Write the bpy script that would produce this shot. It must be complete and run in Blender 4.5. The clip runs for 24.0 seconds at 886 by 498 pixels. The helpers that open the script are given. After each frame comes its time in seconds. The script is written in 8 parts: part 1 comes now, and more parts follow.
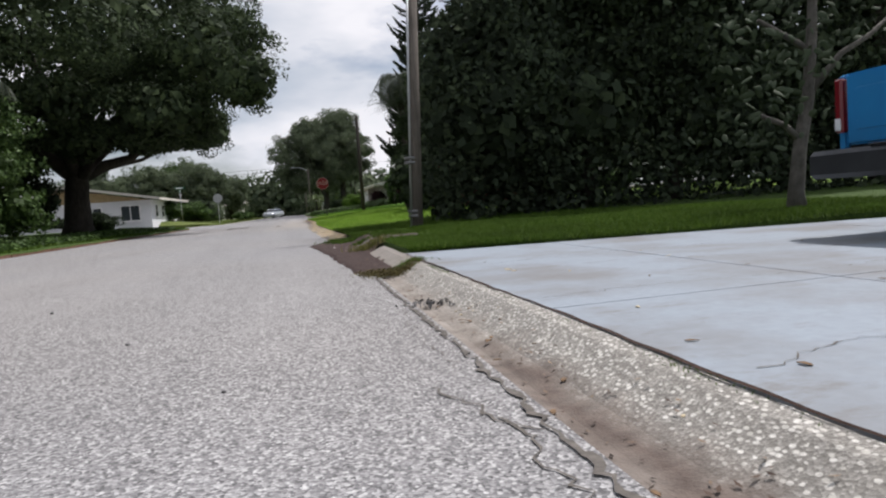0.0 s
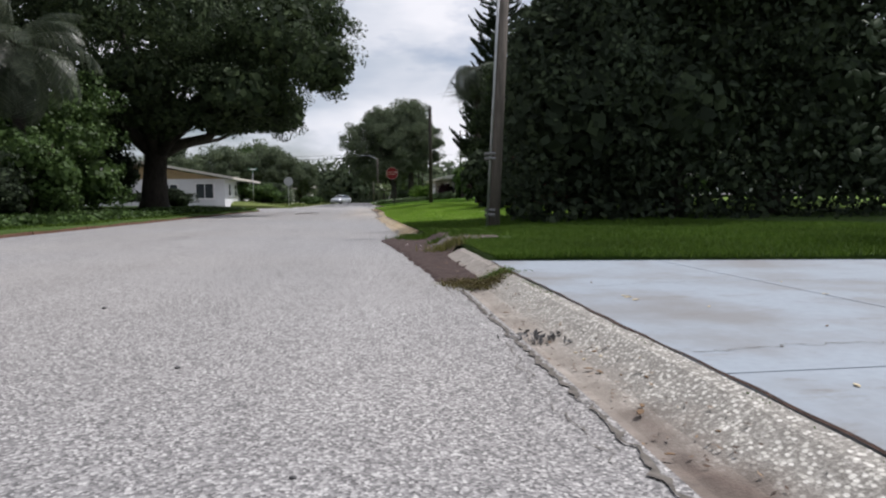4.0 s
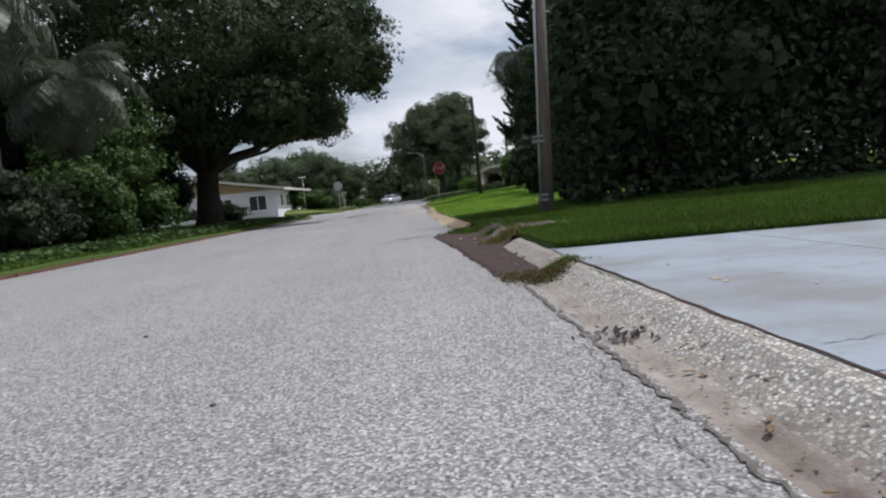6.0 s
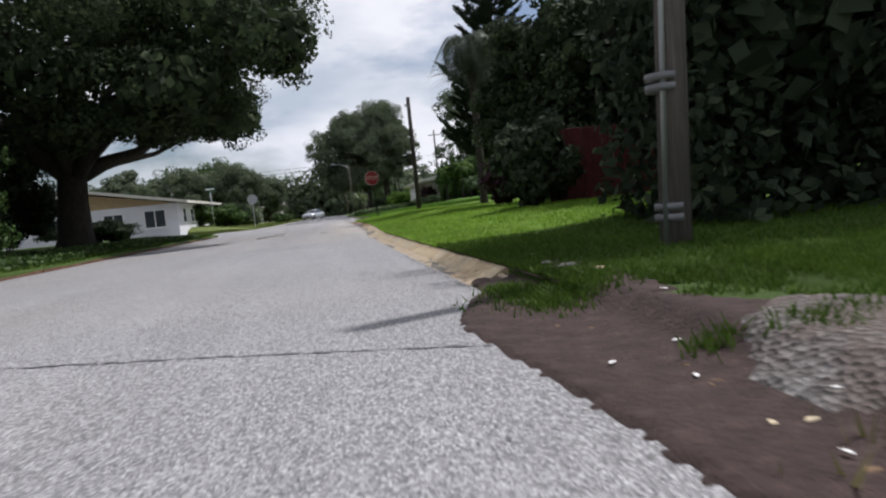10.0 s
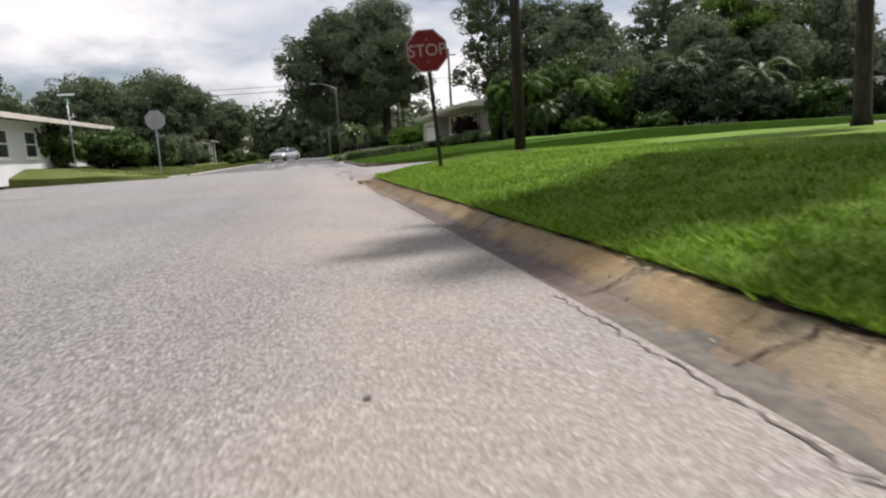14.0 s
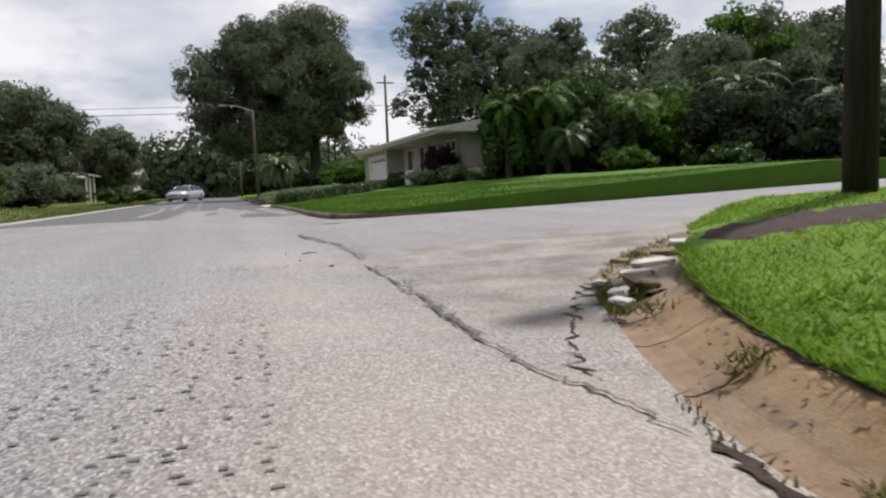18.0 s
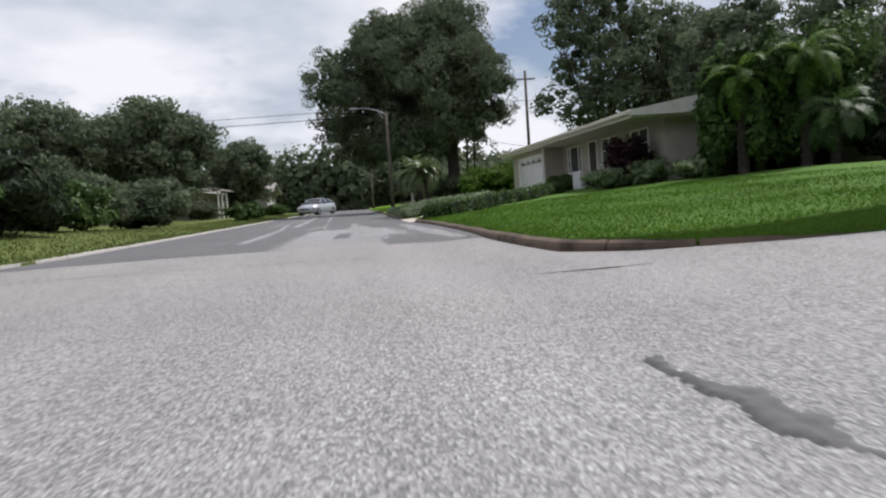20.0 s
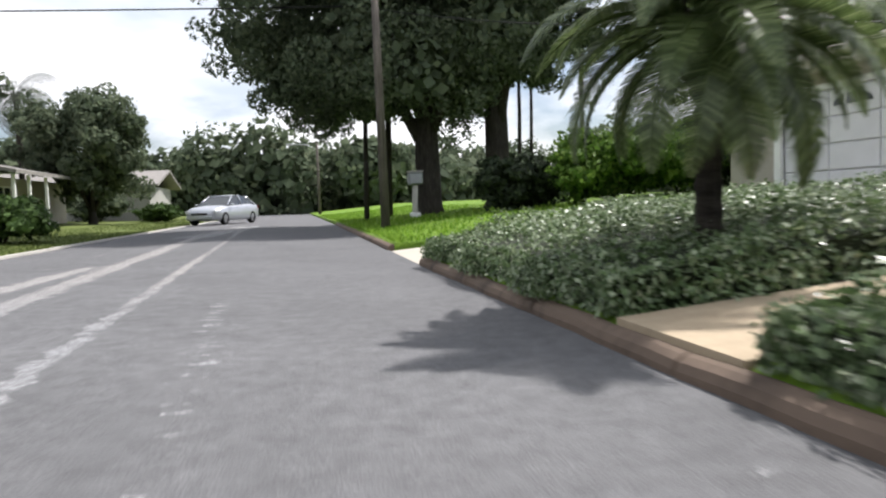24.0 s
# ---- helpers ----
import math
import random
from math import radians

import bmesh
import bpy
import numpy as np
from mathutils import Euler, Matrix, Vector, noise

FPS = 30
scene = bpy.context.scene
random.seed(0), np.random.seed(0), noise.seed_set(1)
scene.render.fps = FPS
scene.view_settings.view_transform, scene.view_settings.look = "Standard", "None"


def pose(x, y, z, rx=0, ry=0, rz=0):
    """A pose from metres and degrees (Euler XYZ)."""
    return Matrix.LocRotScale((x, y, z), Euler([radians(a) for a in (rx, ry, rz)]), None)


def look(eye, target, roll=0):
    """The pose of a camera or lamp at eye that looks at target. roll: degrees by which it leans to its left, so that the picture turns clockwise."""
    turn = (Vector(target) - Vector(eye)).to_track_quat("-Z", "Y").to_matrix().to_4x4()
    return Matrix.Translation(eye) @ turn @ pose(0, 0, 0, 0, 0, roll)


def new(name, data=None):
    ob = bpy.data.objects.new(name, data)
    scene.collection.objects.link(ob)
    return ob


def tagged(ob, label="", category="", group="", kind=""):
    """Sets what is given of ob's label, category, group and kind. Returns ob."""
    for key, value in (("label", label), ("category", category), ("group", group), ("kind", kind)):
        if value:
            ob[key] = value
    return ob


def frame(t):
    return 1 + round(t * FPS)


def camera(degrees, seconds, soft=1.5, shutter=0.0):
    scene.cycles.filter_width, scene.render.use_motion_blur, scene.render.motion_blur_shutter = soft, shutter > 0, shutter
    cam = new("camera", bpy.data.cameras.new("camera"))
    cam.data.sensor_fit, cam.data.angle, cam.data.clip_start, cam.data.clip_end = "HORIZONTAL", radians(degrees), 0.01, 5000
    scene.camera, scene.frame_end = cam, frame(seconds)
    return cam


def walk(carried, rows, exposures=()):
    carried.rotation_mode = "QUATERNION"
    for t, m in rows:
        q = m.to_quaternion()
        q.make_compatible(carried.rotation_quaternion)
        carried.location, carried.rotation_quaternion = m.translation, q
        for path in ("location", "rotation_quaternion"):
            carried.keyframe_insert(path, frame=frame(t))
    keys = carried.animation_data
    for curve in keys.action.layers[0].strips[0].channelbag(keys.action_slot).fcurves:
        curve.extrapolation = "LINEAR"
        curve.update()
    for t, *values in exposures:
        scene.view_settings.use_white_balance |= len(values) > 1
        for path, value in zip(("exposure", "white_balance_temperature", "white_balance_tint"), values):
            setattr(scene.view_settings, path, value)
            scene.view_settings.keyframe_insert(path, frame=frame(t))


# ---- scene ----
cam = camera(66.0, 24.0, soft=2.2, shutter=0.15)
PATH = [
    (0, (1.166, -1.911, 0.534), (1.568, 0.044, 0.398), -4.2),
    (0.5, (1.171, -1.892, 0.525), (1.577, 0.062, 0.404), -3.8),
    (1, (1.168, -1.886, 0.527), (1.554, 0.072, 0.395), -3.6),
    (1.5, (1.168, -1.841, 0.528), (1.551, 0.118, 0.392), -3.5),
    (3.5, (1.071, -1.451, 0.602), (1.375, 0.52, 0.457), -0.2),
    (4, (1.065, -1.242, 0.604), (1.288, 0.741, 0.459), -0.6),
    (4.5, (1.069, -1.08, 0.602), (1.243, 0.907, 0.458), -3.0),
    (5, (1.073, -0.976, 0.605), (1.203, 1.014, 0.453), -5.2),
    (5.5, (1.073, -0.919, 0.6), (1.168, 1.074, 0.453), -5.2),
    (6, (1.09, -0.89, 0.596), (1.154, 1.103, 0.438), -6.0),
    (6.5, (1.082, -0.893, 0.591), (1.131, 1.101, 0.444), -5.9),
    (7, (1.083, -0.856, 0.593), (1.111, 1.138, 0.439), -6.5),
    (7.5, (1.051, -0.608, 0.602), (1.079, 1.388, 0.466), -6.8),
    (8, (0.979, -0.116, 0.618), (1.121, 1.874, 0.476), -4.5),
    (8.5, (0.847, 0.598, 0.627), (0.892, 2.594, 0.503), -5.6),
    (9, (0.705, 1.655, 0.662), (0.868, 3.645, 0.561), -4.8),
    (9.5, (0.708, 3.53, 0.644), (0.847, 5.523, 0.551), -9.5),
    (10, (0.751, 5.475, 0.613), (1.043, 7.449, 0.477), -5.8),
    (10.5, (0.745, 8.0, 0.632), (1.077, 9.97, 0.534), -6.6),
    (12.5, (0.594, 21.08, 0.523), (1.023, 23.03, 0.405), -0.1),
    (13, (0.59, 23.876, 0.628), (0.959, 25.835, 0.466), -2.0),
    (13.5, (0.729, 27.417, 0.583), (1.074, 29.379, 0.409), -3.8),
    (14, (0.648, 30.118, 0.564), (0.989, 32.067, 0.268), -3.4),
    (14.5, (0.555, 32.459, 0.553), (0.992, 34.393, 0.29), -0.6),
    (15, (0.573, 34.731, 0.556), (1.007, 36.669, 0.319), 0.0),
    (15.5, (0.395, 36.504, 0.543), (0.737, 38.462, 0.32), -0.7),
    (16, (0.28, 38.049, 0.532), (0.513, 40.024, 0.326), -2.5),
    (16.5, (0.262, 39.212, 0.559), (0.443, 41.195, 0.373), -6.9),
    (17, (0.311, 40.218, 0.575), (0.613, 42.184, 0.37), -7.0),
    (17.5, (0.398, 41.194, 0.568), (0.909, 43.117, 0.359), -4.0),
    (18, (0.454, 42.121, 0.565), (1.057, 44.019, 0.38), -2.2),
    (18.5, (0.426, 43.056, 0.597), (0.818, 45.011, 0.44), 1.3),
    (19, (0.376, 44.495, 0.613), (0.654, 46.472, 0.499), -2.1),
    (19.5, (0.379, 46.485, 0.581), (0.612, 48.468, 0.454), -3.9),
    (21.5, (0.485, 56.482, 0.664), (0.811, 58.448, 0.494), -3.5),
    (22, (0.344, 59.371, 0.719), (0.695, 61.334, 0.574), -4.7),
    (22.5, (0.338, 62.709, 0.557), (0.7, 64.674, 0.464), -5.2),
    (23, (0.493, 66.328, 0.538), (0.869, 68.292, 0.489), -3.9),
    (23.5, (0.383, 69.767, 0.68), (0.799, 71.719, 0.549), -2.4),
    (24, (0.511, 73.963, 0.722), (0.936, 75.913, 0.586), -2.1),
]
walk(cam, [(t, look(eye, target, roll)) for t, eye, target, roll in PATH],
     exposures=[(0.0, -0.2, 6300, 15), (4.0, -0.2, 6200, 15), (6.0, -0.32, 6050, 14), (9.0, -0.27, 6000, 14), (10.5, -0.2, 6200, 15), (13.0, -0.08, 6550, 15), (15.0, -0.06, 6600, 16), (18.0, -0.2, 6400, 16), (19.0, -0.2, 6250, 15), (22.0, -0.16, 6200, 14), (23.2, 0.06, 6300, 13), (24.0, 0.42, 6300, 13)])

# ---- sky and sun ----
SUN_DIR = Vector((0.482, 0.235, 0.844)).normalized()
sun_data = bpy.data.lights.new("sun", "SUN")
sun_data.energy, sun_data.angle, sun_data.color = 5.0, radians(1.4), (1.0, 0.96, 0.90)
sun = new("sun", sun_data)
sun.rotation_euler = SUN_DIR.to_track_quat("Z", "Y").to_euler()

world = bpy.data.worlds.new("sky")
scene.world = world
world.use_nodes = True
wn, wl = world.node_tree.nodes, world.node_tree.links
wn.clear()


def wnode(kind, **inputs):
    n = wn.new(kind)
    for k, v in inputs.items():
        n.inputs[k.replace("_", " ")].default_value = v
    return n


w_out = wnode("ShaderNodeOutputWorld")
w_bg = wnode("ShaderNodeBackground", Strength=1.0)
w_sky = wnode("ShaderNodeTexSky")
w_sky.sky_type, w_sky.sun_disc = "NISHITA", False
w_sky.sun_elevation = math.asin(SUN_DIR.z)
w_sky.sun_rotation = math.atan2(SUN_DIR.x, SUN_DIR.y)
w_sky.dust_density, w_sky.air_density = 2.0, 1.0
w_dim = wnode("ShaderNodeVectorMath")
w_dim.operation = "SCALE"
w_dim.inputs["Scale"].default_value = 0.10
w_co = wnode("ShaderNodeTexCoord")
w_map = wnode("ShaderNodeMapping")
w_map.inputs["Scale"].default_value = (1.0, 1.0, 2.6)
w_map.inputs["Location"].default_value = (0.35, 0.1, 0.0)
w_cl = wnode("ShaderNodeTexNoise", Scale=2.1, Detail=7.0, Roughness=0.55)
w_cl2 = wnode("ShaderNodeTexNoise", Scale=2.8, Detail=5.0, Roughness=0.5)
w_cov = wnode("ShaderNodeValToRGB")
w_cov.color_ramp.elements[0].position, w_cov.color_ramp.elements[0].color = 0.38, (0.0, 0.0, 0.0, 1)
w_cov.color_ramp.elements[1].position, w_cov.color_ramp.elements[1].color = 0.50, (1, 1, 1, 1)
w_ccol = wnode("ShaderNodeValToRGB")
w_ccol.color_ramp.elements[0].position, w_ccol.color_ramp.elements[0].color = 0.36, (0.60, 0.67, 0.74, 1)
w_ccol.color_ramp.elements[1].position, w_ccol.color_ramp.elements[1].color = 0.58, (1.06, 1.06, 1.06, 1)
w_mix = wnode("ShaderNodeMixRGB")
wl.new(w_co.outputs["Generated"], w_map.inputs["Vector"])
wl.new(w_map.outputs[0], w_cl.inputs["Vector"])
wl.new(w_map.outputs[0], w_cl2.inputs["Vector"])
wl.new(w_sky.outputs[0], w_dim.inputs[0])
wl.new(w_cl.outputs["Fac"], w_cov.inputs[0])
wl.new(w_cl2.outputs["Fac"], w_ccol.inputs[0])
wl.new(w_cov.outputs[0], w_mix.inputs["Fac"])
wl.new(w_dim.outputs[0], w_mix.inputs["Color1"])
wl.new(w_ccol.outputs[0], w_mix.inputs["Color2"])
wl.new(w_mix.outputs[0], w_bg.inputs["Color"])
wl.new(w_bg.outputs[0], w_out.inputs["Surface"])


# ---- materials ----
class Nodes:
    """A small builder of node materials in metre coordinates."""

    def __init__(self, name, rough=0.8, metal=0.0, spec=0.3):
        self.mat = bpy.data.materials.new(name)
        self.mat.use_nodes = True
        self.n, self.l = self.mat.node_tree.nodes, self.mat.node_tree.links
        self.bsdf = self.n["Principled BSDF"]
        self.bsdf.inputs["Roughness"].default_value = rough
        self.bsdf.inputs["Metallic"].default_value = metal
        self.bsdf.inputs["Specular IOR Level"].default_value = spec
        self.pos = self.n.new("ShaderNodeNewGeometry").outputs["Position"]

    def scaled(self, sx, sy, sz):
        m = self.n.new("ShaderNodeMapping")
        m.inputs["Scale"].default_value = (sx, sy, sz)
        self.l.new(self.pos, m.inputs["Vector"])
        return m.outputs[0]

    def noise(self, scale, detail=4.0, rough=0.6, vec=None):
        t = self.n.new("ShaderNodeTexNoise")
        t.inputs["Scale"].default_value, t.inputs["Detail"].default_value, t.inputs["Roughness"].default_value = scale, detail, rough
        self.l.new(vec or self.pos, t.inputs["Vector"])
        return t.outputs["Fac"]

    def cells(self, scale, out="Distance", vec=None):
        t = self.n.new("ShaderNodeTexVoronoi")
        t.inputs["Scale"].default_value = scale
        self.l.new(vec or self.pos, t.inputs["Vector"])
        return t.outputs[out]

    def ramp(self, fac, *stops):
        r = self.n.new("ShaderNodeValToRGB")
        e = r.color_ramp.elements
        while len(e) < len(stops):
            e.new(0.5)
        for k, (p, c) in enumerate(stops):
            c = (c, c, c) if isinstance(c, (int, float)) else c
            e[k].position, e[k].color = p, (*c, 1)
        self.l.new(fac, r.inputs["Fac"])
        return r.outputs["Color"]

    def mix(self, fac, a, b, how="MIX"):
        m = self.n.new("ShaderNodeMixRGB")
        m.blend_type = how
        for sock, v in (("Fac", fac), ("Color1", a), ("Color2", b)):
            if isinstance(v, (int, float)) and sock == "Fac":
                m.inputs[sock].default_value = v
            elif isinstance(v, tuple):
                m.inputs[sock].default_value = (*v, 1)
            else:
                self.l.new(v, m.inputs[sock])
        return m.outputs["Color"]

    def math(self, op, a, b=0.0, clamp=False):
        m = self.n.new("ShaderNodeMath")
        m.operation, m.use_clamp = op, clamp
        for k, v in enumerate((a, b)):
            if isinstance(v, (int, float)):
                m.inputs[k].default_value = v
            else:
                self.l.new(v, m.inputs[k])
        return m.outputs[0]

    def axis(self, which):
        s = self.n.new("ShaderNodeSeparateXYZ")
        self.l.new(self.pos, s.inputs[0])
        return s.outputs[which]

    def island(self):
        return self.n.new("ShaderNodeNewGeometry").outputs["Random Per Island"]

    def each(self):
        return self.n.new("ShaderNodeObjectInfo").outputs["Random"]

    def colour(self, c):
        if isinstance(c, tuple):
            self.bsdf.inputs["Base Color"].default_value = (*c, 1)
        else:
            self.l.new(c, self.bsdf.inputs["Base Color"])
        return self

    def bump(self, height, strength=0.4, dist=0.01):
        b = self.n.new("ShaderNodeBump")
        b.inputs["Strength"].default_value, b.inputs["Distance"].default_value = strength, dist
        self.l.new(height, b.inputs["Height"])
        self.l.new(b.outputs[0], self.bsdf.inputs["Normal"])
        return self

    def gloss(self, fac):
        self.l.new(fac, self.bsdf.inputs["Roughness"])
        return self


def plain(name, colour, rough=0.6, metal=0.0, vary=0.12, scale=6.0, spec=0.3, bump=0.0):
    m = Nodes(name, rough, metal, spec)
    f = m.noise(scale, 5)
    dark = tuple(c * (1 - vary) for c in colour)
    lite = tuple(min(1, c * (1 + vary)) for c in colour)
    m.colour(m.ramp(f, (0.3, dark), (0.7, lite)))
    if bump:
        m.bump(m.noise(scale * 12, 4), bump, 0.004)
    return m.mat


def leaves(name, dark, mid, lite, rough=0.55, through_light=0.25, spec=0.12):
    """Foliage: colour varies leaf by leaf and over the crown; a little light passes through."""
    m = Nodes(name, rough, 0.0, spec)
    base = m.ramp(m.island(), (0.0, dark), (0.55, mid), (1.0, lite))
    patch = m.ramp(m.noise(0.7, 3), (0.3, 0.72), (0.7, 1.15))
    col = m.mix(1.0, base, patch, "MULTIPLY")
    m.colour(col)
    tr = m.n.new("ShaderNodeBsdfTranslucent")
    m.l.new(col, tr.inputs["Color"])
    mx = m.n.new("ShaderNodeMixShader")
    mx.inputs[0].default_value = through_light
    m.l.new(m.bsdf.outputs[0], mx.inputs[1])
    m.l.new(tr.outputs[0], mx.inputs[2])
    m.l.new(mx.outputs[0], m.n["Material Output"].inputs["Surface"])
    return m.mat


def bark(name, dark, lite, sx=9.0, sz=1.6):
    m = Nodes(name, 0.9)
    v = m.scaled(sx, sx, sz)
    f = m.noise(1.6, 6, 0.7, v)
    c = m.ramp(f, (0.3, dark), (0.7, lite))
    c = m.mix(1.0, c, m.ramp(m.noise(1.2, 3), (0.3, 0.7), (0.7, 1.1)), "MULTIPLY")
    return m.colour(c).bump(f, 0.8, 0.03).mat


def road_material():
    m = Nodes("worn_chip_seal_asphalt", 0.85)
    chip = m.cells(120.0, "Color")
    grey = m.n.new("ShaderNodeRGBToBW")
    m.l.new(chip, grey.inputs[0])
    stone = m.ramp(grey.outputs[0], (0.10, (0.100, 0.098, 0.100)), (0.40, (0.205, 0.202, 0.205)), (0.70, (0.335, 0.331, 0.331)), (0.95, (0.55, 0.545, 0.54)))
    edge = m.ramp(m.cells(120.0), (0.0, 1.06), (0.75, 0.84))
    stone = m.mix(1.0, stone, edge, "MULTIPLY")
    broad = m.ramp(m.noise(0.45, 5), (0.30, 0.90), (0.70, 1.06))
    stone = m.mix(1.0, stone, broad, "MULTIPLY")
    # long, faint wheel polish along the road
    track = m.ramp(m.noise(1.0, 3, 0.5, m.scaled(1.5, 0.06, 1)), (0.35, 0.93), (0.65, 1.05))
    stone = m.mix(1.0, stone, track, "MULTIPLY")
    warm = m.ramp(m.noise(0.10, 2), (0.35, (1.03, 1.0, 0.96)), (0.65, (0.98, 1.0, 1.02)))
    stone = m.mix(1.0, stone, warm, "MULTIPLY")
    # pale brown silt near the gutter of the middle stretch
    silt = m.math("MULTIPLY", m.ramp(m.math("ADD", m.axis("X"), 0.3), (0.0, 0.0), (1.0, 1.0)),
                  m.ramp(m.noise(0.5, 4), (0.34, 0.05), (0.60, 0.42)))
    stone = m.mix(m.math("MULTIPLY", silt, m.ramp(m.math("DIVIDE", m.axis("Y"), 50.0), (0.38, 0.0), (0.5, 1.0), (0.95, 1.0), (1.0, 0.0))),
                  stone, (0.40, 0.35, 0.285))
    by_x = m.math("MULTIPLY", m.math("DIVIDE", m.math("SUBTRACT", m.axis("X"), 1.0), 0.8, True), m.math("DIVIDE", m.math("SUBTRACT", 6.5, m.axis("X")), 2.5, True))
    by_y = m.math("MULTIPLY", m.math("DIVIDE", m.math("SUBTRACT", m.axis("Y"), 43.2), 1.2, True), m.math("DIVIDE", m.math("SUBTRACT", 49.5, m.axis("Y")), 2.0, True))
    stone = m.mix(m.math("MULTIPLY", m.math("MULTIPLY", by_x, by_y), m.ramp(m.noise(1.8, 6, 0.7), (0.40, 0.0), (0.62, 0.8))), stone, (0.135, 0.115, 0.10))
    # dark seal coat beyond the crossing, worn off in long streaks
    seal_c = m.ramp(m.noise(170.0, 3), (0.3, (0.062, 0.062, 0.066)), (0.7, (0.178, 0.177, 0.180)))
    seal_c = m.mix(1.0, seal_c, m.ramp(m.noise(0.6, 4), (0.3, 0.86), (0.7, 1.08)), "MULTIPLY")
    seal_c = m.mix(1.0, seal_c, m.ramp(m.noise(9.0, 5, 0.7), (0.32, 0.80), (0.68, 1.16)), "MULTIPLY")
    X, Y = m.axis("X"), m.axis("Y")
    warp = m.math("ADD", X, m.math("MULTIPLY", m.math("SUBTRACT", m.noise(1.0, 5, 0.7, m.scaled(2.2, 4.5, 1)), 0.5), 0.30))

    def strip(x0, x1, half, y0, y1, fade=0.5):
        """1 inside a strip that runs from (x0, y0) to (x1, y1), 0 outside."""
        mid = m.math("ADD", m.math("MULTIPLY", m.math("SUBTRACT", Y, y0), (x1 - x0) / (y1 - y0)), x0)
        fx = m.math("SUBTRACT", 1.6, m.math("DIVIDE", m.math("ABSOLUTE", m.math("SUBTRACT", warp, mid)), half), True)
        fy = m.math("MULTIPLY", m.math("DIVIDE", m.math("SUBTRACT", Y, y0), fade, True), m.math("DIVIDE", m.math("SUBTRACT", y1, Y), fade, True))
        return m.math("MULTIPLY", fx, fy)

    # amounts of wear: long strips where tyres took the seal off, and patches where it stayed
    wear = m.math("MULTIPLY", m.math("SUBTRACT", m.noise(1.0, 6, 0.68, m.scaled(1.6, 0.10, 1)), 0.5), 0.9)
    wear = m.math("ADD", wear, m.math("MULTIPLY", m.math("SUBTRACT", m.noise(1.0, 6, 0.72, m.scaled(1.0, 8.5, 1)), 0.5), 1.25))
    wear = m.math("SUBTRACT", wear, 0.27)
    for k, (x0, x1, half, y0, y1) in ((0.62, (0.0, 0.1, 0.72, 57.6, 66.0)), (0.5, (1.94, 1.62, 0.12, 58.6, 67.6)), (0.62, (0.48, 0.52, 0.20, 64.5, 67.8)), (0.5, (0.36, 0.38, 0.09, 67.2, 70.6)), (0.19, (1.25, 1.1, 0.42, 60.0, 65.5)), (0.16, (1.15, 0.9, 0.25, 61.5, 66.0)),
                                      (-0.9, (0.08, 0.20, 0.12, 60.7, 63.4)), (0.5, (-1.65, -1.67, 0.10, 60.8, 68.0)), (0.42, (-1.67, -2.1, 0.08, 67.6, 75.2)), (0.45, (-0.85, -0.62, 0.10, 66.4, 69.4)), (0.42, (0.12, 0.22, 0.12, 66.4, 67.4)),
                                      (0.42, (0.37, 0.42, 0.10, 69.3, 71.4)), (0.42, (0.40, 0.37, 0.055, 67.6, 69.2)), (0.46, (0.60, 0.56, 0.05, 67.2, 68.9)), (0.46, (-1.45, -2.05, 0.14, 70.0, 96.0)),
                                      (0.36, (-0.50, -1.15, 0.06, 70.8, 97.0)), (0.20, (-0.45, -0.5, 0.08, 66.5, 71.2)), (0.42, (-2.6, -2.1, 0.14, 73.0, 84.0)), (0.14, (0.15, -0.15, 0.06, 74.5, 82.0)),
                                      (0.30, (0.75, 0.7, 0.08, 64.0, 67.0)), (0.42, (-2.1, -1.2, 0.5, 92.0, 103.0))):
        wear = m.math("ADD", wear, m.math("MULTIPLY", strip(x0, x1, half, y0, y1), k))
    edge_y = m.math("ADD", Y, m.math("MULTIPLY", m.math("SUBTRACT", m.noise(1.2, 4), 0.5), 0.5))
    north = m.math("MULTIPLY", m.math("GREATER_THAN", edge_y, 58.35), m.ramp(wear, (0.0, 1.0), (0.05, 0.0)))
    c = m.mix(north, stone, seal_c)
    m.colour(c)
    m.bump(m.cells(120.0), 0.45, 0.005)
    return m.mat


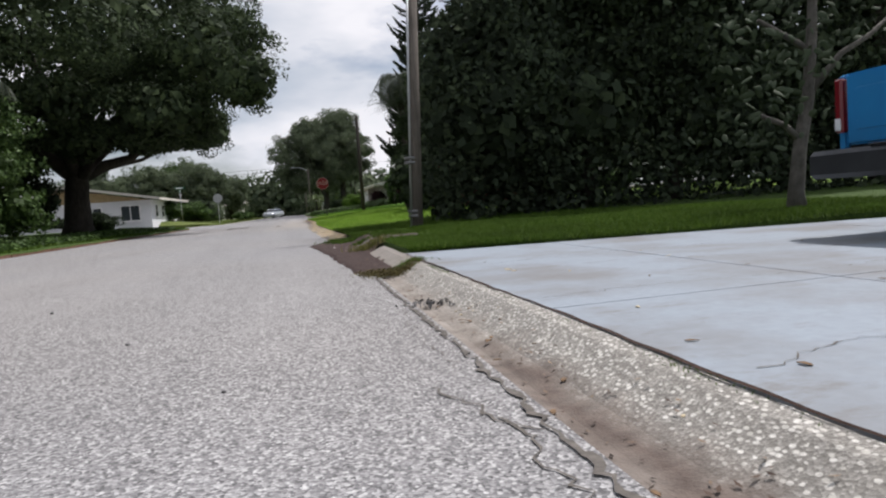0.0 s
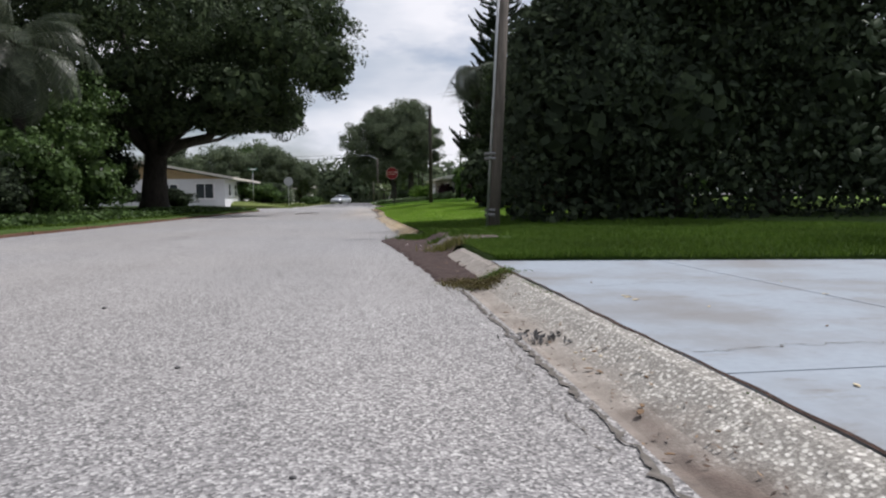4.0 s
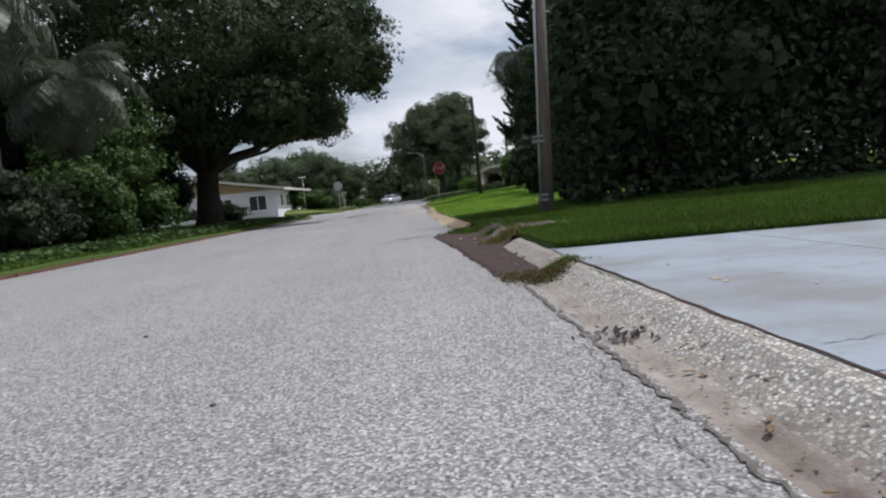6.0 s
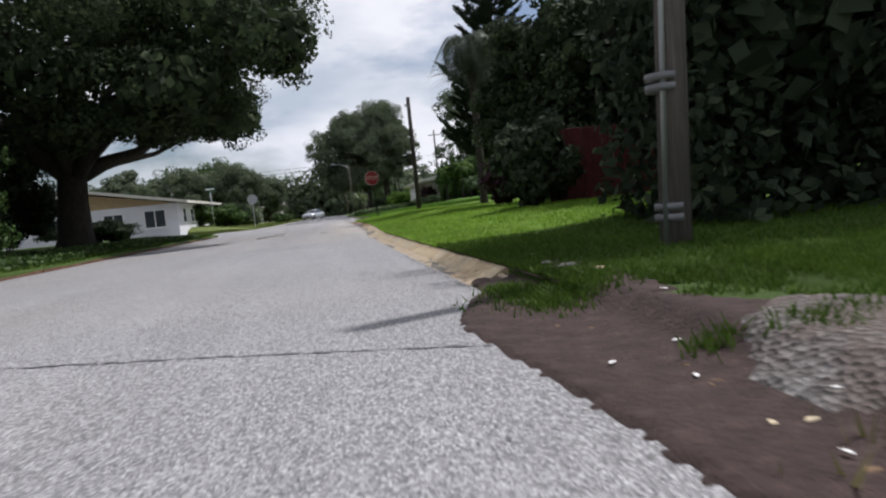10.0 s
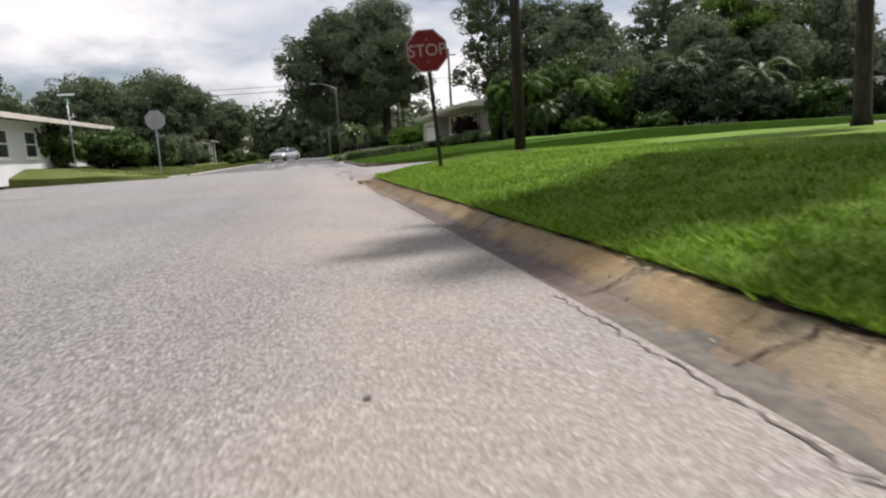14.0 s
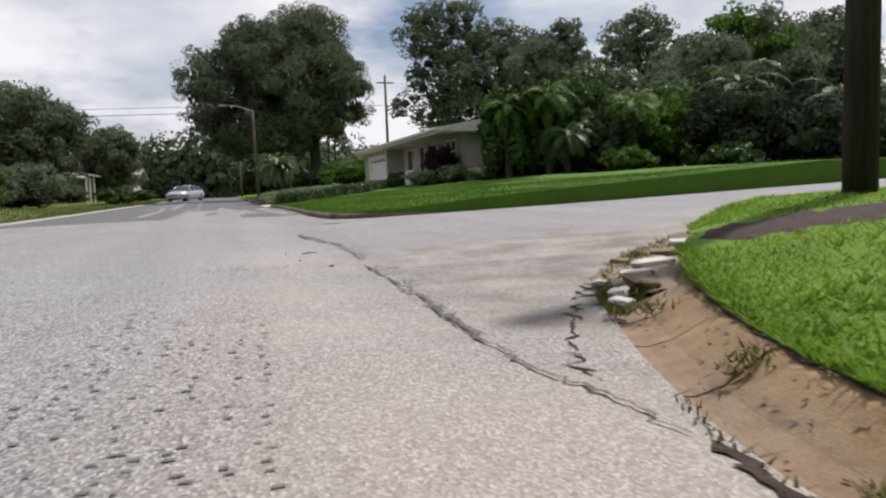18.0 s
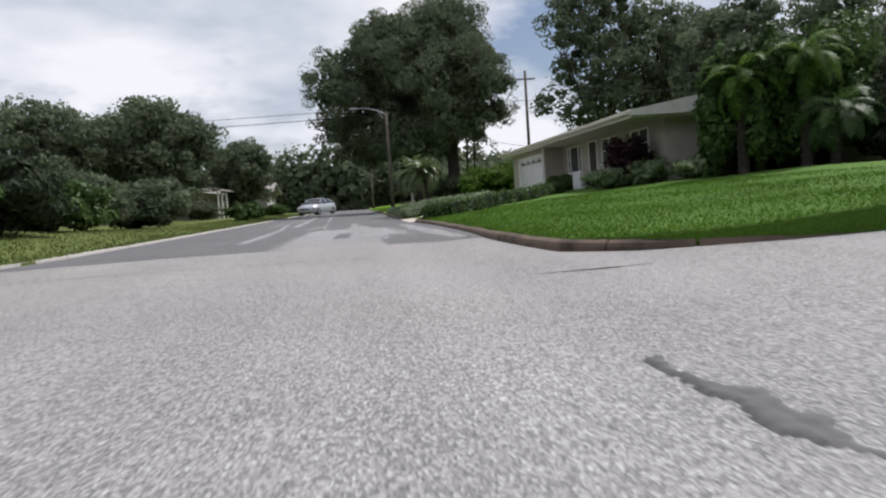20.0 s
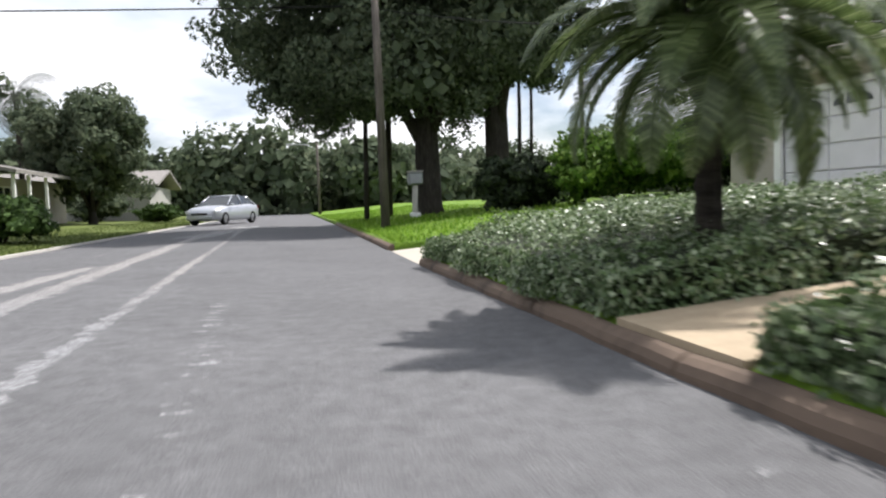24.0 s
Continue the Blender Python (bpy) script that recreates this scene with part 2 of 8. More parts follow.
def gutter_material(name, sandy):
    """Cast gutter: u runs across it from the asphalt (0) to the verge (1)."""
    m = Nodes(name, 0.85)
    at = m.n.new("ShaderNodeAttribute")
    at.attribute_name = "across"
    u = m.math("ADD", at.outputs["Fac"], m.math("MULTIPLY", m.math("SUBTRACT", m.noise(3.5, 5, 0.65), 0.5), 0.55))
    g = m.n.new("ShaderNodeRGBToBW")
    m.l.new(m.cells(150.0, "Color"), g.inputs[0])
    if sandy:
        agg = m.ramp(g.outputs[0], (0.25, (0.21, 0.175, 0.125)), (0.55, (0.30, 0.255, 0.185)), (0.85, (0.45, 0.40, 0.32)))
        sand = m.ramp(m.noise(1.3, 6, 0.62), (0.40, (0.30, 0.27, 0.225)), (0.52, (0.36, 0.29, 0.185)), (0.64, (0.36, 0.27, 0.155)))
        agg = m.mix(0.5, agg, sand)
        rust = m.ramp(m.noise(1.1, 6, 0.65), (0.35, (1.0, 0.98, 0.96)), (0.50, (0.98, 0.86, 0.66)), (0.62, (0.86, 0.66, 0.46)), (0.75, (0.62, 0.52, 0.46)))
        dull = m.math("DIVIDE", m.math("SUBTRACT", m.axis("Y"), 28.0), 6.0, True)
        agg = m.mix(dull, m.mix(1.0, agg, (1.32, 1.34, 1.36), "MULTIPLY"), agg)
        older = m.math("DIVIDE", m.math("SUBTRACT", m.axis("Y"), 36.0), 3.0, True)
        agg = m.mix(older, agg, m.mix(1.0, agg, (0.70, 0.685, 0.67), "MULTIPLY"))
        c = m.mix(m.math("ADD", m.math("MULTIPLY", dull, 0.55), 0.45), agg, m.mix(1.0, agg, rust, "MULTIPLY"))
        # rust towards the corner
        near = m.math("DIVIDE", m.math("SUBTRACT", m.axis("Y"), 40.5), 3.0, True)
        c = m.mix(m.math("MULTIPLY", near, m.ramp(m.noise(2.0, 5), (0.35, 0.2), (0.6, 0.85))), c, m.ramp(m.noise(4.0, 6, 0.7), (0.3, (0.17, 0.105, 0.058)), (0.7, (0.34, 0.225, 0.125))))
        # damp purple-brown silt in the channel, here and there
        wet = m.math("MULTIPLY", m.ramp(u, (0.42, 1.0), (0.66, 0.0)), m.ramp(m.math("DIVIDE", m.axis("Y"), 50.0), (0.30, 0.25), (0.50, 0.30), (0.62, 0.45), (0.665, 0.97), (0.742, 0.97), (0.765, 0.35), (0.86, 0.25)))
        silt = m.ramp(m.noise(16.0, 6, 0.7), (0.3, (0.085, 0.066, 0.068)), (0.7, (0.150, 0.120, 0.120)))
        c = m.mix(wet, c, silt)
        dark = m.ramp(m.noise(1.0, 6, 0.72, m.scaled(5.0, 2.2, 1)), (0.56, 0.0), (0.70, 0.75))
        c = m.mix(dark, c, (0.10, 0.078, 0.064))
    else:
        agg = m.ramp(g.outputs[0], (0.28, (0.19, 0.18, 0.16)), (0.60, (0.27, 0.255, 0.23)), (0.92, (0.40, 0.385, 0.35)))
        gs_ = m.n.new("ShaderNodeRGBToBW")
        flat = m.scaled(1.0, 0.72, 1.0)
        m.l.new(m.cells(78.0, "Color", flat), gs_.inputs[0])
        shell = m.math("MULTIPLY", m.ramp(m.cells(78.0, "Distance", flat), (0.36, 1.0), (0.50, 0.0)), m.ramp(gs_.outputs[0], (0.44, 0.0), (0.50, 1.0)))
        agg = m.mix(shell, agg, m.ramp(gs_.outputs[0], (0.45, (0.46, 0.44, 0.39)), (0.80, (0.66, 0.64, 0.59))))
        soil = m.ramp(m.noise(5.0, 6, 0.72), (0.25, (0.14, 0.118, 0.098)), (0.5, (0.235, 0.207, 0.178)), (0.72, (0.33, 0.30, 0.265)))
        c = m.mix(m.ramp(u, (0.34, 0.92), (0.62, 0.06)), agg, soil)
        mud = m.math("MULTIPLY", m.ramp(u, (0.12, 0.6), (0.30, 1.0), (0.62, 0.0)), m.math("DIVIDE", m.math("SUBTRACT", 1.5, m.math("ADD", m.axis("Y"), m.math("MULTIPLY", m.noise(2.2, 5), 1.2))), 0.7, True))
        c = m.mix(mud, c, m.ramp(m.noise(12.0, 6, 0.7), (0.3, (0.065, 0.048, 0.040)), (0.7, (0.155, 0.12, 0.10))))
        washed = m.math("DIVIDE", m.math("SUBTRACT", m.axis("Y"), 3.1), 0.8, True)
        c = m.mix(m.math("MULTIPLY", washed, 0.7), c, m.ramp(m.noise(8.0, 6, 0.7), (0.3, (0.15, 0.125, 0.105)), (0.7, (0.30, 0.27, 0.24))))
        specks = m.ramp(m.noise(34.0, 5, 0.7, m.scaled(1.0, 0.55, 1)), (0.62, 0.0), (0.68, 0.75))
        c = m.mix(m.math("MULTIPLY", specks, m.ramp(u, (0.4, 1.0), (0.7, 0.25))), c, (0.065, 0.045, 0.036))
    c = m.mix(1.0, c, m.ramp(m.noise(9.0, 5), (0.3, 0.86), (0.7, 1.08)), "MULTIPLY")
    return m.colour(c).bump(m.cells(150.0), 0.35, 0.004).mat


def concrete(name, base, stain, stain_amount=0.5, crack=True):
    m = Nodes(name, 0.8)
    c = m.ramp(m.noise(30.0, 5), (0.3, tuple(b * 0.93 for b in base)), (0.7, tuple(min(1, b * 1.05) for b in base)))
    s = m.ramp(m.noise(1.6, 7, 0.62, m.scaled(0.5, 1.3, 1)), (0.50, 0.0), (0.68, stain_amount))
    c = m.mix(s, c, stain)
    fine = m.ramp(m.noise(11.0, 5, 0.7), (0.60, 0.0), (0.72, stain_amount * 0.6))
    c = m.mix(fine, c, stain)
    return m.colour(c).bump(m.noise(160.0, 3), 0.25, 0.002).mat


def stained_paint(name, base):
    """Thin old paint on concrete, rubbed and stained in streaks across the drive."""
    m = Nodes(name, 0.75)
    c = m.ramp(m.noise(26.0, 5), (0.3, tuple(b * 0.93 for b in base)), (0.7, tuple(b * 1.06 for b in base)))
    broad = m.ramp(m.noise(0.9, 6, 0.6), (0.42, 0.0), (0.60, 0.72))
    c = m.mix(broad, c, (0.165, 0.158, 0.152))
    streak = m.ramp(m.noise(1.0, 6, 0.72, m.scaled(2.6, 6.0, 1)), (0.55, 0.0), (0.66, 0.55))
    c = m.mix(m.math("MULTIPLY", streak, m.ramp(m.noise(0.7, 3), (0.40, 0.1), (0.58, 1.0))), c, (0.15, 0.135, 0.12))
    pits = m.ramp(m.noise(38.0, 4, 0.7), (0.64, 0.0), (0.70, 0.5))
    c = m.mix(pits, c, (0.16, 0.15, 0.14))
    return m.colour(c).bump(m.noise(150.0, 3), 0.25, 0.002).mat


def grass_ground(name, dark, lite):
    m = Nodes(name, 0.9)
    a = m.ramp(m.noise(40.0, 4), (0.3, dark), (0.7, lite))
    p = m.ramp(m.noise(0.8, 5), (0.3, (0.82, 0.86, 0.8)), (0.7, (1.16, 1.08, 0.95)))
    return m.colour(m.mix(1.0, a, p, "MULTIPLY")).bump(m.noise(60.0, 4), 0.9, 0.03).mat


MAT = {
    "road": road_material(),
    "gutter_shell": gutter_material("shell_aggregate_concrete", False),
    "gutter_sand": gutter_material("sand_stained_concrete", True),
    "drive_blue": stained_paint("pale_blue_painted_concrete", (0.248, 0.284, 0.322)),
    "drive_cream": concrete("cream_concrete", (0.44, 0.405, 0.34), (0.33, 0.29, 0.235), 0.35),
    "dirty_concrete": concrete("dirty_grey_concrete", (0.33, 0.31, 0.27), (0.20, 0.18, 0.15), 0.5),
    "pale_concrete": concrete("old_pale_concrete", (0.50, 0.48, 0.44), (0.30, 0.27, 0.23), 0.5),
    "kerb": concrete("weathered_kerb_concrete", (0.145, 0.105, 0.078), (0.045, 0.034, 0.027), 0.95),
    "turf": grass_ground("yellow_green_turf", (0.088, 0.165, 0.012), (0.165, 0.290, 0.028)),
    # deep turf for lawns under trees: part of their shade is in the colour
    "turf_deep_shade": grass_ground("deep_green_shade_turf", (0.030, 0.060, 0.008), (0.062, 0.112, 0.015)),
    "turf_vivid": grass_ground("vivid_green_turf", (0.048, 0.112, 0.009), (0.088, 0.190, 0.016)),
    # blades to match, darkened for tree shade; tufts and joint weeds share them
    "blades_deep_shade": leaves("deep_green_shade_blades", (0.036, 0.072, 0.008), (0.066, 0.122, 0.014), (0.12, 0.18, 0.034), 0.7, 0.25),
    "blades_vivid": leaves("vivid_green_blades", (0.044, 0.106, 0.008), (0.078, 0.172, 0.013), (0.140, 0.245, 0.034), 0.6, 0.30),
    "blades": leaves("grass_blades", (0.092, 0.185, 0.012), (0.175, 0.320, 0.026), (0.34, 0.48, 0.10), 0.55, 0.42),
    "dry_blades": leaves("dry_grass_blades", (0.060, 0.070, 0.016), (0.125, 0.125, 0.036), (0.25, 0.22, 0.09), 0.7, 0.3),
    "oak_leaf": leaves("oak_leaves", (0.028, 0.040, 0.022), (0.046, 0.067, 0.032), (0.070, 0.096, 0.042), 0.7, 0.24, 0.10),
    "dark_leaf": leaves("dark_hedge_leaves", (0.028, 0.036, 0.025), (0.043, 0.058, 0.036), (0.064, 0.084, 0.046), 0.85, 0.16, 0.05),
    "mid_leaf": leaves("shrub_leaves", (0.034, 0.060, 0.019), (0.064, 0.110, 0.032), (0.11, 0.175, 0.052), 0.5, 0.25),
    "lime_leaf": leaves("lime_green_leaves", (0.045, 0.09, 0.014), (0.09, 0.17, 0.028), (0.18, 0.27, 0.055), 0.5, 0.35),
    # far foliage: leaf colour lifted and greyed to carry the haze of distance
    "hazy_far_leaf": leaves("hazy_distant_leaves", (0.080, 0.103, 0.066), (0.130, 0.164, 0.102), (0.182, 0.212, 0.132), 0.75, 0.42, 0.06),
    "jasmine": leaves("jasmine_leaves", (0.050, 0.085, 0.028), (0.13, 0.20, 0.075), (0.36, 0.41, 0.27), 0.4, 0.28, 0.45),
    "palm_leaf": leaves("palm_leaflets", (0.030, 0.062, 0.014), (0.060, 0.118, 0.028), (0.12, 0.185, 0.055), 0.45, 0.32, 0.35),
    "date_leaf": leaves("date_palm_leaflets", (0.060, 0.090, 0.028), (0.110, 0.155, 0.052), (0.20, 0.25, 0.11), 0.36, 0.36, 0.5),
    "grey_palm": leaves("grey_green_palm_leaflets", (0.036, 0.050, 0.030), (0.072, 0.092, 0.056), (0.15, 0.17, 0.11), 0.42, 0.25, 0.4),
    "pine_leaf": leaves("pine_needles", (0.014, 0.022, 0.012), (0.026, 0.040, 0.020), (0.044, 0.064, 0.030), 0.6, 0.08),
    "cactus": leaves("cactus_pads", (0.035, 0.048, 0.028), (0.055, 0.072, 0.042), (0.085, 0.10, 0.06), 0.7, 0.0),
    "purple_leaf": leaves("purple_leaves", (0.020, 0.008, 0.010), (0.035, 0.013, 0.018), (0.06, 0.022, 0.03), 0.5, 0.1),
    "white_flower": leaves("white_petals", (0.6, 0.6, 0.58), (0.75, 0.75, 0.72), (0.85, 0.85, 0.82), 0.5, 0.3),
    "oak_bark": bark("oak_bark", (0.020, 0.017, 0.014), (0.075, 0.065, 0.055)),
    "palm_bark": bark("palm_bark", (0.018, 0.015, 0.012), (0.065, 0.055, 0.045), 3.0, 12.0),
    "grey_bark": bark("grey_bark", (0.055, 0.050, 0.043), (0.14, 0.128, 0.112), 7.0, 4.0),
    "pole_wood": bark("weathered_pole_wood", (0.075, 0.065, 0.055), (0.185, 0.160, 0.140), 22.0, 0.8),
    "dark_pole": bark("creosoted_pole_wood", (0.018, 0.015, 0.012), (0.055, 0.045, 0.038), 22.0, 0.8),
    "twig": bark("dry_twig", (0.025, 0.018, 0.013), (0.08, 0.06, 0.045), 20.0, 20.0),
    "white_wall": plain("white_painted_block", (0.62, 0.63, 0.64), 0.8, vary=0.06, scale=1.2, bump=0.15),
    "beige_wall": plain("beige_stucco", (0.39, 0.355, 0.315), 0.85, vary=0.07, scale=1.5, bump=0.25),
    "tan_board": plain("tan_gable_boards", (0.36, 0.27, 0.15), 0.75, vary=0.15, scale=3.0),
    "grey_wall": plain("grey_stucco", (0.36, 0.35, 0.33), 0.85, vary=0.08, scale=1.5, bump=0.2),
    "dark_wall": plain("dark_brown_boards", (0.035, 0.028, 0.025), 0.8, vary=0.3, scale=4.0),
    "red_fence": plain("dark_red_boards", (0.095, 0.018, 0.022), 0.75, vary=0.3, scale=4.0),
    "white_paint": plain("white_paint", (0.80, 0.80, 0.79), 0.45, vary=0.04, scale=3.0),
    "fascia": plain("cream_fascia_paint", (0.54, 0.51, 0.455), 0.55, vary=0.08, scale=2.5),
    "soffit": plain("soffit_paint", (0.56, 0.53, 0.48), 0.7, vary=0.05, scale=2.5),
    "shingle_grey": plain("grey_roof_shingles", (0.23, 0.215, 0.20), 0.9, vary=0.2, scale=5.0, bump=0.4),
    "shingle_tan": plain("tan_roof_shingles", (0.40, 0.34, 0.28), 0.9, vary=0.15, scale=5.0, bump=0.4),
    "roof_pale": plain("pale_gravel_roof", (0.52, 0.50, 0.47), 0.9, vary=0.12, scale=4.0, bump=0.3),
    "dark_door": plain("dark_brown_door", (0.030, 0.020, 0.016), 0.4, vary=0.2, scale=5.0),
    "galv": plain("galvanised_steel", (0.42, 0.43, 0.44), 0.45, 0.8, vary=0.1, scale=8.0),
    "post_dark": plain("dark_green_steel_post", (0.030, 0.034, 0.028), 0.5, 0.3, vary=0.2, scale=8.0),
    "sign_red": plain("red_sign_sheeting", (0.20, 0.012, 0.018), 0.5, vary=0.08, scale=5.0),
    "sign_white": plain("white_sign_sheeting", (0.80, 0.80, 0.80), 0.4, vary=0.04, scale=5.0),
    "door_white": plain("grey_white_door_paint", (0.70, 0.70, 0.72), 0.5, vary=0.05, scale=2.0),
    "path_sand": concrete("sandy_path_concrete", (0.40, 0.32, 0.22), (0.22, 0.165, 0.11), 0.6),
    "turf_dull": grass_ground("dull_pale_turf", (0.085, 0.115, 0.028), (0.145, 0.185, 0.050)),
    "blades_dull": leaves("dull_pale_blades", (0.065, 0.095, 0.022), (0.115, 0.155, 0.042), (0.20, 0.23, 0.085), 0.7, 0.3),
    "band": plain("dull_steel_band", (0.17, 0.17, 0.168), 0.6, 0.5, vary=0.15, scale=9.0),
    # white lettering, dimmed to pink in its colour because the sign is lit from behind
    "sign_letter": plain("backlit_dimmed_lettering", (0.42, 0.30, 0.30), 0.5, vary=0.08, scale=5.0),
    "sign_back": plain("dull_aluminium_sign_back", (0.36, 0.37, 0.385), 0.5, 0.4, vary=0.08, scale=6.0),
    "sign_green": plain("green_sign_sheeting", (0.02, 0.09, 0.05), 0.4, vary=0.08, scale=5.0),
    "truck_blue": plain("sun_faded_blue_truck_paint", (0.012, 0.155, 0.36), 0.28, vary=0.10, scale=2.0, spec=0.5),
    "truck_mark": plain("darker_blue_stamped_marks", (0.008, 0.075, 0.18), 0.45, vary=0.1, scale=5.0),
    "black_plastic": plain("black_plastic", (0.014, 0.014, 0.016), 0.5, vary=0.2, scale=9.0),
    "dark_chrome": plain("dull_painted_bumper", (0.030, 0.032, 0.035), 0.4, 0.4, vary=0.2, scale=6.0),
    "tyre": plain("black_tyre_rubber", (0.016, 0.016, 0.017), 0.8, vary=0.2, scale=14.0),
    "rim": plain("alloy_rim", (0.45, 0.45, 0.46), 0.35, 0.9, vary=0.08, scale=9.0),
    "tail_red": plain("red_tail_lamp_plastic", (0.12, 0.006, 0.010), 0.2, vary=0.1, scale=9.0, spec=0.5),
    "silver_paint": plain("silver_car_paint", (0.46, 0.48, 0.52), 0.28, 0.45, vary=0.04, scale=2.0, spec=0.5),
    "white_car": plain("white_car_paint", (0.75, 0.76, 0.77), 0.3, vary=0.03, scale=2.0, spec=0.5),
    "lens": plain("clear_lamp_lens", (0.55, 0.57, 0.58), 0.12, vary=0.05, scale=9.0, spec=0.6),
    "wire": plain("black_cable", (0.02, 0.02, 0.02), 0.6, vary=0.1),
    "mulch": plain("dark_mulch", (0.055, 0.032, 0.024), 0.95, vary=0.45, scale=25.0, bump=0.9),
    "tar": plain("bitumen_crack_seal", (0.085, 0.083, 0.083), 0.7, vary=0.3, scale=14.0),
    "crack": plain("crack_filling_dirt", (0.115, 0.104, 0.092), 0.95, vary=0.4, scale=25.0),
    "paper": plain("faded_paper_litter", (0.72, 0.71, 0.68), 0.8, vary=0.06),
    "brown_leaf": plain("dry_brown_leaf", (0.16, 0.10, 0.055), 0.85, vary=0.3, scale=30.0),
    "tan_leaf": plain("pale_dry_leaf", (0.50, 0.42, 0.28), 0.85, vary=0.2, scale=30.0),
    "weed_leaf": leaves("half_dry_weed_leaves", (0.034, 0.025, 0.012), (0.072, 0.058, 0.020), (0.13, 0.115, 0.042), 0.7, 0.2),
    "silt": plain("grey_brown_silt", (0.150, 0.138, 0.120), 0.95, vary=0.3, scale=22.0, bump=0.4),
    "tread": plain("dark_tyre_print", (0.13, 0.122, 0.115), 0.9, vary=0.3, scale=30.0),
    "soil": plain("distant_ground_soil", (0.12, 0.14, 0.05), 0.95, vary=0.3, scale=0.6, bump=0.3),
}


def wet_dirt():
    m = Nodes("dark_wet_dirt", 0.9)
    c = m.ramp(m.noise(9.0, 7, 0.7), (0.25, (0.022, 0.013, 0.011)), (0.55, (0.046, 0.028, 0.024)), (0.8, (0.092, 0.063, 0.054)))
    return m.colour(c).bump(m.noise(40.0, 5), 0.8, 0.02).mat


def gravel():
    m = Nodes("grey_gravel", 0.9)
    g = m.n.new("ShaderNodeRGBToBW")
    m.l.new(m.cells(38.0, "Color"), g.inputs[0])
    c = m.ramp(g.outputs[0], (0.1, (0.05, 0.046, 0.044)), (0.5, (0.11, 0.102, 0.096)), (0.9, (0.22, 0.21, 0.20)))
    c = m.mix(m.ramp(m.noise(2.0, 5), (0.40, 0.0), (0.60, 0.75)), c, (0.10, 0.075, 0.062))
    return m.colour(c).bump(m.cells(38.0), 0.9, 0.02).mat


def glass(name, tint=(0.05, 0.06, 0.065)):
    m = Nodes(name, 0.06, 0.0, 0.6)
    return m.colour(m.ramp(m.noise(0.8, 2), (0.3, tuple(c * 0.7 for c in tint)), (0.7, tint))).mat


MAT["dirt"], MAT["gravel"] = wet_dirt(), gravel()
me_ = Nodes("sandy_earth", 0.95)
MAT["earth"] = me_.colour(me_.ramp(me_.noise(6.0, 7, 0.7), (0.25, (0.10, 0.082, 0.066)), (0.5, (0.24, 0.195, 0.15)), (0.75, (0.36, 0.31, 0.25)))).bump(me_.noise(40.0, 5), 0.8, 0.02).mat
MAT["window"] = glass("dark_window_glass")
MAT["car_glass"] = glass("car_glass", (0.03, 0.035, 0.04))


# ---- mesh helpers ----
def obj(name, verts, faces, mat, parent=None, label="", smooth=False):
    """One mesh object from vertex and face lists (or arrays of equal polygons)."""
    me = bpy.data.meshes.new(name)
    v = np.asarray(verts, dtype=np.float32).reshape(-1, 3)
    if isinstance(faces, np.ndarray):
        n, k = faces.shape
        me.vertices.add(len(v))
        me.vertices.foreach_set("co", v.ravel())
        me.loops.add(n * k)
        me.loops.foreach_set("vertex_index", faces.astype(np.int32).ravel())
        me.polygons.add(n)
        me.polygons.foreach_set("loop_start", np.arange(0, n * k, k, dtype=np.int32))
        me.update(calc_edges=True)
    else:
        me.from_pydata([tuple(map(float, p)) for p in v], [], [tuple(int(i) for i in f) for f in faces])
    if smooth:
        me.polygons.foreach_set("use_smooth", np.ones(len(me.polygons), dtype=bool))
    me.materials.append(MAT[mat] if isinstance(mat, str) else mat)
    ob = new(name, me)
    if parent is not None:
        ob.parent = parent
    if label:
        tagged(ob, label)
    return ob


def part(name, bm, mat, parent=None, label="", smooth=False):
    me = bpy.data.meshes.new(name)
    bm.to_mesh(me)
    bm.free()
    if smooth:
        me.polygons.foreach_set("use_smooth", np.ones(len(me.polygons), dtype=bool))
    me.materials.append(MAT[mat] if isinstance(mat, str) else mat)
    ob = new(name, me)
    if parent is not None:
        ob.parent = parent
    if label:
        tagged(ob, label)
    return ob


def share(name, ob, m, parent):
    """Another object on the mesh of ob, at the pose m under parent."""
    o = new(name, ob.data)
    o.parent = parent
    o.matrix_basis = m
    return o


def root(name, x, y, z, rz=0.0):
    e = new(name)
    e.matrix_basis = pose(x, y, z, 0, 0, rz)
    e.empty_display_size = 0.2
    return e


def box_bm(x0, y0, z0, x1, y1, z1, bevel=0.0, seg=1):
    bm = bmesh.new()
    bmesh.ops.create_cube(bm, size=1.0)
    for v in bm.verts:
        v.co = Vector(((x0 + x1) / 2 + v.co.x * (x1 - x0), (y0 + y1) / 2 + v.co.y * (y1 - y0), (z0 + z1) / 2 + v.co.z * (z1 - z0)))
    if bevel:
        bmesh.ops.bevel(bm, geom=bm.edges[:], offset=bevel, segments=seg, affect="EDGES", clamp_overlap=True)
    return bm


def box(name, x0, y0, z0, x1, y1, z1, mat, parent=None, bevel=0.0, label=""):
    return part(name, box_bm(x0, y0, z0, x1, y1, z1, bevel), mat, parent, label)


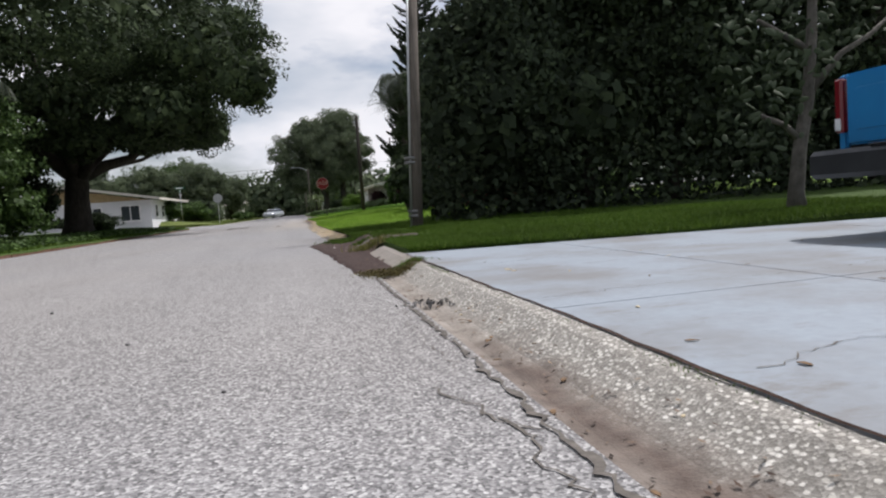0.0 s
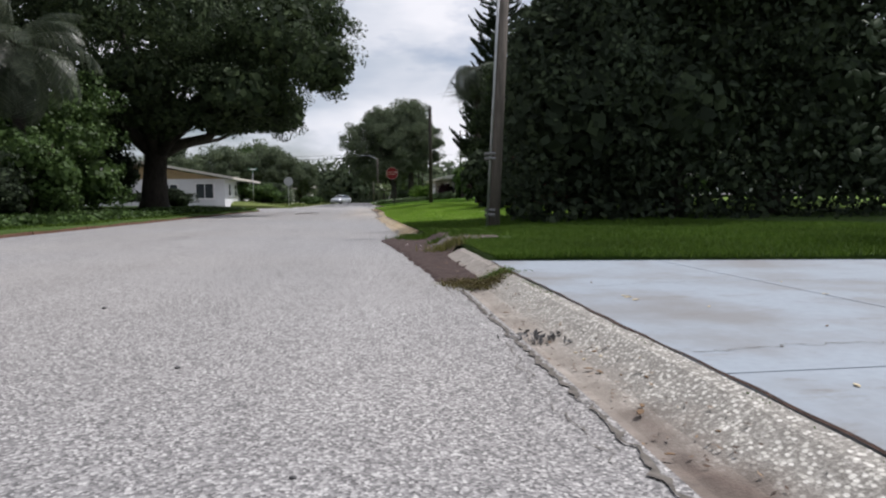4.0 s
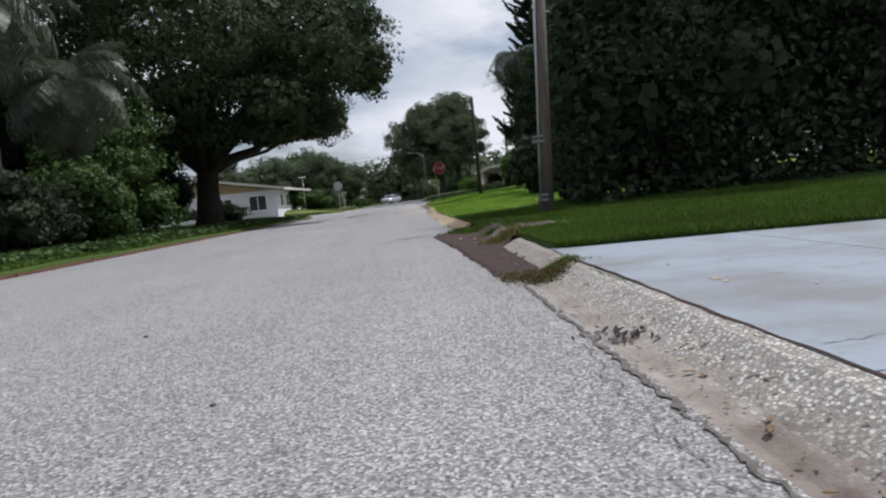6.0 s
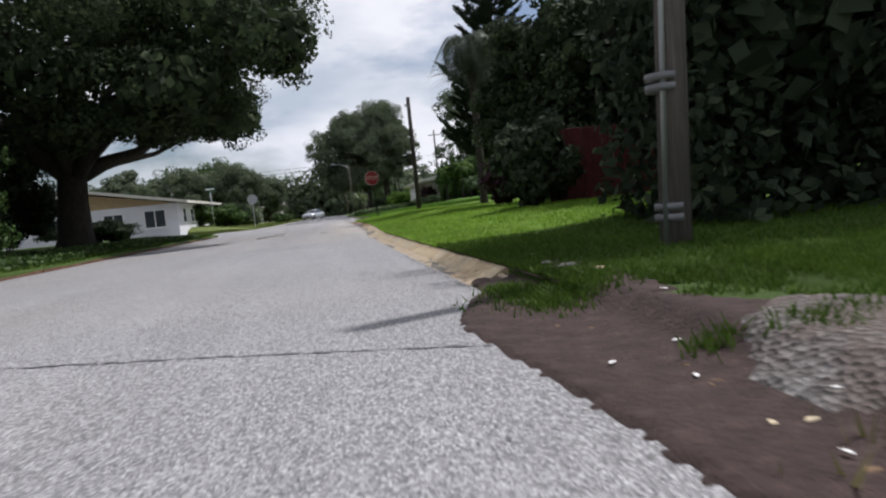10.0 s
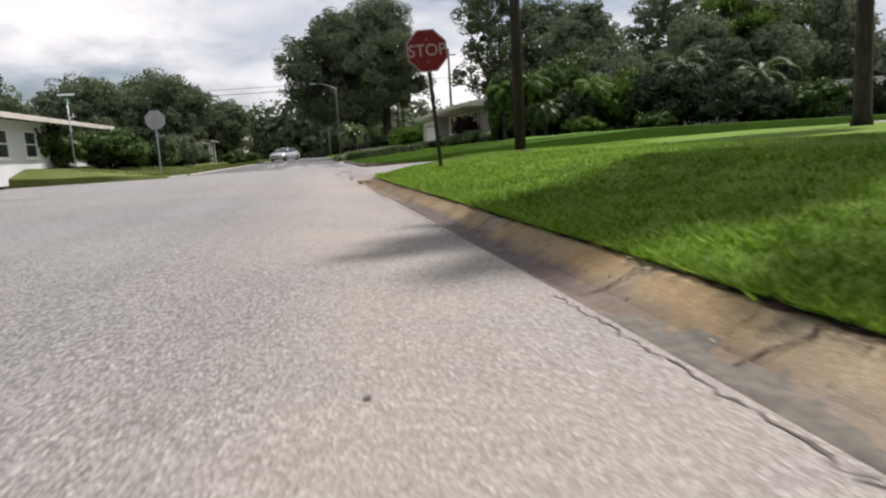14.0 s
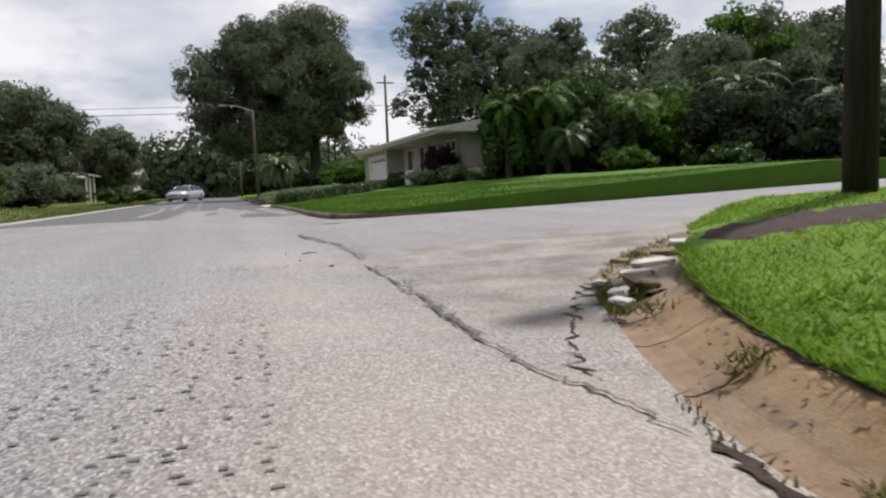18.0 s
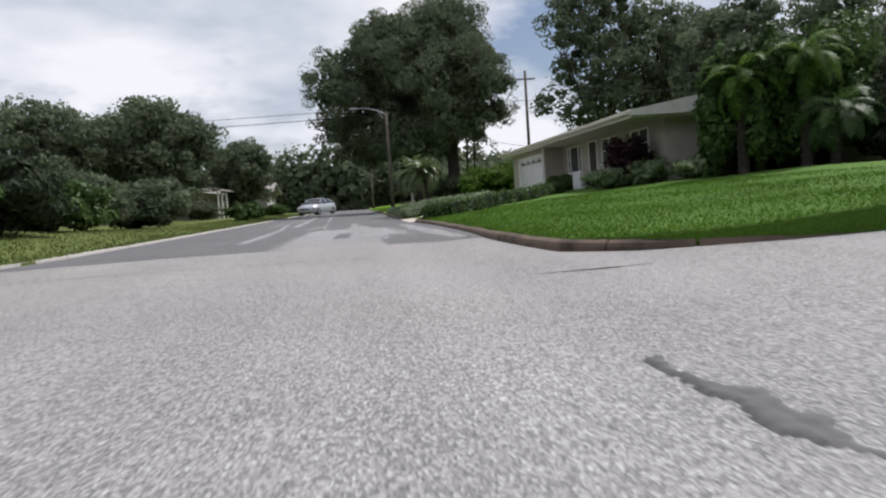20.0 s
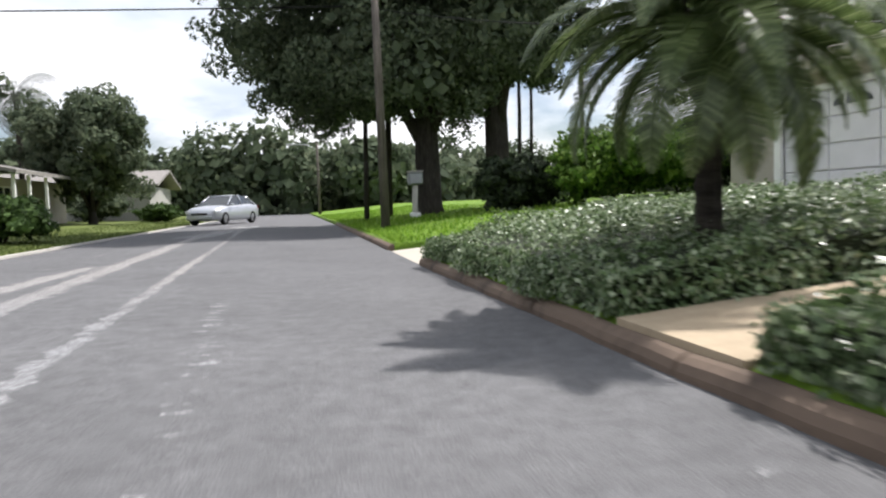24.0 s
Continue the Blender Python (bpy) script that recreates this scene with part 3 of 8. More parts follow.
def tube_arrays(path, radii, sides=8, cap=True):
    """Vertices and faces of a tube along a path of points."""
    path = [Vector(p) for p in path]
    vs, fs = [], []
    side = None
    for i, p in enumerate(path):
        d = (path[min(i + 1, len(path) - 1)] - path[max(i - 1, 0)]).normalized()
        if side is None:
            side = d.orthogonal().normalized()
        side = (side - d * side.dot(d)).normalized()
        up = d.cross(side)
        for k in range(sides):
            a = 2 * math.pi * k / sides
            vs.append(tuple(p + (side * math.cos(a) + up * math.sin(a)) * radii[i]))
    for i in range(len(path) - 1):
        for k in range(sides):
            a, b = i * sides + k, i * sides + (k + 1) % sides
            fs.append((a, b, b + sides, a + sides))
    if cap:
        fs.append(tuple(range(sides - 1, -1, -1)))
        fs.append(tuple(range((len(path) - 1) * sides, len(path) * sides)))
    return vs, fs


def tubes(name, runs, mat, parent=None, label="", sides=8, smooth=True):
    vs, fs = [], []
    for path, radii in runs:
        v, f = tube_arrays(path, radii, sides)
        fs += [tuple(i + len(vs) for i in q) for q in f]
        vs += v
    return obj(name, vs, fs, mat, parent, label, smooth)


def prism(name, outline, axis, a, b, mat, parent=None, label="", bevel=0.0):
    """A closed outline of 2D points pushed along an axis from a to b."""
    bm = bmesh.new()

    def place(p, d):
        return {"x": (d, p[0], p[1]), "y": (p[0], d, p[1]), "z": (p[0], p[1], d)}[axis]

    lo = [bm.verts.new(place(p, a)) for p in outline]
    hi = [bm.verts.new(place(p, b)) for p in outline]
    n = len(outline)
    bm.faces.new(lo)
    bm.faces.new(hi[::-1])
    for i in range(n):
        bm.faces.new((lo[i], hi[i], hi[(i + 1) % n], lo[(i + 1) % n]))
    bmesh.ops.recalc_face_normals(bm, faces=bm.faces[:])
    if bevel:
        bmesh.ops.bevel(bm, geom=bm.edges[:], offset=bevel, segments=2, affect="EDGES", clamp_overlap=True)
    return part(name, bm, mat, parent, label)


# ---- the lie of the land ----
def lerp_table(v, table, col):
    return np.interp(v, [r[0] for r in table], [r[col] for r in table])


# y, edge of the asphalt, edge of the verge on the right-hand side
EDGE = [(-9, 1.70, 2.085), (3.4, 1.70, 2.088), (4.4, 1.68, 2.095), (6.0, 1.66, 2.10), (9.5, 1.62, 1.98), (12, 1.56, 1.92), (20, 1.40, 1.74),
        (22.8, 1.39, 1.78), (25, 1.47, 1.86), (29, 1.48, 1.89), (33, 1.48, 1.86), (37.6, 1.43, 1.78), (39.6, 1.38, 1.71), (41.6, 1.39, 1.70), (42.8, 1.38, 1.72), (43.1, 1.39, 1.75), (43.45, 1.48, 1.85),
        (43.95, 1.66, 2.06), (44.35, 1.83, 2.26), (44.9, 2.08, 2.56), (45.4, 2.42, 2.92), (45.9, 2.86, 3.4), (46.5, 3.55, 4.1), (47.0, 4.4, 4.95), (47.25, 5.7, 6.1), (47.35, 8.0, 8.3), (47.4, 14.0, 14.2), (47.45, 70, 70)]
NORTH = [(53.3, 70), (53.45, 14), (53.6, 7), (54.0, 3.9), (54.5, 2.9), (55.2, 2.35), (56.5, 2.28), (58, 2.22), (61, 2.22), (64, 2.18), (66.5, 2.07), (68, 1.98), (72, 1.93), (82, 1.88), (100, 2.05), (150, 2.2)]
LEFT_S = [(-9, -5.5), (36, -5.4), (40, -5.3), (43, -5.6), (44.5, -6.5), (45.2, -9), (45.4, -70)]
LEFT_N = [(55.9, -70), (56.1, -9.0), (56.8, -6.2), (57.8, -5.1), (60, -4.6), (66, -4.5), (150, -4.6)]


def ease(v, a, b):
    t = np.clip((v - a) / (b - a), 0, 1)
    return t * t * (3 - 2 * t)


def land(x, y):
    """Height of the lawns and verges."""
    x, y = np.asarray(x, float), np.asarray(y, float)
    south = 0.10 + (0.10 * np.clip(x - 2.0, 0, 2.2) + 0.025 * np.clip(x - 4.2, 0, 8)) * (0.18 + 0.82 * ease(y, 10.5, 17.0))
    north = 0.125 + 0.075 * np.clip(x - 2.3, 0, 9)
    left = 0.07 + (0.04 + 0.075 * (ease(y, 55.5, 58.0) - ease(y, 68, 78))) * np.clip(-x - 4.8, 0, 8)
    z = np.where(x > -2, np.where(y < 50, south, north), left)
    return z + 0.015 * np.sin(x * 1.7 + y * 0.9) * np.clip(np.abs(x) - 2.2, 0, 1)


def crown(x, y):
    """Height of the road: a low crown, with the side street rising to the right."""
    x, y = np.asarray(x, float), np.asarray(y, float)
    mid = 0.045 * (1 - np.clip((x + 1.9) / 3.6, -1, 1) ** 2)
    z = np.where(x > 1.4, 0.028 * (x - 1.4) * ease(x, 1.4, 4.0), mid) - 0.004
    return z + 0.035 * ease(x, 1.2, 2.2) * ease(y, 57.0, 60.0)


# base sheet out to the horizon
gs = np.array([-2500, -600, -200, -80, 80, 200, 600, 2500], float)
gx, gy = np.meshgrid(gs, gs + 60)
gv = np.stack([gx, gy, np.full_like(gx, -0.12)], -1).reshape(-1, 3)
gf = [(r * 8 + c, r * 8 + c + 1, r * 8 + 9 + c, r * 8 + 8 + c) for r in range(7) for c in range(7)]
tagged(obj("ground", gv, gf, "soil"), "flat grassy ground that runs out to the horizon", "ground", kind="structure")


def sheet(name, ys, left, right, n, height, mat, label, category, skirt=0.0):
    """A surface between two edges given row by row, with its height from a function."""
    u = np.linspace(0, 1, n)
    rows = []
    for y in ys:
        a, b = left(y), right(y)
        xs = a + (b - a) * u
        z = height(xs, np.full(n, y))
        if skirt:
            xs, z = np.r_[a, xs, b], np.r_[z[0] - skirt, z, z[-1] - skirt]
        rows.append(np.stack([xs, np.full(len(xs), y), z], -1))
    k = len(rows[0])
    v = np.concatenate(rows)
    r, c = np.meshgrid(np.arange(len(rows) - 1), np.arange(k - 1), indexing="ij")
    i = (r * k + c).ravel()
    f = np.stack([i, i + 1, i + k + 1, i + k], -1)
    return tagged(obj(name, v, f, mat, smooth=True), label, category, kind="structure")


def rows_of(*runs):
    return np.unique(np.concatenate([np.linspace(a, b, n) for a, b, n in runs]).round(3))


# road: south stretch, crossing with both side streets, north stretch
def road_right(y):
    if y < 47.4:
        return float(lerp_table(y, EDGE, 1)) + 0.03
    return 70.0 if y < 53.4 else float(lerp_table(y, NORTH, 1)) + 0.02


def road_left(y):
    if y < 45.4:
        return float(lerp_table(y, LEFT_S, 1)) - 0.05
    return -70.0 if y < 56 else float(lerp_table(y, LEFT_N, 1)) - 0.05


sheet("road", rows_of((-9, 42, 60), (42, 47.3, 40)), road_left, lambda y: min(road_right(y), 8), 60, crown, "road",
      "light grey worn chip-seal residential street", "road")
sheet("side_street", rows_of((47.3, 53.55, 14)), lambda y: -70, lambda y: 70, 160, crown, "road",
      "light grey side street that crosses the road", "road")
sheet("road_beyond", rows_of((53.55, 58, 40), (58, 160, 70)), road_left, lambda y: min(road_right(y), 8), 60, crown, "road",
      "dark sealed street with worn pale streaks", "road")

# lawns
LX = np.r_[0, 0.04, 0.12, 0.3, 0.6, 1.0, 1.6, 2.4, 3.5, 5, 7, 9, 12, 20, 70]


def lawn(name, ys, edge, sign, label, far=70.0, mat="turf"):
    rows = []
    for y in ys:
        a = edge(y)
        xs = a + sign * LX
        lim = far(y) if callable(far) else far
        xs = np.minimum(xs, lim) if sign > 0 else np.maximum(xs, -lim)
        z = land(xs, np.full(len(xs), y))
        z[0] -= 0.03
        xs, z = np.r_[a, xs], np.r_[-0.13, z]
        rows.append(np.stack([xs, np.full(len(xs), y), z], -1))
    rows = [rows[0] * (1, 1, 0) + (0, 0, -0.13)] + rows + [rows[-1] * (1, 1, 0) + (0, 0, -0.13)]
    k, v = len(rows[0]), np.concatenate(rows)
    r, c = np.meshgrid(np.arange(len(rows) - 1), np.arange(k - 1), indexing="ij")
    i = (r * k + c).ravel()
    f = np.stack([i, i + 1, i + k + 1, i + k] if sign > 0 else [i, i + k, i + k + 1, i + 1], -1)
    return tagged(obj(name, v, f, mat, smooth=True), label, "lawn", kind="structure")


def edge_r(y):
    return float(lerp_table(y, EDGE, 2))


def drive_edge(x):
    """Far edge of the pale driveway, which runs slightly askew."""
    return 4.40 - 0.24 * (np.asarray(x, float) - 2.2)


sx_ = np.r_[2.14, 2.18, 2.3, 2.5, 2.8, 3.2, 3.7, 4.4, 5.2, 6.2, 7.5, 9, 11, 14]
sv_ = np.linspace(0, 1, 26)
SX, SV = np.meshgrid(sx_, sv_)
SY = drive_edge(SX) + 0.02 + SV * (8.92 - drive_edge(SX))
SZ = land(SX, SY)
SX = np.column_stack([SX[:, :1], SX])
SY = np.column_stack([SY[:, :1], SY])
SZ = np.column_stack([np.full((26, 1), -0.1), SZ])
SX, SY, SZ = np.r_[SX[:1], SX], np.r_[SY[:1], SY], np.r_[np.full((1, 15), -0.1), SZ]
si = (np.arange(26)[:, None] * 15 + np.arange(14)[None, :]).ravel()
tagged(obj("lawn_strip", np.stack([SX, SY, SZ], -1).reshape(-1, 3), np.stack([si, si + 1, si + 16, si + 15], -1), "turf_deep_shade", smooth=True), "strip of deep green grass beside the pale driveway", "lawn", kind="structure")
# same lawn as lawn_south, its tree shade deepened by a darker turf
lawn("lawn_shade", rows_of((8.9, 13.5, 16)), edge_r, 1, "lawn beside the tree row, turf darkened for its shade", mat="turf_deep_shade")
lawn("lawn_south", rows_of((13.5, 42, 56), (42, 47.4, 40)), edge_r, 1, "wide mown green lawn along the gutter")
DRIVE_S = [(67.55, 2.1), (69.3, 4.0), (72, 6.0), (76, 8.0), (80.4, 9.2)]
DRIVE_N = [(71.4, 2.1), (72.7, 4.0), (74.6, 6.0), (76.5, 6.8), (81, 7.2), (86.8, 7.5)]
lawn("lawn_north", rows_of((53.35, 58, 36), (58, 67.5, 24), (67.56, 80.2, 26)), lambda y: float(lerp_table(y, NORTH, 1)) + 0.10 if y < 67.53 else float(lerp_table(y, DRIVE_S, 1)), 1, "bright green corner lawn behind a raised kerb", mat="turf_vivid")
lawn("lawn_bed", rows_of((71.7, 81.6, 30)), lambda y: float(lerp_table(y, NORTH, 1)) + 0.10, 1, "shaded lawn and planting bed beside the cream driveway", lambda y: float(lerp_table(y, DRIVE_N, 1)))
lawn("lawn_far", rows_of((84.3, 150, 40)), lambda y: float(lerp_table(y, NORTH, 1)) + 0.1, 1, "green verge under tall dark trees")
lawn("lawn_left_south", rows_of((-9, 42, 50), (42, 45.4, 20)), lambda y: float(lerp_table(y, LEFT_S, 1)), -1, "grass verge below an oak, turf darkened for its shade", mat="turf_deep_shade")
lawn("lawn_left_north", rows_of((55.95, 60, 30), (60, 150, 50)), lambda y: float(lerp_table(y, LEFT_N, 1)), -1, "dull green verge across the street", mat="turf_dull")

# ---- driveways, gutter, kerbs, dirt ----
def slab(name, quad, top, thick, mat, parent=None, label="", n=(1, 1)):
    """A slab over four corners (x, y), with its top from a height function, subdivided n times."""
    a, b, c, d = [np.array(p, float) for p in quad]
    nu, nv = n
    vs, fs = [], []
    for lev in (0, 1):
        for j in range(nv + 1):
            for i in range(nu + 1):
                u, v = i / nu, j / nv
                p = (a * (1 - u) + b * u) * (1 - v) + (d * (1 - u) + c * u) * v
                z = float(top(p[0], p[1])) - (thick if lev else 0)
                vs.append((p[0], p[1], z))
    m = (nu + 1) * (nv + 1)
    idx = lambda i, j, lev: lev * m + j * (nu + 1) + i  # noqa: E731
    for j in range(nv):
        for i in range(nu):
            fs.append((idx(i, j, 0), idx(i + 1, j, 0), idx(i + 1, j + 1, 0), idx(i, j + 1, 0)))
    for i in range(nu):
        fs.append((idx(i, 0, 1), idx(i + 1, 0, 1), idx(i + 1, 0, 0), idx(i, 0, 0)))
        fs.append((idx(i, nv, 0), idx(i + 1, nv, 0), idx(i + 1, nv, 1), idx(i, nv, 1)))
    for j in range(nv):
        fs.append((idx(0, j, 0), idx(0, j + 1, 0), idx(0, j + 1, 1), idx(0, j, 1)))
        fs.append((idx(nu, j, 1), idx(nu, j + 1, 1), idx(nu, j + 1, 0), idx(nu, j, 0)))
    return obj(name, vs, fs, mat, parent, label)


def drive_z(x, y):
    return 0.085 + 0.004 * max(0.0, x - 2.1)


blue = root("driveway", 2.1, 0, 0)
tagged(blue, "pale blue-grey painted concrete driveway with stains and joints", "driveway", kind="structure")
blue.matrix_basis = Matrix()
for (x0, x1) in ((2.10, 3.42), (3.43, 5.6), (5.61, 9.0)):
    for (y0, y1) in ((-9.0, -3.2), (-3.19, 0.62), (0.63, 3.55)):
        e0, e1 = (float(drive_edge(x0)), float(drive_edge(x1))) if y1 == 3.55 else (y1, y1)
        slab("slab", [(x0, y0), (x1, y0), (x1, e1), (x0, e0)], drive_z, 0.14, "drive_blue", blue, n=(3, 3))


# rolled gutter in cast lengths
GUTTER_U, GUTTER_Z = (0.0, 0.22, 0.45, 0.68, 0.86, 1.0), (-0.012, -0.022, -0.006, 0.035, 0.072, 0.082)


def gutter_piece(parent, y0, y1, mat, steps=4, flat=1.0):
    prof = list(zip(GUTTER_U, GUTTER_Z))
    vs, fs, k = [], [], len(prof) + 2
    for s in range(steps + 1):
        y = y0 + (y1 - y0) * s / steps
        a, b = float(lerp_table(y, EDGE, 1)), float(lerp_table(y, EDGE, 2))
        dy = 1e-2
        ta = np.array([float(lerp_table(y + dy, EDGE, 1)) - a, dy])
        for u, z in prof:
            vs.append((a + (b - a) * u, y, z * flat + 0.004 * math.sin(7 * y + 3 * u)))
        vs += [(b, y, -0.10), (a, y, -0.10)]
    for s in range(steps):
        for i in range(k):
            j = (i + 1) % k
            fs.append((s * k + i, s * k + j, (s + 1) * k + j, (s + 1) * k + i))
    fs += [tuple(range(k - 1, -1, -1)), tuple(range(steps * k, steps * k + k))]
    ob = obj("gutter_length", vs, fs, mat, parent)
    at = ob.data.attributes.new("across", "FLOAT", "POINT")
    at.data.foreach_set("value", ([u for u, z in prof] + [1.0, 0.0]) * (steps + 1))
    bm = bmesh.new()
    bm.from_mesh(ob.data)
    bmesh.ops.recalc_face_normals(bm, faces=bm.faces[:])
    bm.to_mesh(ob.data)
    bm.free()
    return ob


gut_a = tagged(new("gutter"), "shell-aggregate concrete gutter stained brown, before the driveway", "gutter", kind="structure")
for y0, y1 in ((-9, -6.0), (-5.99, -3.0), (-2.99, 4.1), (4.11, 5.95)):
    gutter_piece(gut_a, y0, y1, "gutter_shell", 6)
gut_b = tagged(new("gutter"), "cracked concrete gutter with yellow-brown sand stains", "gutter", kind="structure")
cuts = [10.42, 11.7, 13.1, 15.2, 17.6, 19.8, 21.6, 23.25, 24.9, 26.7, 28.6, 30.3, 31.55, 32.5, 34.6, 36.8, 38.4, 39.6, 40.7, 41.7]
for y0, y1 in zip(cuts, cuts[1:]):
    gutter_piece(gut_b, y0, y1 - 0.004, "gutter_sand", 4)
for y0, y1 in ((41.7, 42.36), (42.37, 42.98), (42.99, 43.62), (43.63, 44.12)):
    gutter_piece(gut_b, y0, y1 - 0.004, "gutter_sand", 5)
for y0, y1, fl in ((44.125, 44.5, 0.97), (44.51, 44.85, 0.85), (44.87, 45.25, 0.75), (45.27, 45.7, 0.6), (45.72, 46.3, 0.5), (46.32, 46.9, 0.4)):
    gutter_piece(gut_b, y0, y1, "gutter_sand", 5, fl)

def joint_crack(parent, y, seed, u0=0.0, u1=1.0, width=0.012, mat="dirt"):
    """An uneven dark gap that runs across the gutter."""
    rng = random.Random(seed)
    vs, fs = [], []
    for i in range(15):
        u = u0 + (u1 - u0) * i / 14
        yy = y + rng.gauss(0, 0.010) + 0.05 * math.sin(seed + 2.2 * u)
        a, b = float(lerp_table(yy, EDGE, 1)), float(lerp_table(yy, EDGE, 2))
        z = float(np.interp(u, GUTTER_U, GUTTER_Z)) + 0.009
        w = width * rng.uniform(0.25, 1.2)
        vs += [(a + (b - a) * u, yy - w / 2, z), (a + (b - a) * u, yy + w / 2, z)]
        if i:
            fs.append((2 * i - 2, 2 * i - 1, 2 * i + 1, 2 * i))
    return obj("joint_crack", vs, fs, mat, parent)


for k, y in enumerate(cuts[1:]):
    joint_crack(gut_b, y, 600 + k, 0.0 if k % 3 else 0.35, 1.0, 0.016 if k % 2 else 0.010)
for k, (y, u0, u1) in enumerate(((24.1, 0.2, 0.8), (25.9, 0.3, 1.0), (27.6, 0.0, 0.6), (29.4, 0.4, 1.0), (33.5, 0.1, 0.9), (35.7, 0.5, 1.0), (37.6, 0.0, 0.7), (39.1, 0.3, 1.0), (40.2, 0.2, 0.9), (42.37, 0.0, 1.0), (43.0, 0.0, 1.0), (43.63, 0.2, 1.0))):
    joint_crack(gut_b, y, 640 + k, u0, u1, 0.009)

# raised kerb of the north side, in cast lengths
kerb = tagged(new("kerb"), "raised weathered concrete kerb, brown with age", "kerb", kind="structure")


def kerb_piece(y0, y1, low=0.0, steps=7):
    prof = [(-0.01, -0.10), (0.0, 0.055 - low), (0.018, 0.088 - low), (0.05, 0.108 - low), (0.075, 0.116 - low), (0.105, 0.108 - low), (0.105, -0.10)]
    vs, fs, k = [], [], len(prof)
    for s in range(steps + 1):
        y = y0 + (y1 - y0) * s / steps
        x = float(lerp_table(y, NORTH, 1))
        x2 = float(lerp_table(y + 0.02, NORTH, 1))
        t = Vector((x2 - x, 0.02)).normalized()
        nx, ny = t.y, -t.x
        w = 0.006 * math.sin(3.1 * y) + 0.004 * math.sin(9.7 * y)
        for u, z in prof:
            vs.append((x + nx * (u + w), y + ny * (u + w), z + 0.5 * w))
    for s in range(steps):
        for i in range(k):
            j = (i + 1) % k
            fs.append((s * k + i, s * k + j, (s + 1) * k + j, (s + 1) * k + i))
    fs += [tuple(range(k - 1, -1, -1)), tuple(range(steps * k, steps * k + k))]
    ob = obj("kerb_stone", vs, fs, "kerb", kerb)
    bm = bmesh.new()
    bm.from_mesh(ob.data)
    bmesh.ops.recalc_face_normals(bm, faces=bm.faces[:])
    bmesh.ops.bevel(bm, geom=[e for e in bm.edges if e.calc_face_angle(0) > 0.9], offset=0.008, segments=1, affect="EDGES")
    bm.to_mesh(ob.data)
    bm.free()


kc = [53.62, 53.9, 54.3, 54.8, 55.6, 56.6, 58.0, 59.5, 61.1, 62.6, 64.2, 65.0, 66.3, 67.5]
for y0, y1 in zip(kc, kc[1:]):
    kerb_piece(y0, y1 - 0.012)
for y0, y1 in ((71.55, 73.1), (73.1, 74.7), (74.7, 76.3), (76.3, 77.9), (77.9, 79.5), (79.5, 81.6), (84.3, 88), (88, 93), (93, 100)):
    kerb_piece(y0, y1 - 0.012)

# cream driveway up to the garage
def drive2_z(x, y):
    return 0.042 + 0.075 * max(0.0, x - 2.15) + 0.02 * min(1.0, max(0.0, x - 2.1))


cream = tagged(new("driveway"), "cream concrete driveway that rises to the garage", "driveway", kind="structure")
xs2 = [1.86, 2.6, 3.4, 4.2, 5.4, 6.6, 7.6, 8.5, 9.25]
inv_s = lambda x: float(np.interp(x, [1.8] + [r[1] for r in DRIVE_S], [67.4] + [r[0] for r in DRIVE_S]))  # noqa: E731
inv_n = lambda x: float(np.interp(x, [1.8] + [r[1] for r in DRIVE_N], [71.2] + [r[0] for r in DRIVE_N]))  # noqa: E731
for i, (x0, x1) in enumerate(zip(xs2, xs2[1:])):
    s0, s1, n0, n1 = inv_s(x0), inv_s(x1), inv_n(x0), inv_n(x1)
    m0, m1 = s0 + 0.5 * (n0 - s0), s1 + 0.5 * (n1 - s1)
    slab("slab", [(x0, s0), (x1 - 0.004, s1), (x1 - 0.004, m1), (x0, m0)], drive2_z, 0.2, "drive_cream", cream, n=(2, 2))
    slab("slab", [(x0, m0 + 0.012), (x1 - 0.004, m1 + 0.012), (x1 - 0.004, n1), (x0, n0)], drive2_z, 0.2, "drive_cream", cream, n=(2, 2))
far_drive = tagged(new("driveway"), "sand-coloured driveway of the next house", "driveway", kind="structure")
slab("slab", [(1.92, 81.65), (14, 81.65), (14, 84.2), (1.92, 84.2)], lambda x, y: 0.03 + 0.07 * (x - 2.1), 0.15, "drive_cream", far_drive, n=(4, 1))
walkpath = tagged(new("footpath"), "short cream concrete path through the hedge", "path", kind="structure")
slab("slab", [(2.0, 76.0), (5.6, 76.0), (5.6, 76.95), (2.0, 76.95)], lambda x, y: 0.150 + 0.075 * (x - 2.1), 0.1, "path_sand", walkpath, n=(3, 1))

# left-hand edges: low red-brown earth line in the south, pale kerb in the north
left_edge = tagged(new("kerb"), "low red-brown earth and concrete edge of the street", "kerb", kind="structure")
for y0 in np.arange(-8, 44, 2.6):
    y1 = min(y0 + 2.55, 44.4)
    xa, xb = float(lerp_table(y0, LEFT_S, 1)), float(lerp_table(y1, LEFT_S, 1))
    slab("kerb_length", [(xa - 0.22, y0), (xa + 0.10, y0), (xb + 0.10, y1), (xb - 0.22, y1)], lambda x, y: 0.05 + 0.012 * math.sin(y * 5), 0.12,
         plain("red_brown_earth", (0.12, 0.062, 0.040), 0.95, vary=0.35, scale=5.0, bump=0.6) if y0 < -7.9 else bpy.data.materials["red_brown_earth"], left_edge, n=(2, 3))
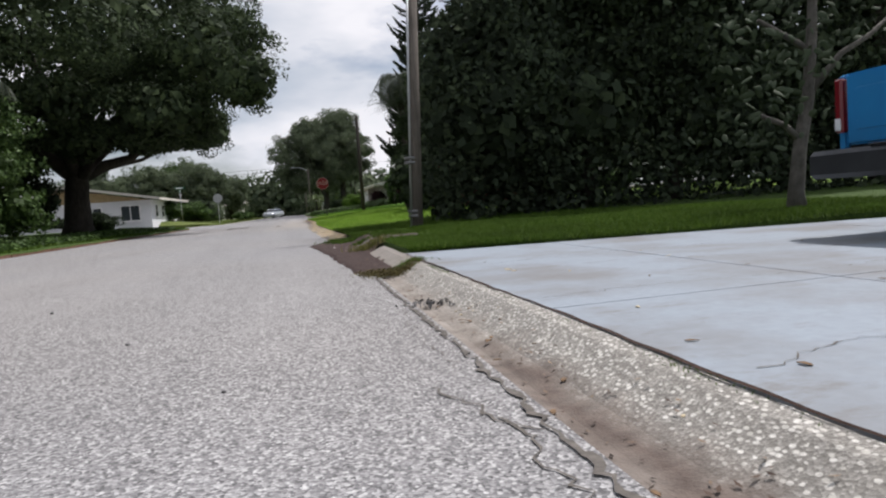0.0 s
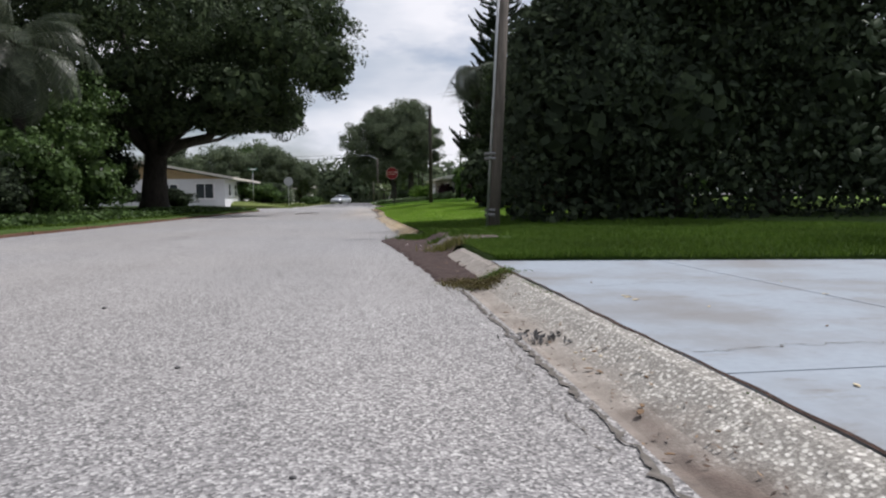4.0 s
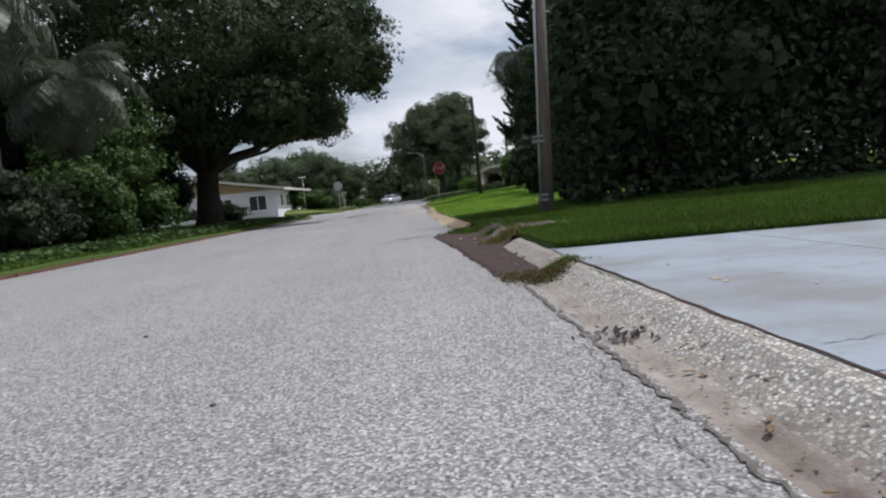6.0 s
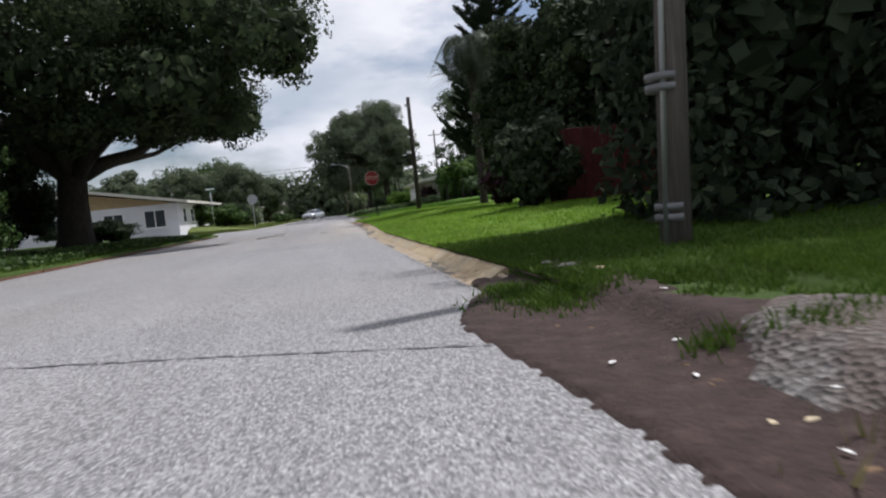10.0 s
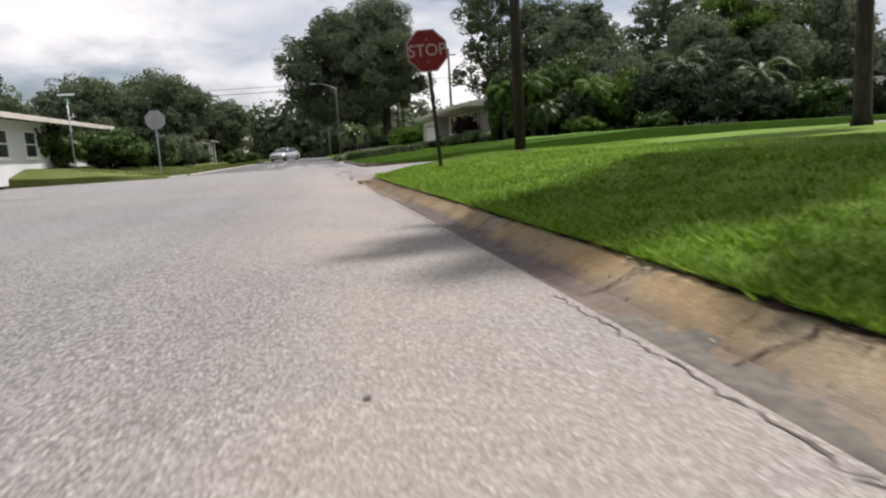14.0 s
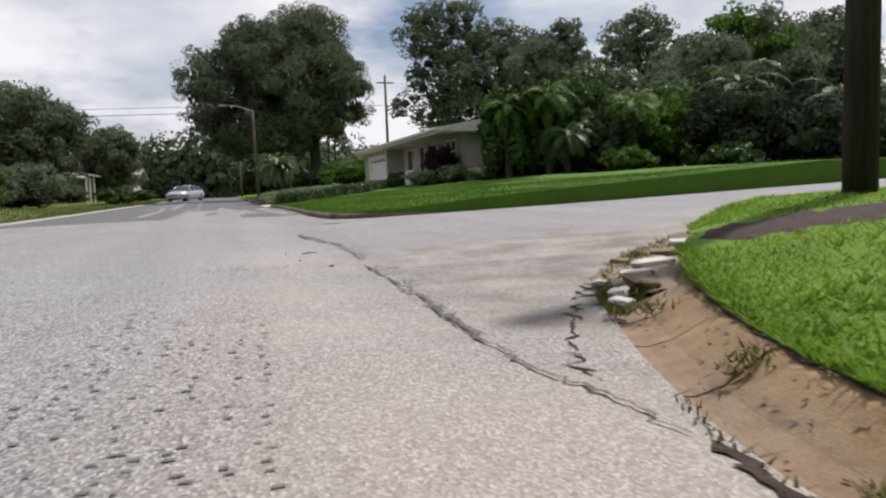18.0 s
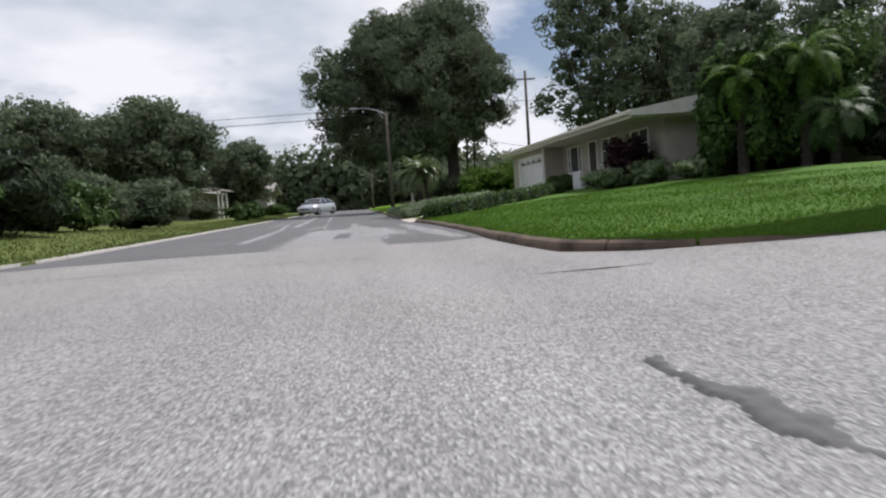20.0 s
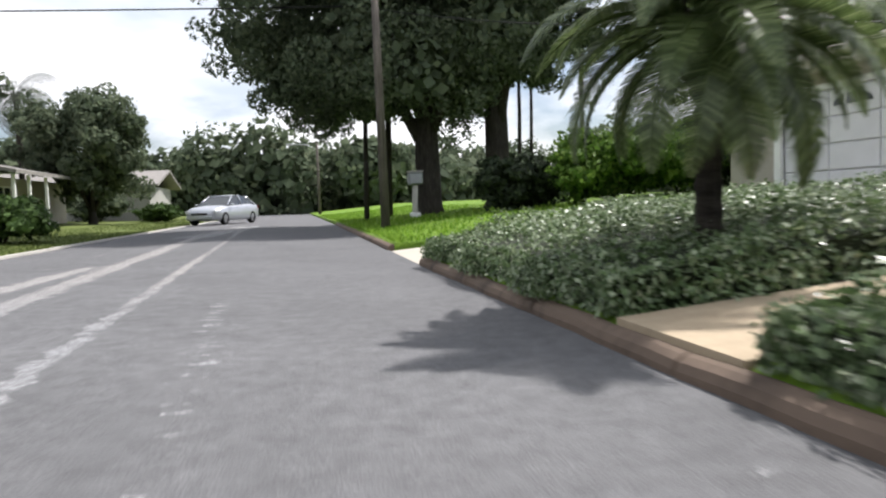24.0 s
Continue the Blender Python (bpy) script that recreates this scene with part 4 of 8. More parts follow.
for y0 in np.arange(58, 120, 3.0):
    xa, xb = float(lerp_table(y0, LEFT_N, 1)), float(lerp_table(y0 + 2.96, LEFT_N, 1))
    slab("kerb_length", [(xa - 0.10, y0), (xa + 0.12, y0), (xb + 0.12, y0 + 2.96), (xb - 0.10, y0 + 2.96)], lambda x, y: 0.065, 0.12, "pale_concrete", left_edge, n=(1, 1))


# wet dirt over the broken gutter, and the gravel track
def patch(name, outline, height, mat, label, category, step=0.12, rough=0.012, kind="structure", rag=1.0):
    """An uneven thin patch inside an outline of (x, y) points: a fine grid clipped to it, with a ragged rim."""
    pts = np.array(outline, float)
    nxt = np.roll(pts, -1, 0)
    lo, hi = pts.min(0), pts.max(0)
    gx = np.arange(lo[0], hi[0] + step, step)
    gy = np.arange(lo[1], hi[1] + step, step)
    X, Y = np.meshgrid(gx, gy)
    wob = rag * 0.10 * np.sin(X * 9 + Y * 4) * np.sin(Y * 7.3 - X * 3) + 0.05 * rag * np.sin(Y * 21) * np.cos(X * 17) + 0.012 * np.sin(Y * 47 + X * 13) + 0.008 * np.sin(Y * 91 - X * 37)

    def inside(px, py):
        c = np.zeros(px.shape, bool)
        for (x0, y0), (x1, y1) in zip(pts, nxt):
            if y0 == y1:
                continue
            hit = ((y0 > py) != (y1 > py)) & (px < (x1 - x0) * (py - y0) / (y1 - y0) + x0)
            c ^= hit
        return c

    ok = inside(X + wob, Y + wob * 0.7)
    Z = height(X, Y) + rough * np.sin(X * 23 + Y * 5) * np.sin(Y * 19) + 0.004
    k = X.shape[1]
    used, fs = {}, []
    for r in range(X.shape[0] - 1):
        for c in range(k - 1):
            q = [(r, c), (r, c + 1), (r + 1, c + 1), (r + 1, c)]
            if sum(bool(ok[i]) for i in q) >= 3:
                fs.append(tuple(used.setdefault(i, len(used)) for i in q))
    vs = [(X[i], Y[i], Z[i]) for i in used]
    cnt = {}
    for f in fs:
        for a, b in zip(f, f[1:] + f[:1]):
            cnt[frozenset((a, b))] = cnt.get(frozenset((a, b)), 0) + 1
    rim = {i for e, n in cnt.items() if n == 1 for i in e}
    vs = [(x, y, z - (0.02 if i in rim else 0)) for i, (x, y, z) in enumerate(vs)]
    return tagged(obj(name, vs, fs, mat, smooth=True), label, category, kind=kind)


def gutter_h(X, Y):
    rolled = 0.012 + 0.055 * np.clip((X - 1.78) / 0.5, 0, 1.3)
    broken = rolled + (land(X, Y) + 0.012 - rolled) * ease(X, 1.92, 2.12)
    a, b = lerp_table(Y, EDGE, 1), lerp_table(Y, EDGE, 2)
    cast = np.maximum(np.interp((X - a) / (b - a), GUTTER_U, GUTTER_Z) + 0.008, 0.006)
    return cast + (broken - cast) * ease(Y, 5.6, 6.1)


patch("dirt_patch", [(1.58, 3.6), (1.50, 5.2), (1.46, 6.3), (1.40, 7.2), (1.30, 8.2), (1.26, 8.8), (1.5, 9.6), (1.66, 9.9), (1.95, 9.0), (2.1, 8.5),
                     (2.35, 7.9), (2.4, 7.2), (2.3, 6.6), (2.02, 6.2), (1.93, 5.8), (1.935, 5.0), (1.92, 3.9), (1.8, 3.5)], gutter_h, "dirt",
      "dark damp dirt washed over the broken gutter", "dirt", 0.03, 0.003, rag=0.12)
patch("gravel_track", [(1.95, 6.75), (1.84, 7.0), (1.86, 7.3), (2.05, 7.6), (2.25, 7.8), (2.45, 7.9), (2.65, 7.8), (2.75, 7.5), (2.65, 7.15), (2.45, 6.9), (2.25, 6.75)],
      lambda X, Y: gutter_h(X, Y) + 0.014, "gravel", "grey gravel track between two strips of lawn", "gravel track", 0.05, 0.003)
patch("soil_patch", [(1.56, 8.9), (1.9, 8.3), (2.3, 8.4), (2.38, 9.4), (2.33, 10.4), (2.2, 11.0), (2.0, 10.7), (1.8, 10.6), (1.68, 10.5), (1.63, 9.8)], lambda X, Y: gutter_h(X, Y) - 0.004, "dirt",
      "thin soil along the edge of the lawn", "dirt", 0.03, 0.004, rag=0.2)

def channel_h(X, Y):
    a, b = lerp_table(Y, EDGE, 1), lerp_table(Y, EDGE, 2)
    return np.maximum(np.interp((X - a) / (b - a), GUTTER_U, GUTTER_Z), -0.014) + 0.004


for outline in ([(1.45, 29.2), (1.60, 29.1), (1.67, 28.5), (1.59, 28.1), (1.64, 27.6), (1.69, 27.1), (1.60, 26.6), (1.49, 26.4), (1.48, 27.2), (1.45, 28.0)],
                [(1.46, 25.4), (1.58, 25.3), (1.69, 24.8), (1.67, 24.0), (1.62, 23.0), (1.38, 23.0), (1.42, 24.4)],
                [(1.46, 32.3), (1.62, 32.2), (1.68, 31.6), (1.62, 30.9), (1.56, 30.4), (1.46, 30.3)],
                [(1.62, 13.2), (1.70, 13.0), (1.75, 12.2), (1.72, 11.4), (1.63, 11.2), (1.60, 12.2)], [(1.49, 17.6), (1.58, 17.4), (1.60, 16.4), (1.52, 15.6), (1.50, 16.6)],
                [(1.42, 21.0), (1.52, 20.8), (1.54, 19.9), (1.47, 19.3), (1.42, 20.0)]):
    patch("silt_patch", outline, channel_h, "silt", "thin grey-brown silt dried in the gutter channel", "silt", 0.03, 0.002, rag=0.5)
patch("soil_patch", [(2.02, 44.85), (2.2, 45.2), (2.7, 45.8), (3.4, 46.5), (4.3, 47.15), (5.3, 47.4), (5.6, 47.15), (4.6, 46.6), (3.9, 46.1), (3.2, 45.5), (2.75, 45.05), (2.45, 44.8)],
      lambda X, Y: 0.042 + 0.028 * np.clip(X - 1.9, 0, 6) + 0.012 * np.sin(X * 11) * np.sin(Y * 9), "earth", "trodden sandy soil over the broken corner of the gutter", "dirt", 0.07)
patch("soil_patch", [(2.9, 45.15), (3.25, 45.7), (4.2, 45.75), (5.6, 45.9), (5.7, 45.3), (4.6, 45.0), (3.2, 44.95)], lambda X, Y: land(X, Y) + 0.012, "dirt",
      "bare brown soil strip worn through the corner of the lawn", "dirt", 0.1)

# cracks, seams and marks on the road
CRACKS = root("road_seam", 0, 0, 0)
tagged(CRACKS, "dark cracks and bitumen seams in the road surface", "crack", kind="structure")


def ribbon(points, width, mat, seed, wiggle=0.02, z=0.004, name="crack"):
    rng = random.Random(seed)
    pts = []
    for (x0, y0), (x1, y1) in zip(points, points[1:]):
        n = max(2, int(math.hypot(x1 - x0, y1 - y0) / 0.032))
        for i in range(n):
            u = i / n
            pts.append((x0 + (x1 - x0) * u + rng.gauss(0, wiggle), y0 + (y1 - y0) * u + rng.gauss(0, wiggle)))
    vs, fs = [], []
    for i, (x, y) in enumerate(pts):
        a, b = pts[max(0, i - 1)], pts[min(len(pts) - 1, i + 1)]
        t = Vector((b[0] - a[0], b[1] - a[1], 0)).normalized()
        w = width * rng.uniform(0.12, 1.0) * (0.3 if i in (0, len(pts) - 1) else 1)
        zz = float(crown(x, y)) + z
        vs += [(x - t.y * w / 2, y + t.x * w / 2, zz), (x + t.y * w / 2, y - t.x * w / 2, zz)]
    for i in range(len(pts) - 1):
        fs.append((2 * i, 2 * i + 1, 2 * i + 3, 2 * i + 2))
    return obj(name, vs, fs, mat, CRACKS)


ribbon([(1.68, -9), (1.685, -2), (1.70, 0.5), (1.69, 3.3)], 0.034, "crack", 1, 0.009, 0.006)
for (a, b, w, s) in (((1.64, -0.45), (1.50, 0.05), 0.010, 2), ((1.60, -0.9), (1.64, -0.3), 0.012, 3), ((1.62, 0.2), (1.60, 0.9), 0.006, 4), ((1.52, -1.3), (1.60, -0.9), 0.012, 5),
                     ((1.45, -2.2), (1.55, -1.4), 0.010, 6), ((1.60, 0.9), (1.66, 1.6), 0.007, 7), ((1.2, -0.25), (1.26, -0.1), 0.006, 8)):
    ribbon([a, b], w, "crack", s, 0.018)
ribbon([(1.33, 8.2), (0.3, 8.55), (-0.9, 8.95), (-3, 9.5), (-5.3, 10.0)], 0.030, "tar", 11, 0.010)
ribbon([(1.45, 3.6), (1.2, 3.75), (1.05, 3.7)], 0.012, "crack", 12, 0.02)
for k, (y0, y1) in enumerate(((10, 14), (15.5, 19), (21, 25.5), (27, 32.5), (34, 37), (38, 41))):
    ribbon([(float(lerp_table(y0, EDGE, 1)) - 0.01, y0), (float(lerp_table(y1, EDGE, 1)) - 0.01, y1)], 0.014, "crack", 50 + k, 0.012, 0.005)
ribbon([(1.36, 42.1), (1.36, 42.5), (1.37, 42.9), (1.40, 43.35)], 0.05, "dirt", 14, 0.014)
ribbon([(1.40, 43.35), (1.37, 43.65), (1.31, 43.9), (1.30, 44.4), (1.34, 45.0)], 0.022, "crack", 19, 0.014, 0.008)
patch("seal_patch", [(1.30, 51.0), (1.42, 50.9), (1.46, 50.2), (1.50, 49.8), (1.60, 49.35), (1.56, 49.1), (1.40, 49.35), (1.36, 49.8), (1.32, 50.3)], lambda X, Y: crown(X, Y) + 0.008, "tar", "dark worn blotch of bitumen in the crossing", "road patch", 0.02, 0.0, rag=0.6)
for k, w in enumerate((0.034, 0.016, 0.010)):
    ribbon([(1.52 + 0.03 * k, 49.2), (1.476 + 0.03 * k, 48.66), (1.50 + 0.045 * k, 47.86), (1.41 + 0.05 * k, 47.05), (1.39 + 0.06 * k, 46.49), (1.375 + 0.05 * k, 45.92), (1.37 + 0.02 * k, 45.4), (1.30, 44.4)], w, "tar" if k else "crack", 16 + 20 * k, 0.014 + 0.006 * k, 0.010)
ribbon([(1.34, 46.2), (1.55, 46.6), (1.62, 47.3)], 0.014, "crack", 22, 0.02)
ribbon([(1.42, 43.8), (1.56, 44.2), (1.74, 44.5), (1.98, 44.9)], 0.03, "dirt", 20, 0.02)
ribbon([(2.0, 45.0), (2.4, 45.5), (2.8, 46.0), (3.5, 46.6)], 0.035, "dirt", 15, 0.03)
ribbon([(-0.78, 59.22), (-0.2, 59.24), (0.13, 59.25), (0.6, 59.17), (0.93, 59.11)], 0.07, "tar", 18, 0.015)
wt = random.Random(15)
pv, pf = [], []
for lane in (-0.17, -0.10, -0.03, 0.10, 0.17, 0.25, 0.36, 0.44):
    y = 38.6 + wt.uniform(0, 0.3)
    while y < 45.6:
        y += wt.uniform(0.03, 0.10)
        if wt.random() < 0.35:
            continue
        x = lane + 0.045 * (y - 42) + wt.gauss(0, 0.012)
        w, r = wt.uniform(0.007, 0.021), wt.uniform(0.004, 0.011)
        b = len(pv)
        pv += [(x + w * math.cos(a) * wt.uniform(0.6, 1.2), y + r * math.sin(a) * wt.uniform(0.6, 1.2), float(crown(x, y)) + 0.004) for a in np.linspace(0, 2 * math.pi, 7)[:-1]]
        pf.append(tuple(range(b, b + 6)))
tagged(obj("tyre_prints", pv, pf, "tread", CRACKS), "", kind="stuff")
rs = random.Random(5)
for i in range(30):
    x, y = rs.uniform(-1.6, 1.2), rs.choice([rs.uniform(-0.5, 8), rs.uniform(22, 40), rs.uniform(39, 45)])
    r = rs.uniform(0.005, 0.011)
    vs = [(x + r * math.cos(a) * rs.uniform(0.7, 1.6), y + 1.4 * r * math.sin(a) * rs.uniform(0.6, 1.3), float(crown(x, y)) + 0.004) for a in np.linspace(0, 2 * math.pi, 8)[:-1]]
    obj("stain", vs, [tuple(range(7))], "tar" if i % 3 else "crack", CRACKS)


DRIVE_LINES = root("driveway_crack", 0, 0, 0)
tagged(DRIVE_LINES, "fine dark cracks in the painted driveway", "crack", kind="structure")
for k, pts in enumerate(([(3.3, 1.9), (3.6, 1.75), (3.75, 1.5)], [(2.15, 0.9), (2.7, 0.95), (3.4, 0.85), (4.4, 0.95)], [(2.2, -0.5), (2.6, -0.35), (3.3, -0.55)], [(2.4, 2.6), (3.1, 2.7), (4.5, 2.5)], [(2.12, -1.3), (2.9, -1.1), (4.0, -1.5)])):
    o = ribbon(pts, 0.007, "crack", 80 + k, 0.012, 0.0)
    o.parent = DRIVE_LINES
    for v in o.data.vertices:
        v.co.z = drive_z(v.co.x, v.co.y) + 0.003


# ---- plants: generators ----
def leaf_quads(rng, centres, normals, size, aspect=0.55, jitter=0.9):
    """Rhombic leaves at centres, roughly facing normals."""
    n = len(centres)
    nr = normals + rng.normal(0, jitter, (n, 3))
    nr /= np.linalg.norm(nr, axis=1, keepdims=True) + 1e-9
    t = rng.normal(0, 1, (n, 3))
    t[:, 2] -= 0.4
    t -= nr * (t * nr).sum(1, keepdims=True)
    t /= np.linalg.norm(t, axis=1, keepdims=True) + 1e-9
    b = np.cross(nr, t)
    s = (size * rng.uniform(0.6, 1.4, n))[:, None]
    c = centres
    q = np.stack([c - t * s * 0.5, c + b * s * aspect * 0.5, c + t * s * 0.5 + nr * s * 0.12, c - b * s * aspect * 0.5], 1)
    return q


def crown_points(rng, lobes, n, depth=0.35, knots=13, gap=0.28):
    """Points on small clumps that sit over the shells of ellipsoid lobes (cx, cy, cz, rx, ry, rz)."""
    L = np.array(lobes, float)
    w = (L[:, 3] * L[:, 4] + L[:, 3] * L[:, 5] + L[:, 4] * L[:, 5])
    K = rng.normal(0, 1, (len(L), knots, 3))
    K /= np.linalg.norm(K, axis=2, keepdims=True)
    KR = rng.uniform(0.24, 0.46, (len(L), knots))
    KD = rng.uniform(0.55, 0.92, (len(L), knots))
    pick = rng.choice(len(L), int(n * 2.0), p=w / w.sum())
    j = rng.integers(0, knots, len(pick))
    d = rng.normal(0, 1, (len(pick), 3))
    d /= np.linalg.norm(d, axis=1, keepdims=True)
    r = (1 - depth * rng.random(len(pick)) ** 1.5) * KR[pick, j]
    q = K[pick, j] * KD[pick, j][:, None] + d * r[:, None]
    p = L[pick, :3] + q * L[pick, 3:]
    nrm = d * 0.8 + K[pick, j] * 0.5
    nrm /= np.linalg.norm(nrm, axis=1, keepdims=True)
    keep = (q * q).sum(1) > 0.22
    for k in range(len(L)):
        s = ((p - L[k, :3]) / L[k, 3:])
        keep &= ~(((s * s).sum(1) < 0.36) & (pick != k))
    # thin out where a 3-D wave is low, to leave gaps
    g = np.sin(p[:, 0] * 2.1 + p[:, 2] * 1.3) + np.sin(p[:, 1] * 2.4 - p[:, 2] * 1.1) + np.sin(p[:, 2] * 2.9 + p[:, 0] * 0.7)
    keep &= rng.random(len(p)) < np.clip(0.85 + gap * g, 0.12, 1)
    return p[keep][:n], nrm[keep][:n]


def tower_lobes(seed, h, r, n, low, size):
    """Lobes for a tall tree with steep, ragged sides and uneven shoulders."""
    rr = random.Random(seed)
    out = []
    for i in range(n):
        u = (i + 0.5) / n
        z = low * h + (h * 0.93 - low * h) * u
        prof = np.interp(u, [0, 0.25, 0.6, 0.85, 1.0], [0.72, 1.0, 0.98, 0.74, 0.35])
        a = i * 2.399 + rr.uniform(-0.5, 0.5)
        k = r * prof * rr.uniform(0.25, 0.82)
        s = size * rr.uniform(0.7, 1.25)
        out.append((math.cos(a) * k, math.sin(a) * k, z, s * 1.15, s * 1.15, s * 0.85))
    return out


def crown_part(name, seed, lobes, n, size, mat, parent=None, aspect=0.55, depth=0.35, label=""):
    rng = np.random.default_rng(seed)
    p, d = crown_points(rng, lobes, n, depth)
    q = leaf_quads(rng, p, d, size, aspect, 0.5)
    f = np.arange(len(q) * 4).reshape(-1, 4)
    return obj(name, q.reshape(-1, 3), f, mat, parent, label)


def core_part(name, lobes, mat, parent=None, k=0.74, seed=0, per=240, cap=0.34):
    """Large loose leaves and twig ends inside the lobes, so that little sky shows through the middle of a crown."""
    rng = np.random.default_rng(seed)
    L = np.array(lobes, float)
    pick = np.repeat(np.arange(len(L)), per)
    d = rng.normal(0, 1, (len(pick), 3))
    d /= np.linalg.norm(d, axis=1, keepdims=True)
    p = L[pick, :3] + d * L[pick, 3:] * (k * 1.15 * rng.random(len(pick)) ** 0.4)[:, None]
    q = leaf_quads(rng, p, d, np.clip(L[pick, 3:].mean(1) * 0.36, 0.12, cap), 0.8, 0.5)
    return obj(name, q.reshape(-1, 3), np.arange(len(q) * 4).reshape(-1, 4), mat, parent)


def blob_lobes(seed, cx, cy, cz, rx, ry, rz, n, lobe=0.45):
    """Lobes spread over an ellipsoid, for an uneven rounded crown."""
    r = random.Random(seed)
    out = [(cx, cy, cz, rx * 0.62, ry * 0.62, rz * 0.62)]
    for i in range(n):
        z = 1 - 2 * (i + 0.5) / n
        a = i * 2.399 + r.uniform(-0.4, 0.4)
        h = math.sqrt(max(0, 1 - z * z))
        k = r.uniform(0.52, 0.74)
        s = lobe * r.uniform(0.75, 1.2)
        out.append((cx + math.cos(a) * h * rx * k, cy + math.sin(a) * h * ry * k, cz + z * rz * k, rx * s, ry * s, rz * s * 0.9))
    return out


def broadleaf(name, label, x, y, height, rx, ry, seed, leaf, n, size, trunk_r=0.25, bark_mat="oak_bark", low=0.3, lean=(0, 0), lobes=None, nl=14, solid=0.42):
    """A tree: tapered trunk with limbs, and a crown of many leaves."""
    base = float(land(x, y)) - 0.05
    t = root(name, x, y, base)
    tagged(t, label, "tree")
    cz, rz = height * (1 + low) / 2, height * (1 - low) / 2
    r = random.Random(seed)
    runs = [([(0, 0, -0.1), (0.02, 0, 0.3), (lean[0] * 0.3, lean[1] * 0.3, height * low * 0.6), (lean[0] * 0.7, lean[1] * 0.7, cz * 0.8), (lean[0], lean[1], cz + rz * 0.4)],
             [trunk_r * 1.5, trunk_r * 1.1, trunk_r, trunk_r * 0.7, trunk_r * 0.2])]
    for i in range(6):
        a = i * 1.05 + r.uniform(-0.3, 0.3)
        z0 = height * low * r.uniform(0.55, 1.1)
        e = r.uniform(0.55, 0.8)
        runs.append(([(lean[0] * 0.4, lean[1] * 0.4, z0), (math.cos(a) * rx * e * 0.45, math.sin(a) * ry * e * 0.45, z0 + (cz - z0) * 0.5), (math.cos(a) * rx * e, math.sin(a) * ry * e, cz + rz * r.uniform(-0.2, 0.4))],
                     [trunk_r * 0.55, trunk_r * 0.32, trunk_r * 0.08]))
    tubes("trunk", runs, bark_mat, t, sides=8)
    lobes = lobes or blob_lobes(seed, lean[0], lean[1], cz, rx, ry, rz, nl)
    crown_part("crown", seed, lobes, n, size, leaf, t)
    if solid:
        core_part("inner_crown", lobes, leaf, t, solid, seed)
    return t


def shrub(name, label, x, y, rx, ry, h, seed, leaf, n, size, category="bush", z=None, flowers=0):
    base = (float(land(x, y)) if z is None else z) - 0.03
    t = root(name, x, y, base)
    tagged(t, label, category)
    r = random.Random(seed)
    runs = []
    for i in range(6):
        a = i * 1.05
        runs.append(([(0.05 * math.cos(a), 0.05 * math.sin(a), -0.05), (math.cos(a) * rx * 0.3, math.sin(a) * ry * 0.3, h * 0.45), (math.cos(a) * rx * 0.55, math.sin(a) * ry * 0.55, h * 0.8)], [0.03, 0.02, 0.006]))
    tubes("stem", runs, "twig", t, sides=5)
    crown_part("foliage", seed, blob_lobes(seed, 0, 0, h * 0.52, rx, ry, h * 0.52, 10, 0.5), n, size, leaf, t)
    core_part("inner_foliage", blob_lobes(seed, 0, 0, h * 0.52, rx, ry, h * 0.52, 10, 0.5), leaf, t, 0.52, seed)
    if flowers:
        bloom = crown_part("blossom", seed + 1, blob_lobes(seed, 0, 0, h * 0.52, rx * 1.02, ry * 1.02, h * 0.54, 10, 0.5), flowers, 0.07, "white_flower", t, 0.9, 0.05)
        tagged(bloom, "small pale blossoms", kind="stuff")
    return t


def frond_arrays(length, droop, leaflets, leaflet_len, rng, width=0.016, hang=0.35):
    """A pinnate frond that starts at the origin along +x and bends down."""
    pts = []
    for i in range(13):
        u = i / 12
        ang = 0.55 - droop * u ** 1.3
        pts.append((u, ang))
    path, p = [], Vector((0, 0, 0))
    for u, ang in pts:
        path.append(p.copy())
        p = p + Vector((math.cos(ang), 0, math.sin(ang))) * length / 12
    v, f = tube_arrays(path, [0.022 * (1 - 0.85 * i / 12) for i in range(13)], 4)
    vs, fs = list(v), list(f)
    for i in range(leaflets):
        u = 0.12 + 0.88 * i / leaflets
        k = min(11, int(u * 12))
        o = path[k].lerp(path[k + 1], u * 12 - k)
        d = (path[k + 1] - path[k]).normalized()
        L = leaflet_len * math.sin(math.pi * min(1, 0.18 + 0.80 * u)) * rng.uniform(0.85, 1.1)
        for s in (-1, 1):
            out = (Vector((0, s, 0)) * 0.85 + d * 0.55 + Vector((0, 0, 0.25 - hang * 0.3))).normalized()
            mid = o + out * L * 0.55
            tip = o + out * L + Vector((0, 0, -hang * L * rng.uniform(0.7, 1.4)))
            w = d * width
            b = len(vs)
            vs += [tuple(o - w), tuple(o + w), tuple(mid + w * 0.9), tuple(mid - w * 0.9), tuple(tip)]
            fs += [(b, b + 1, b + 2, b + 3), (b + 3, b + 2, b + 4)]
    return vs, fs


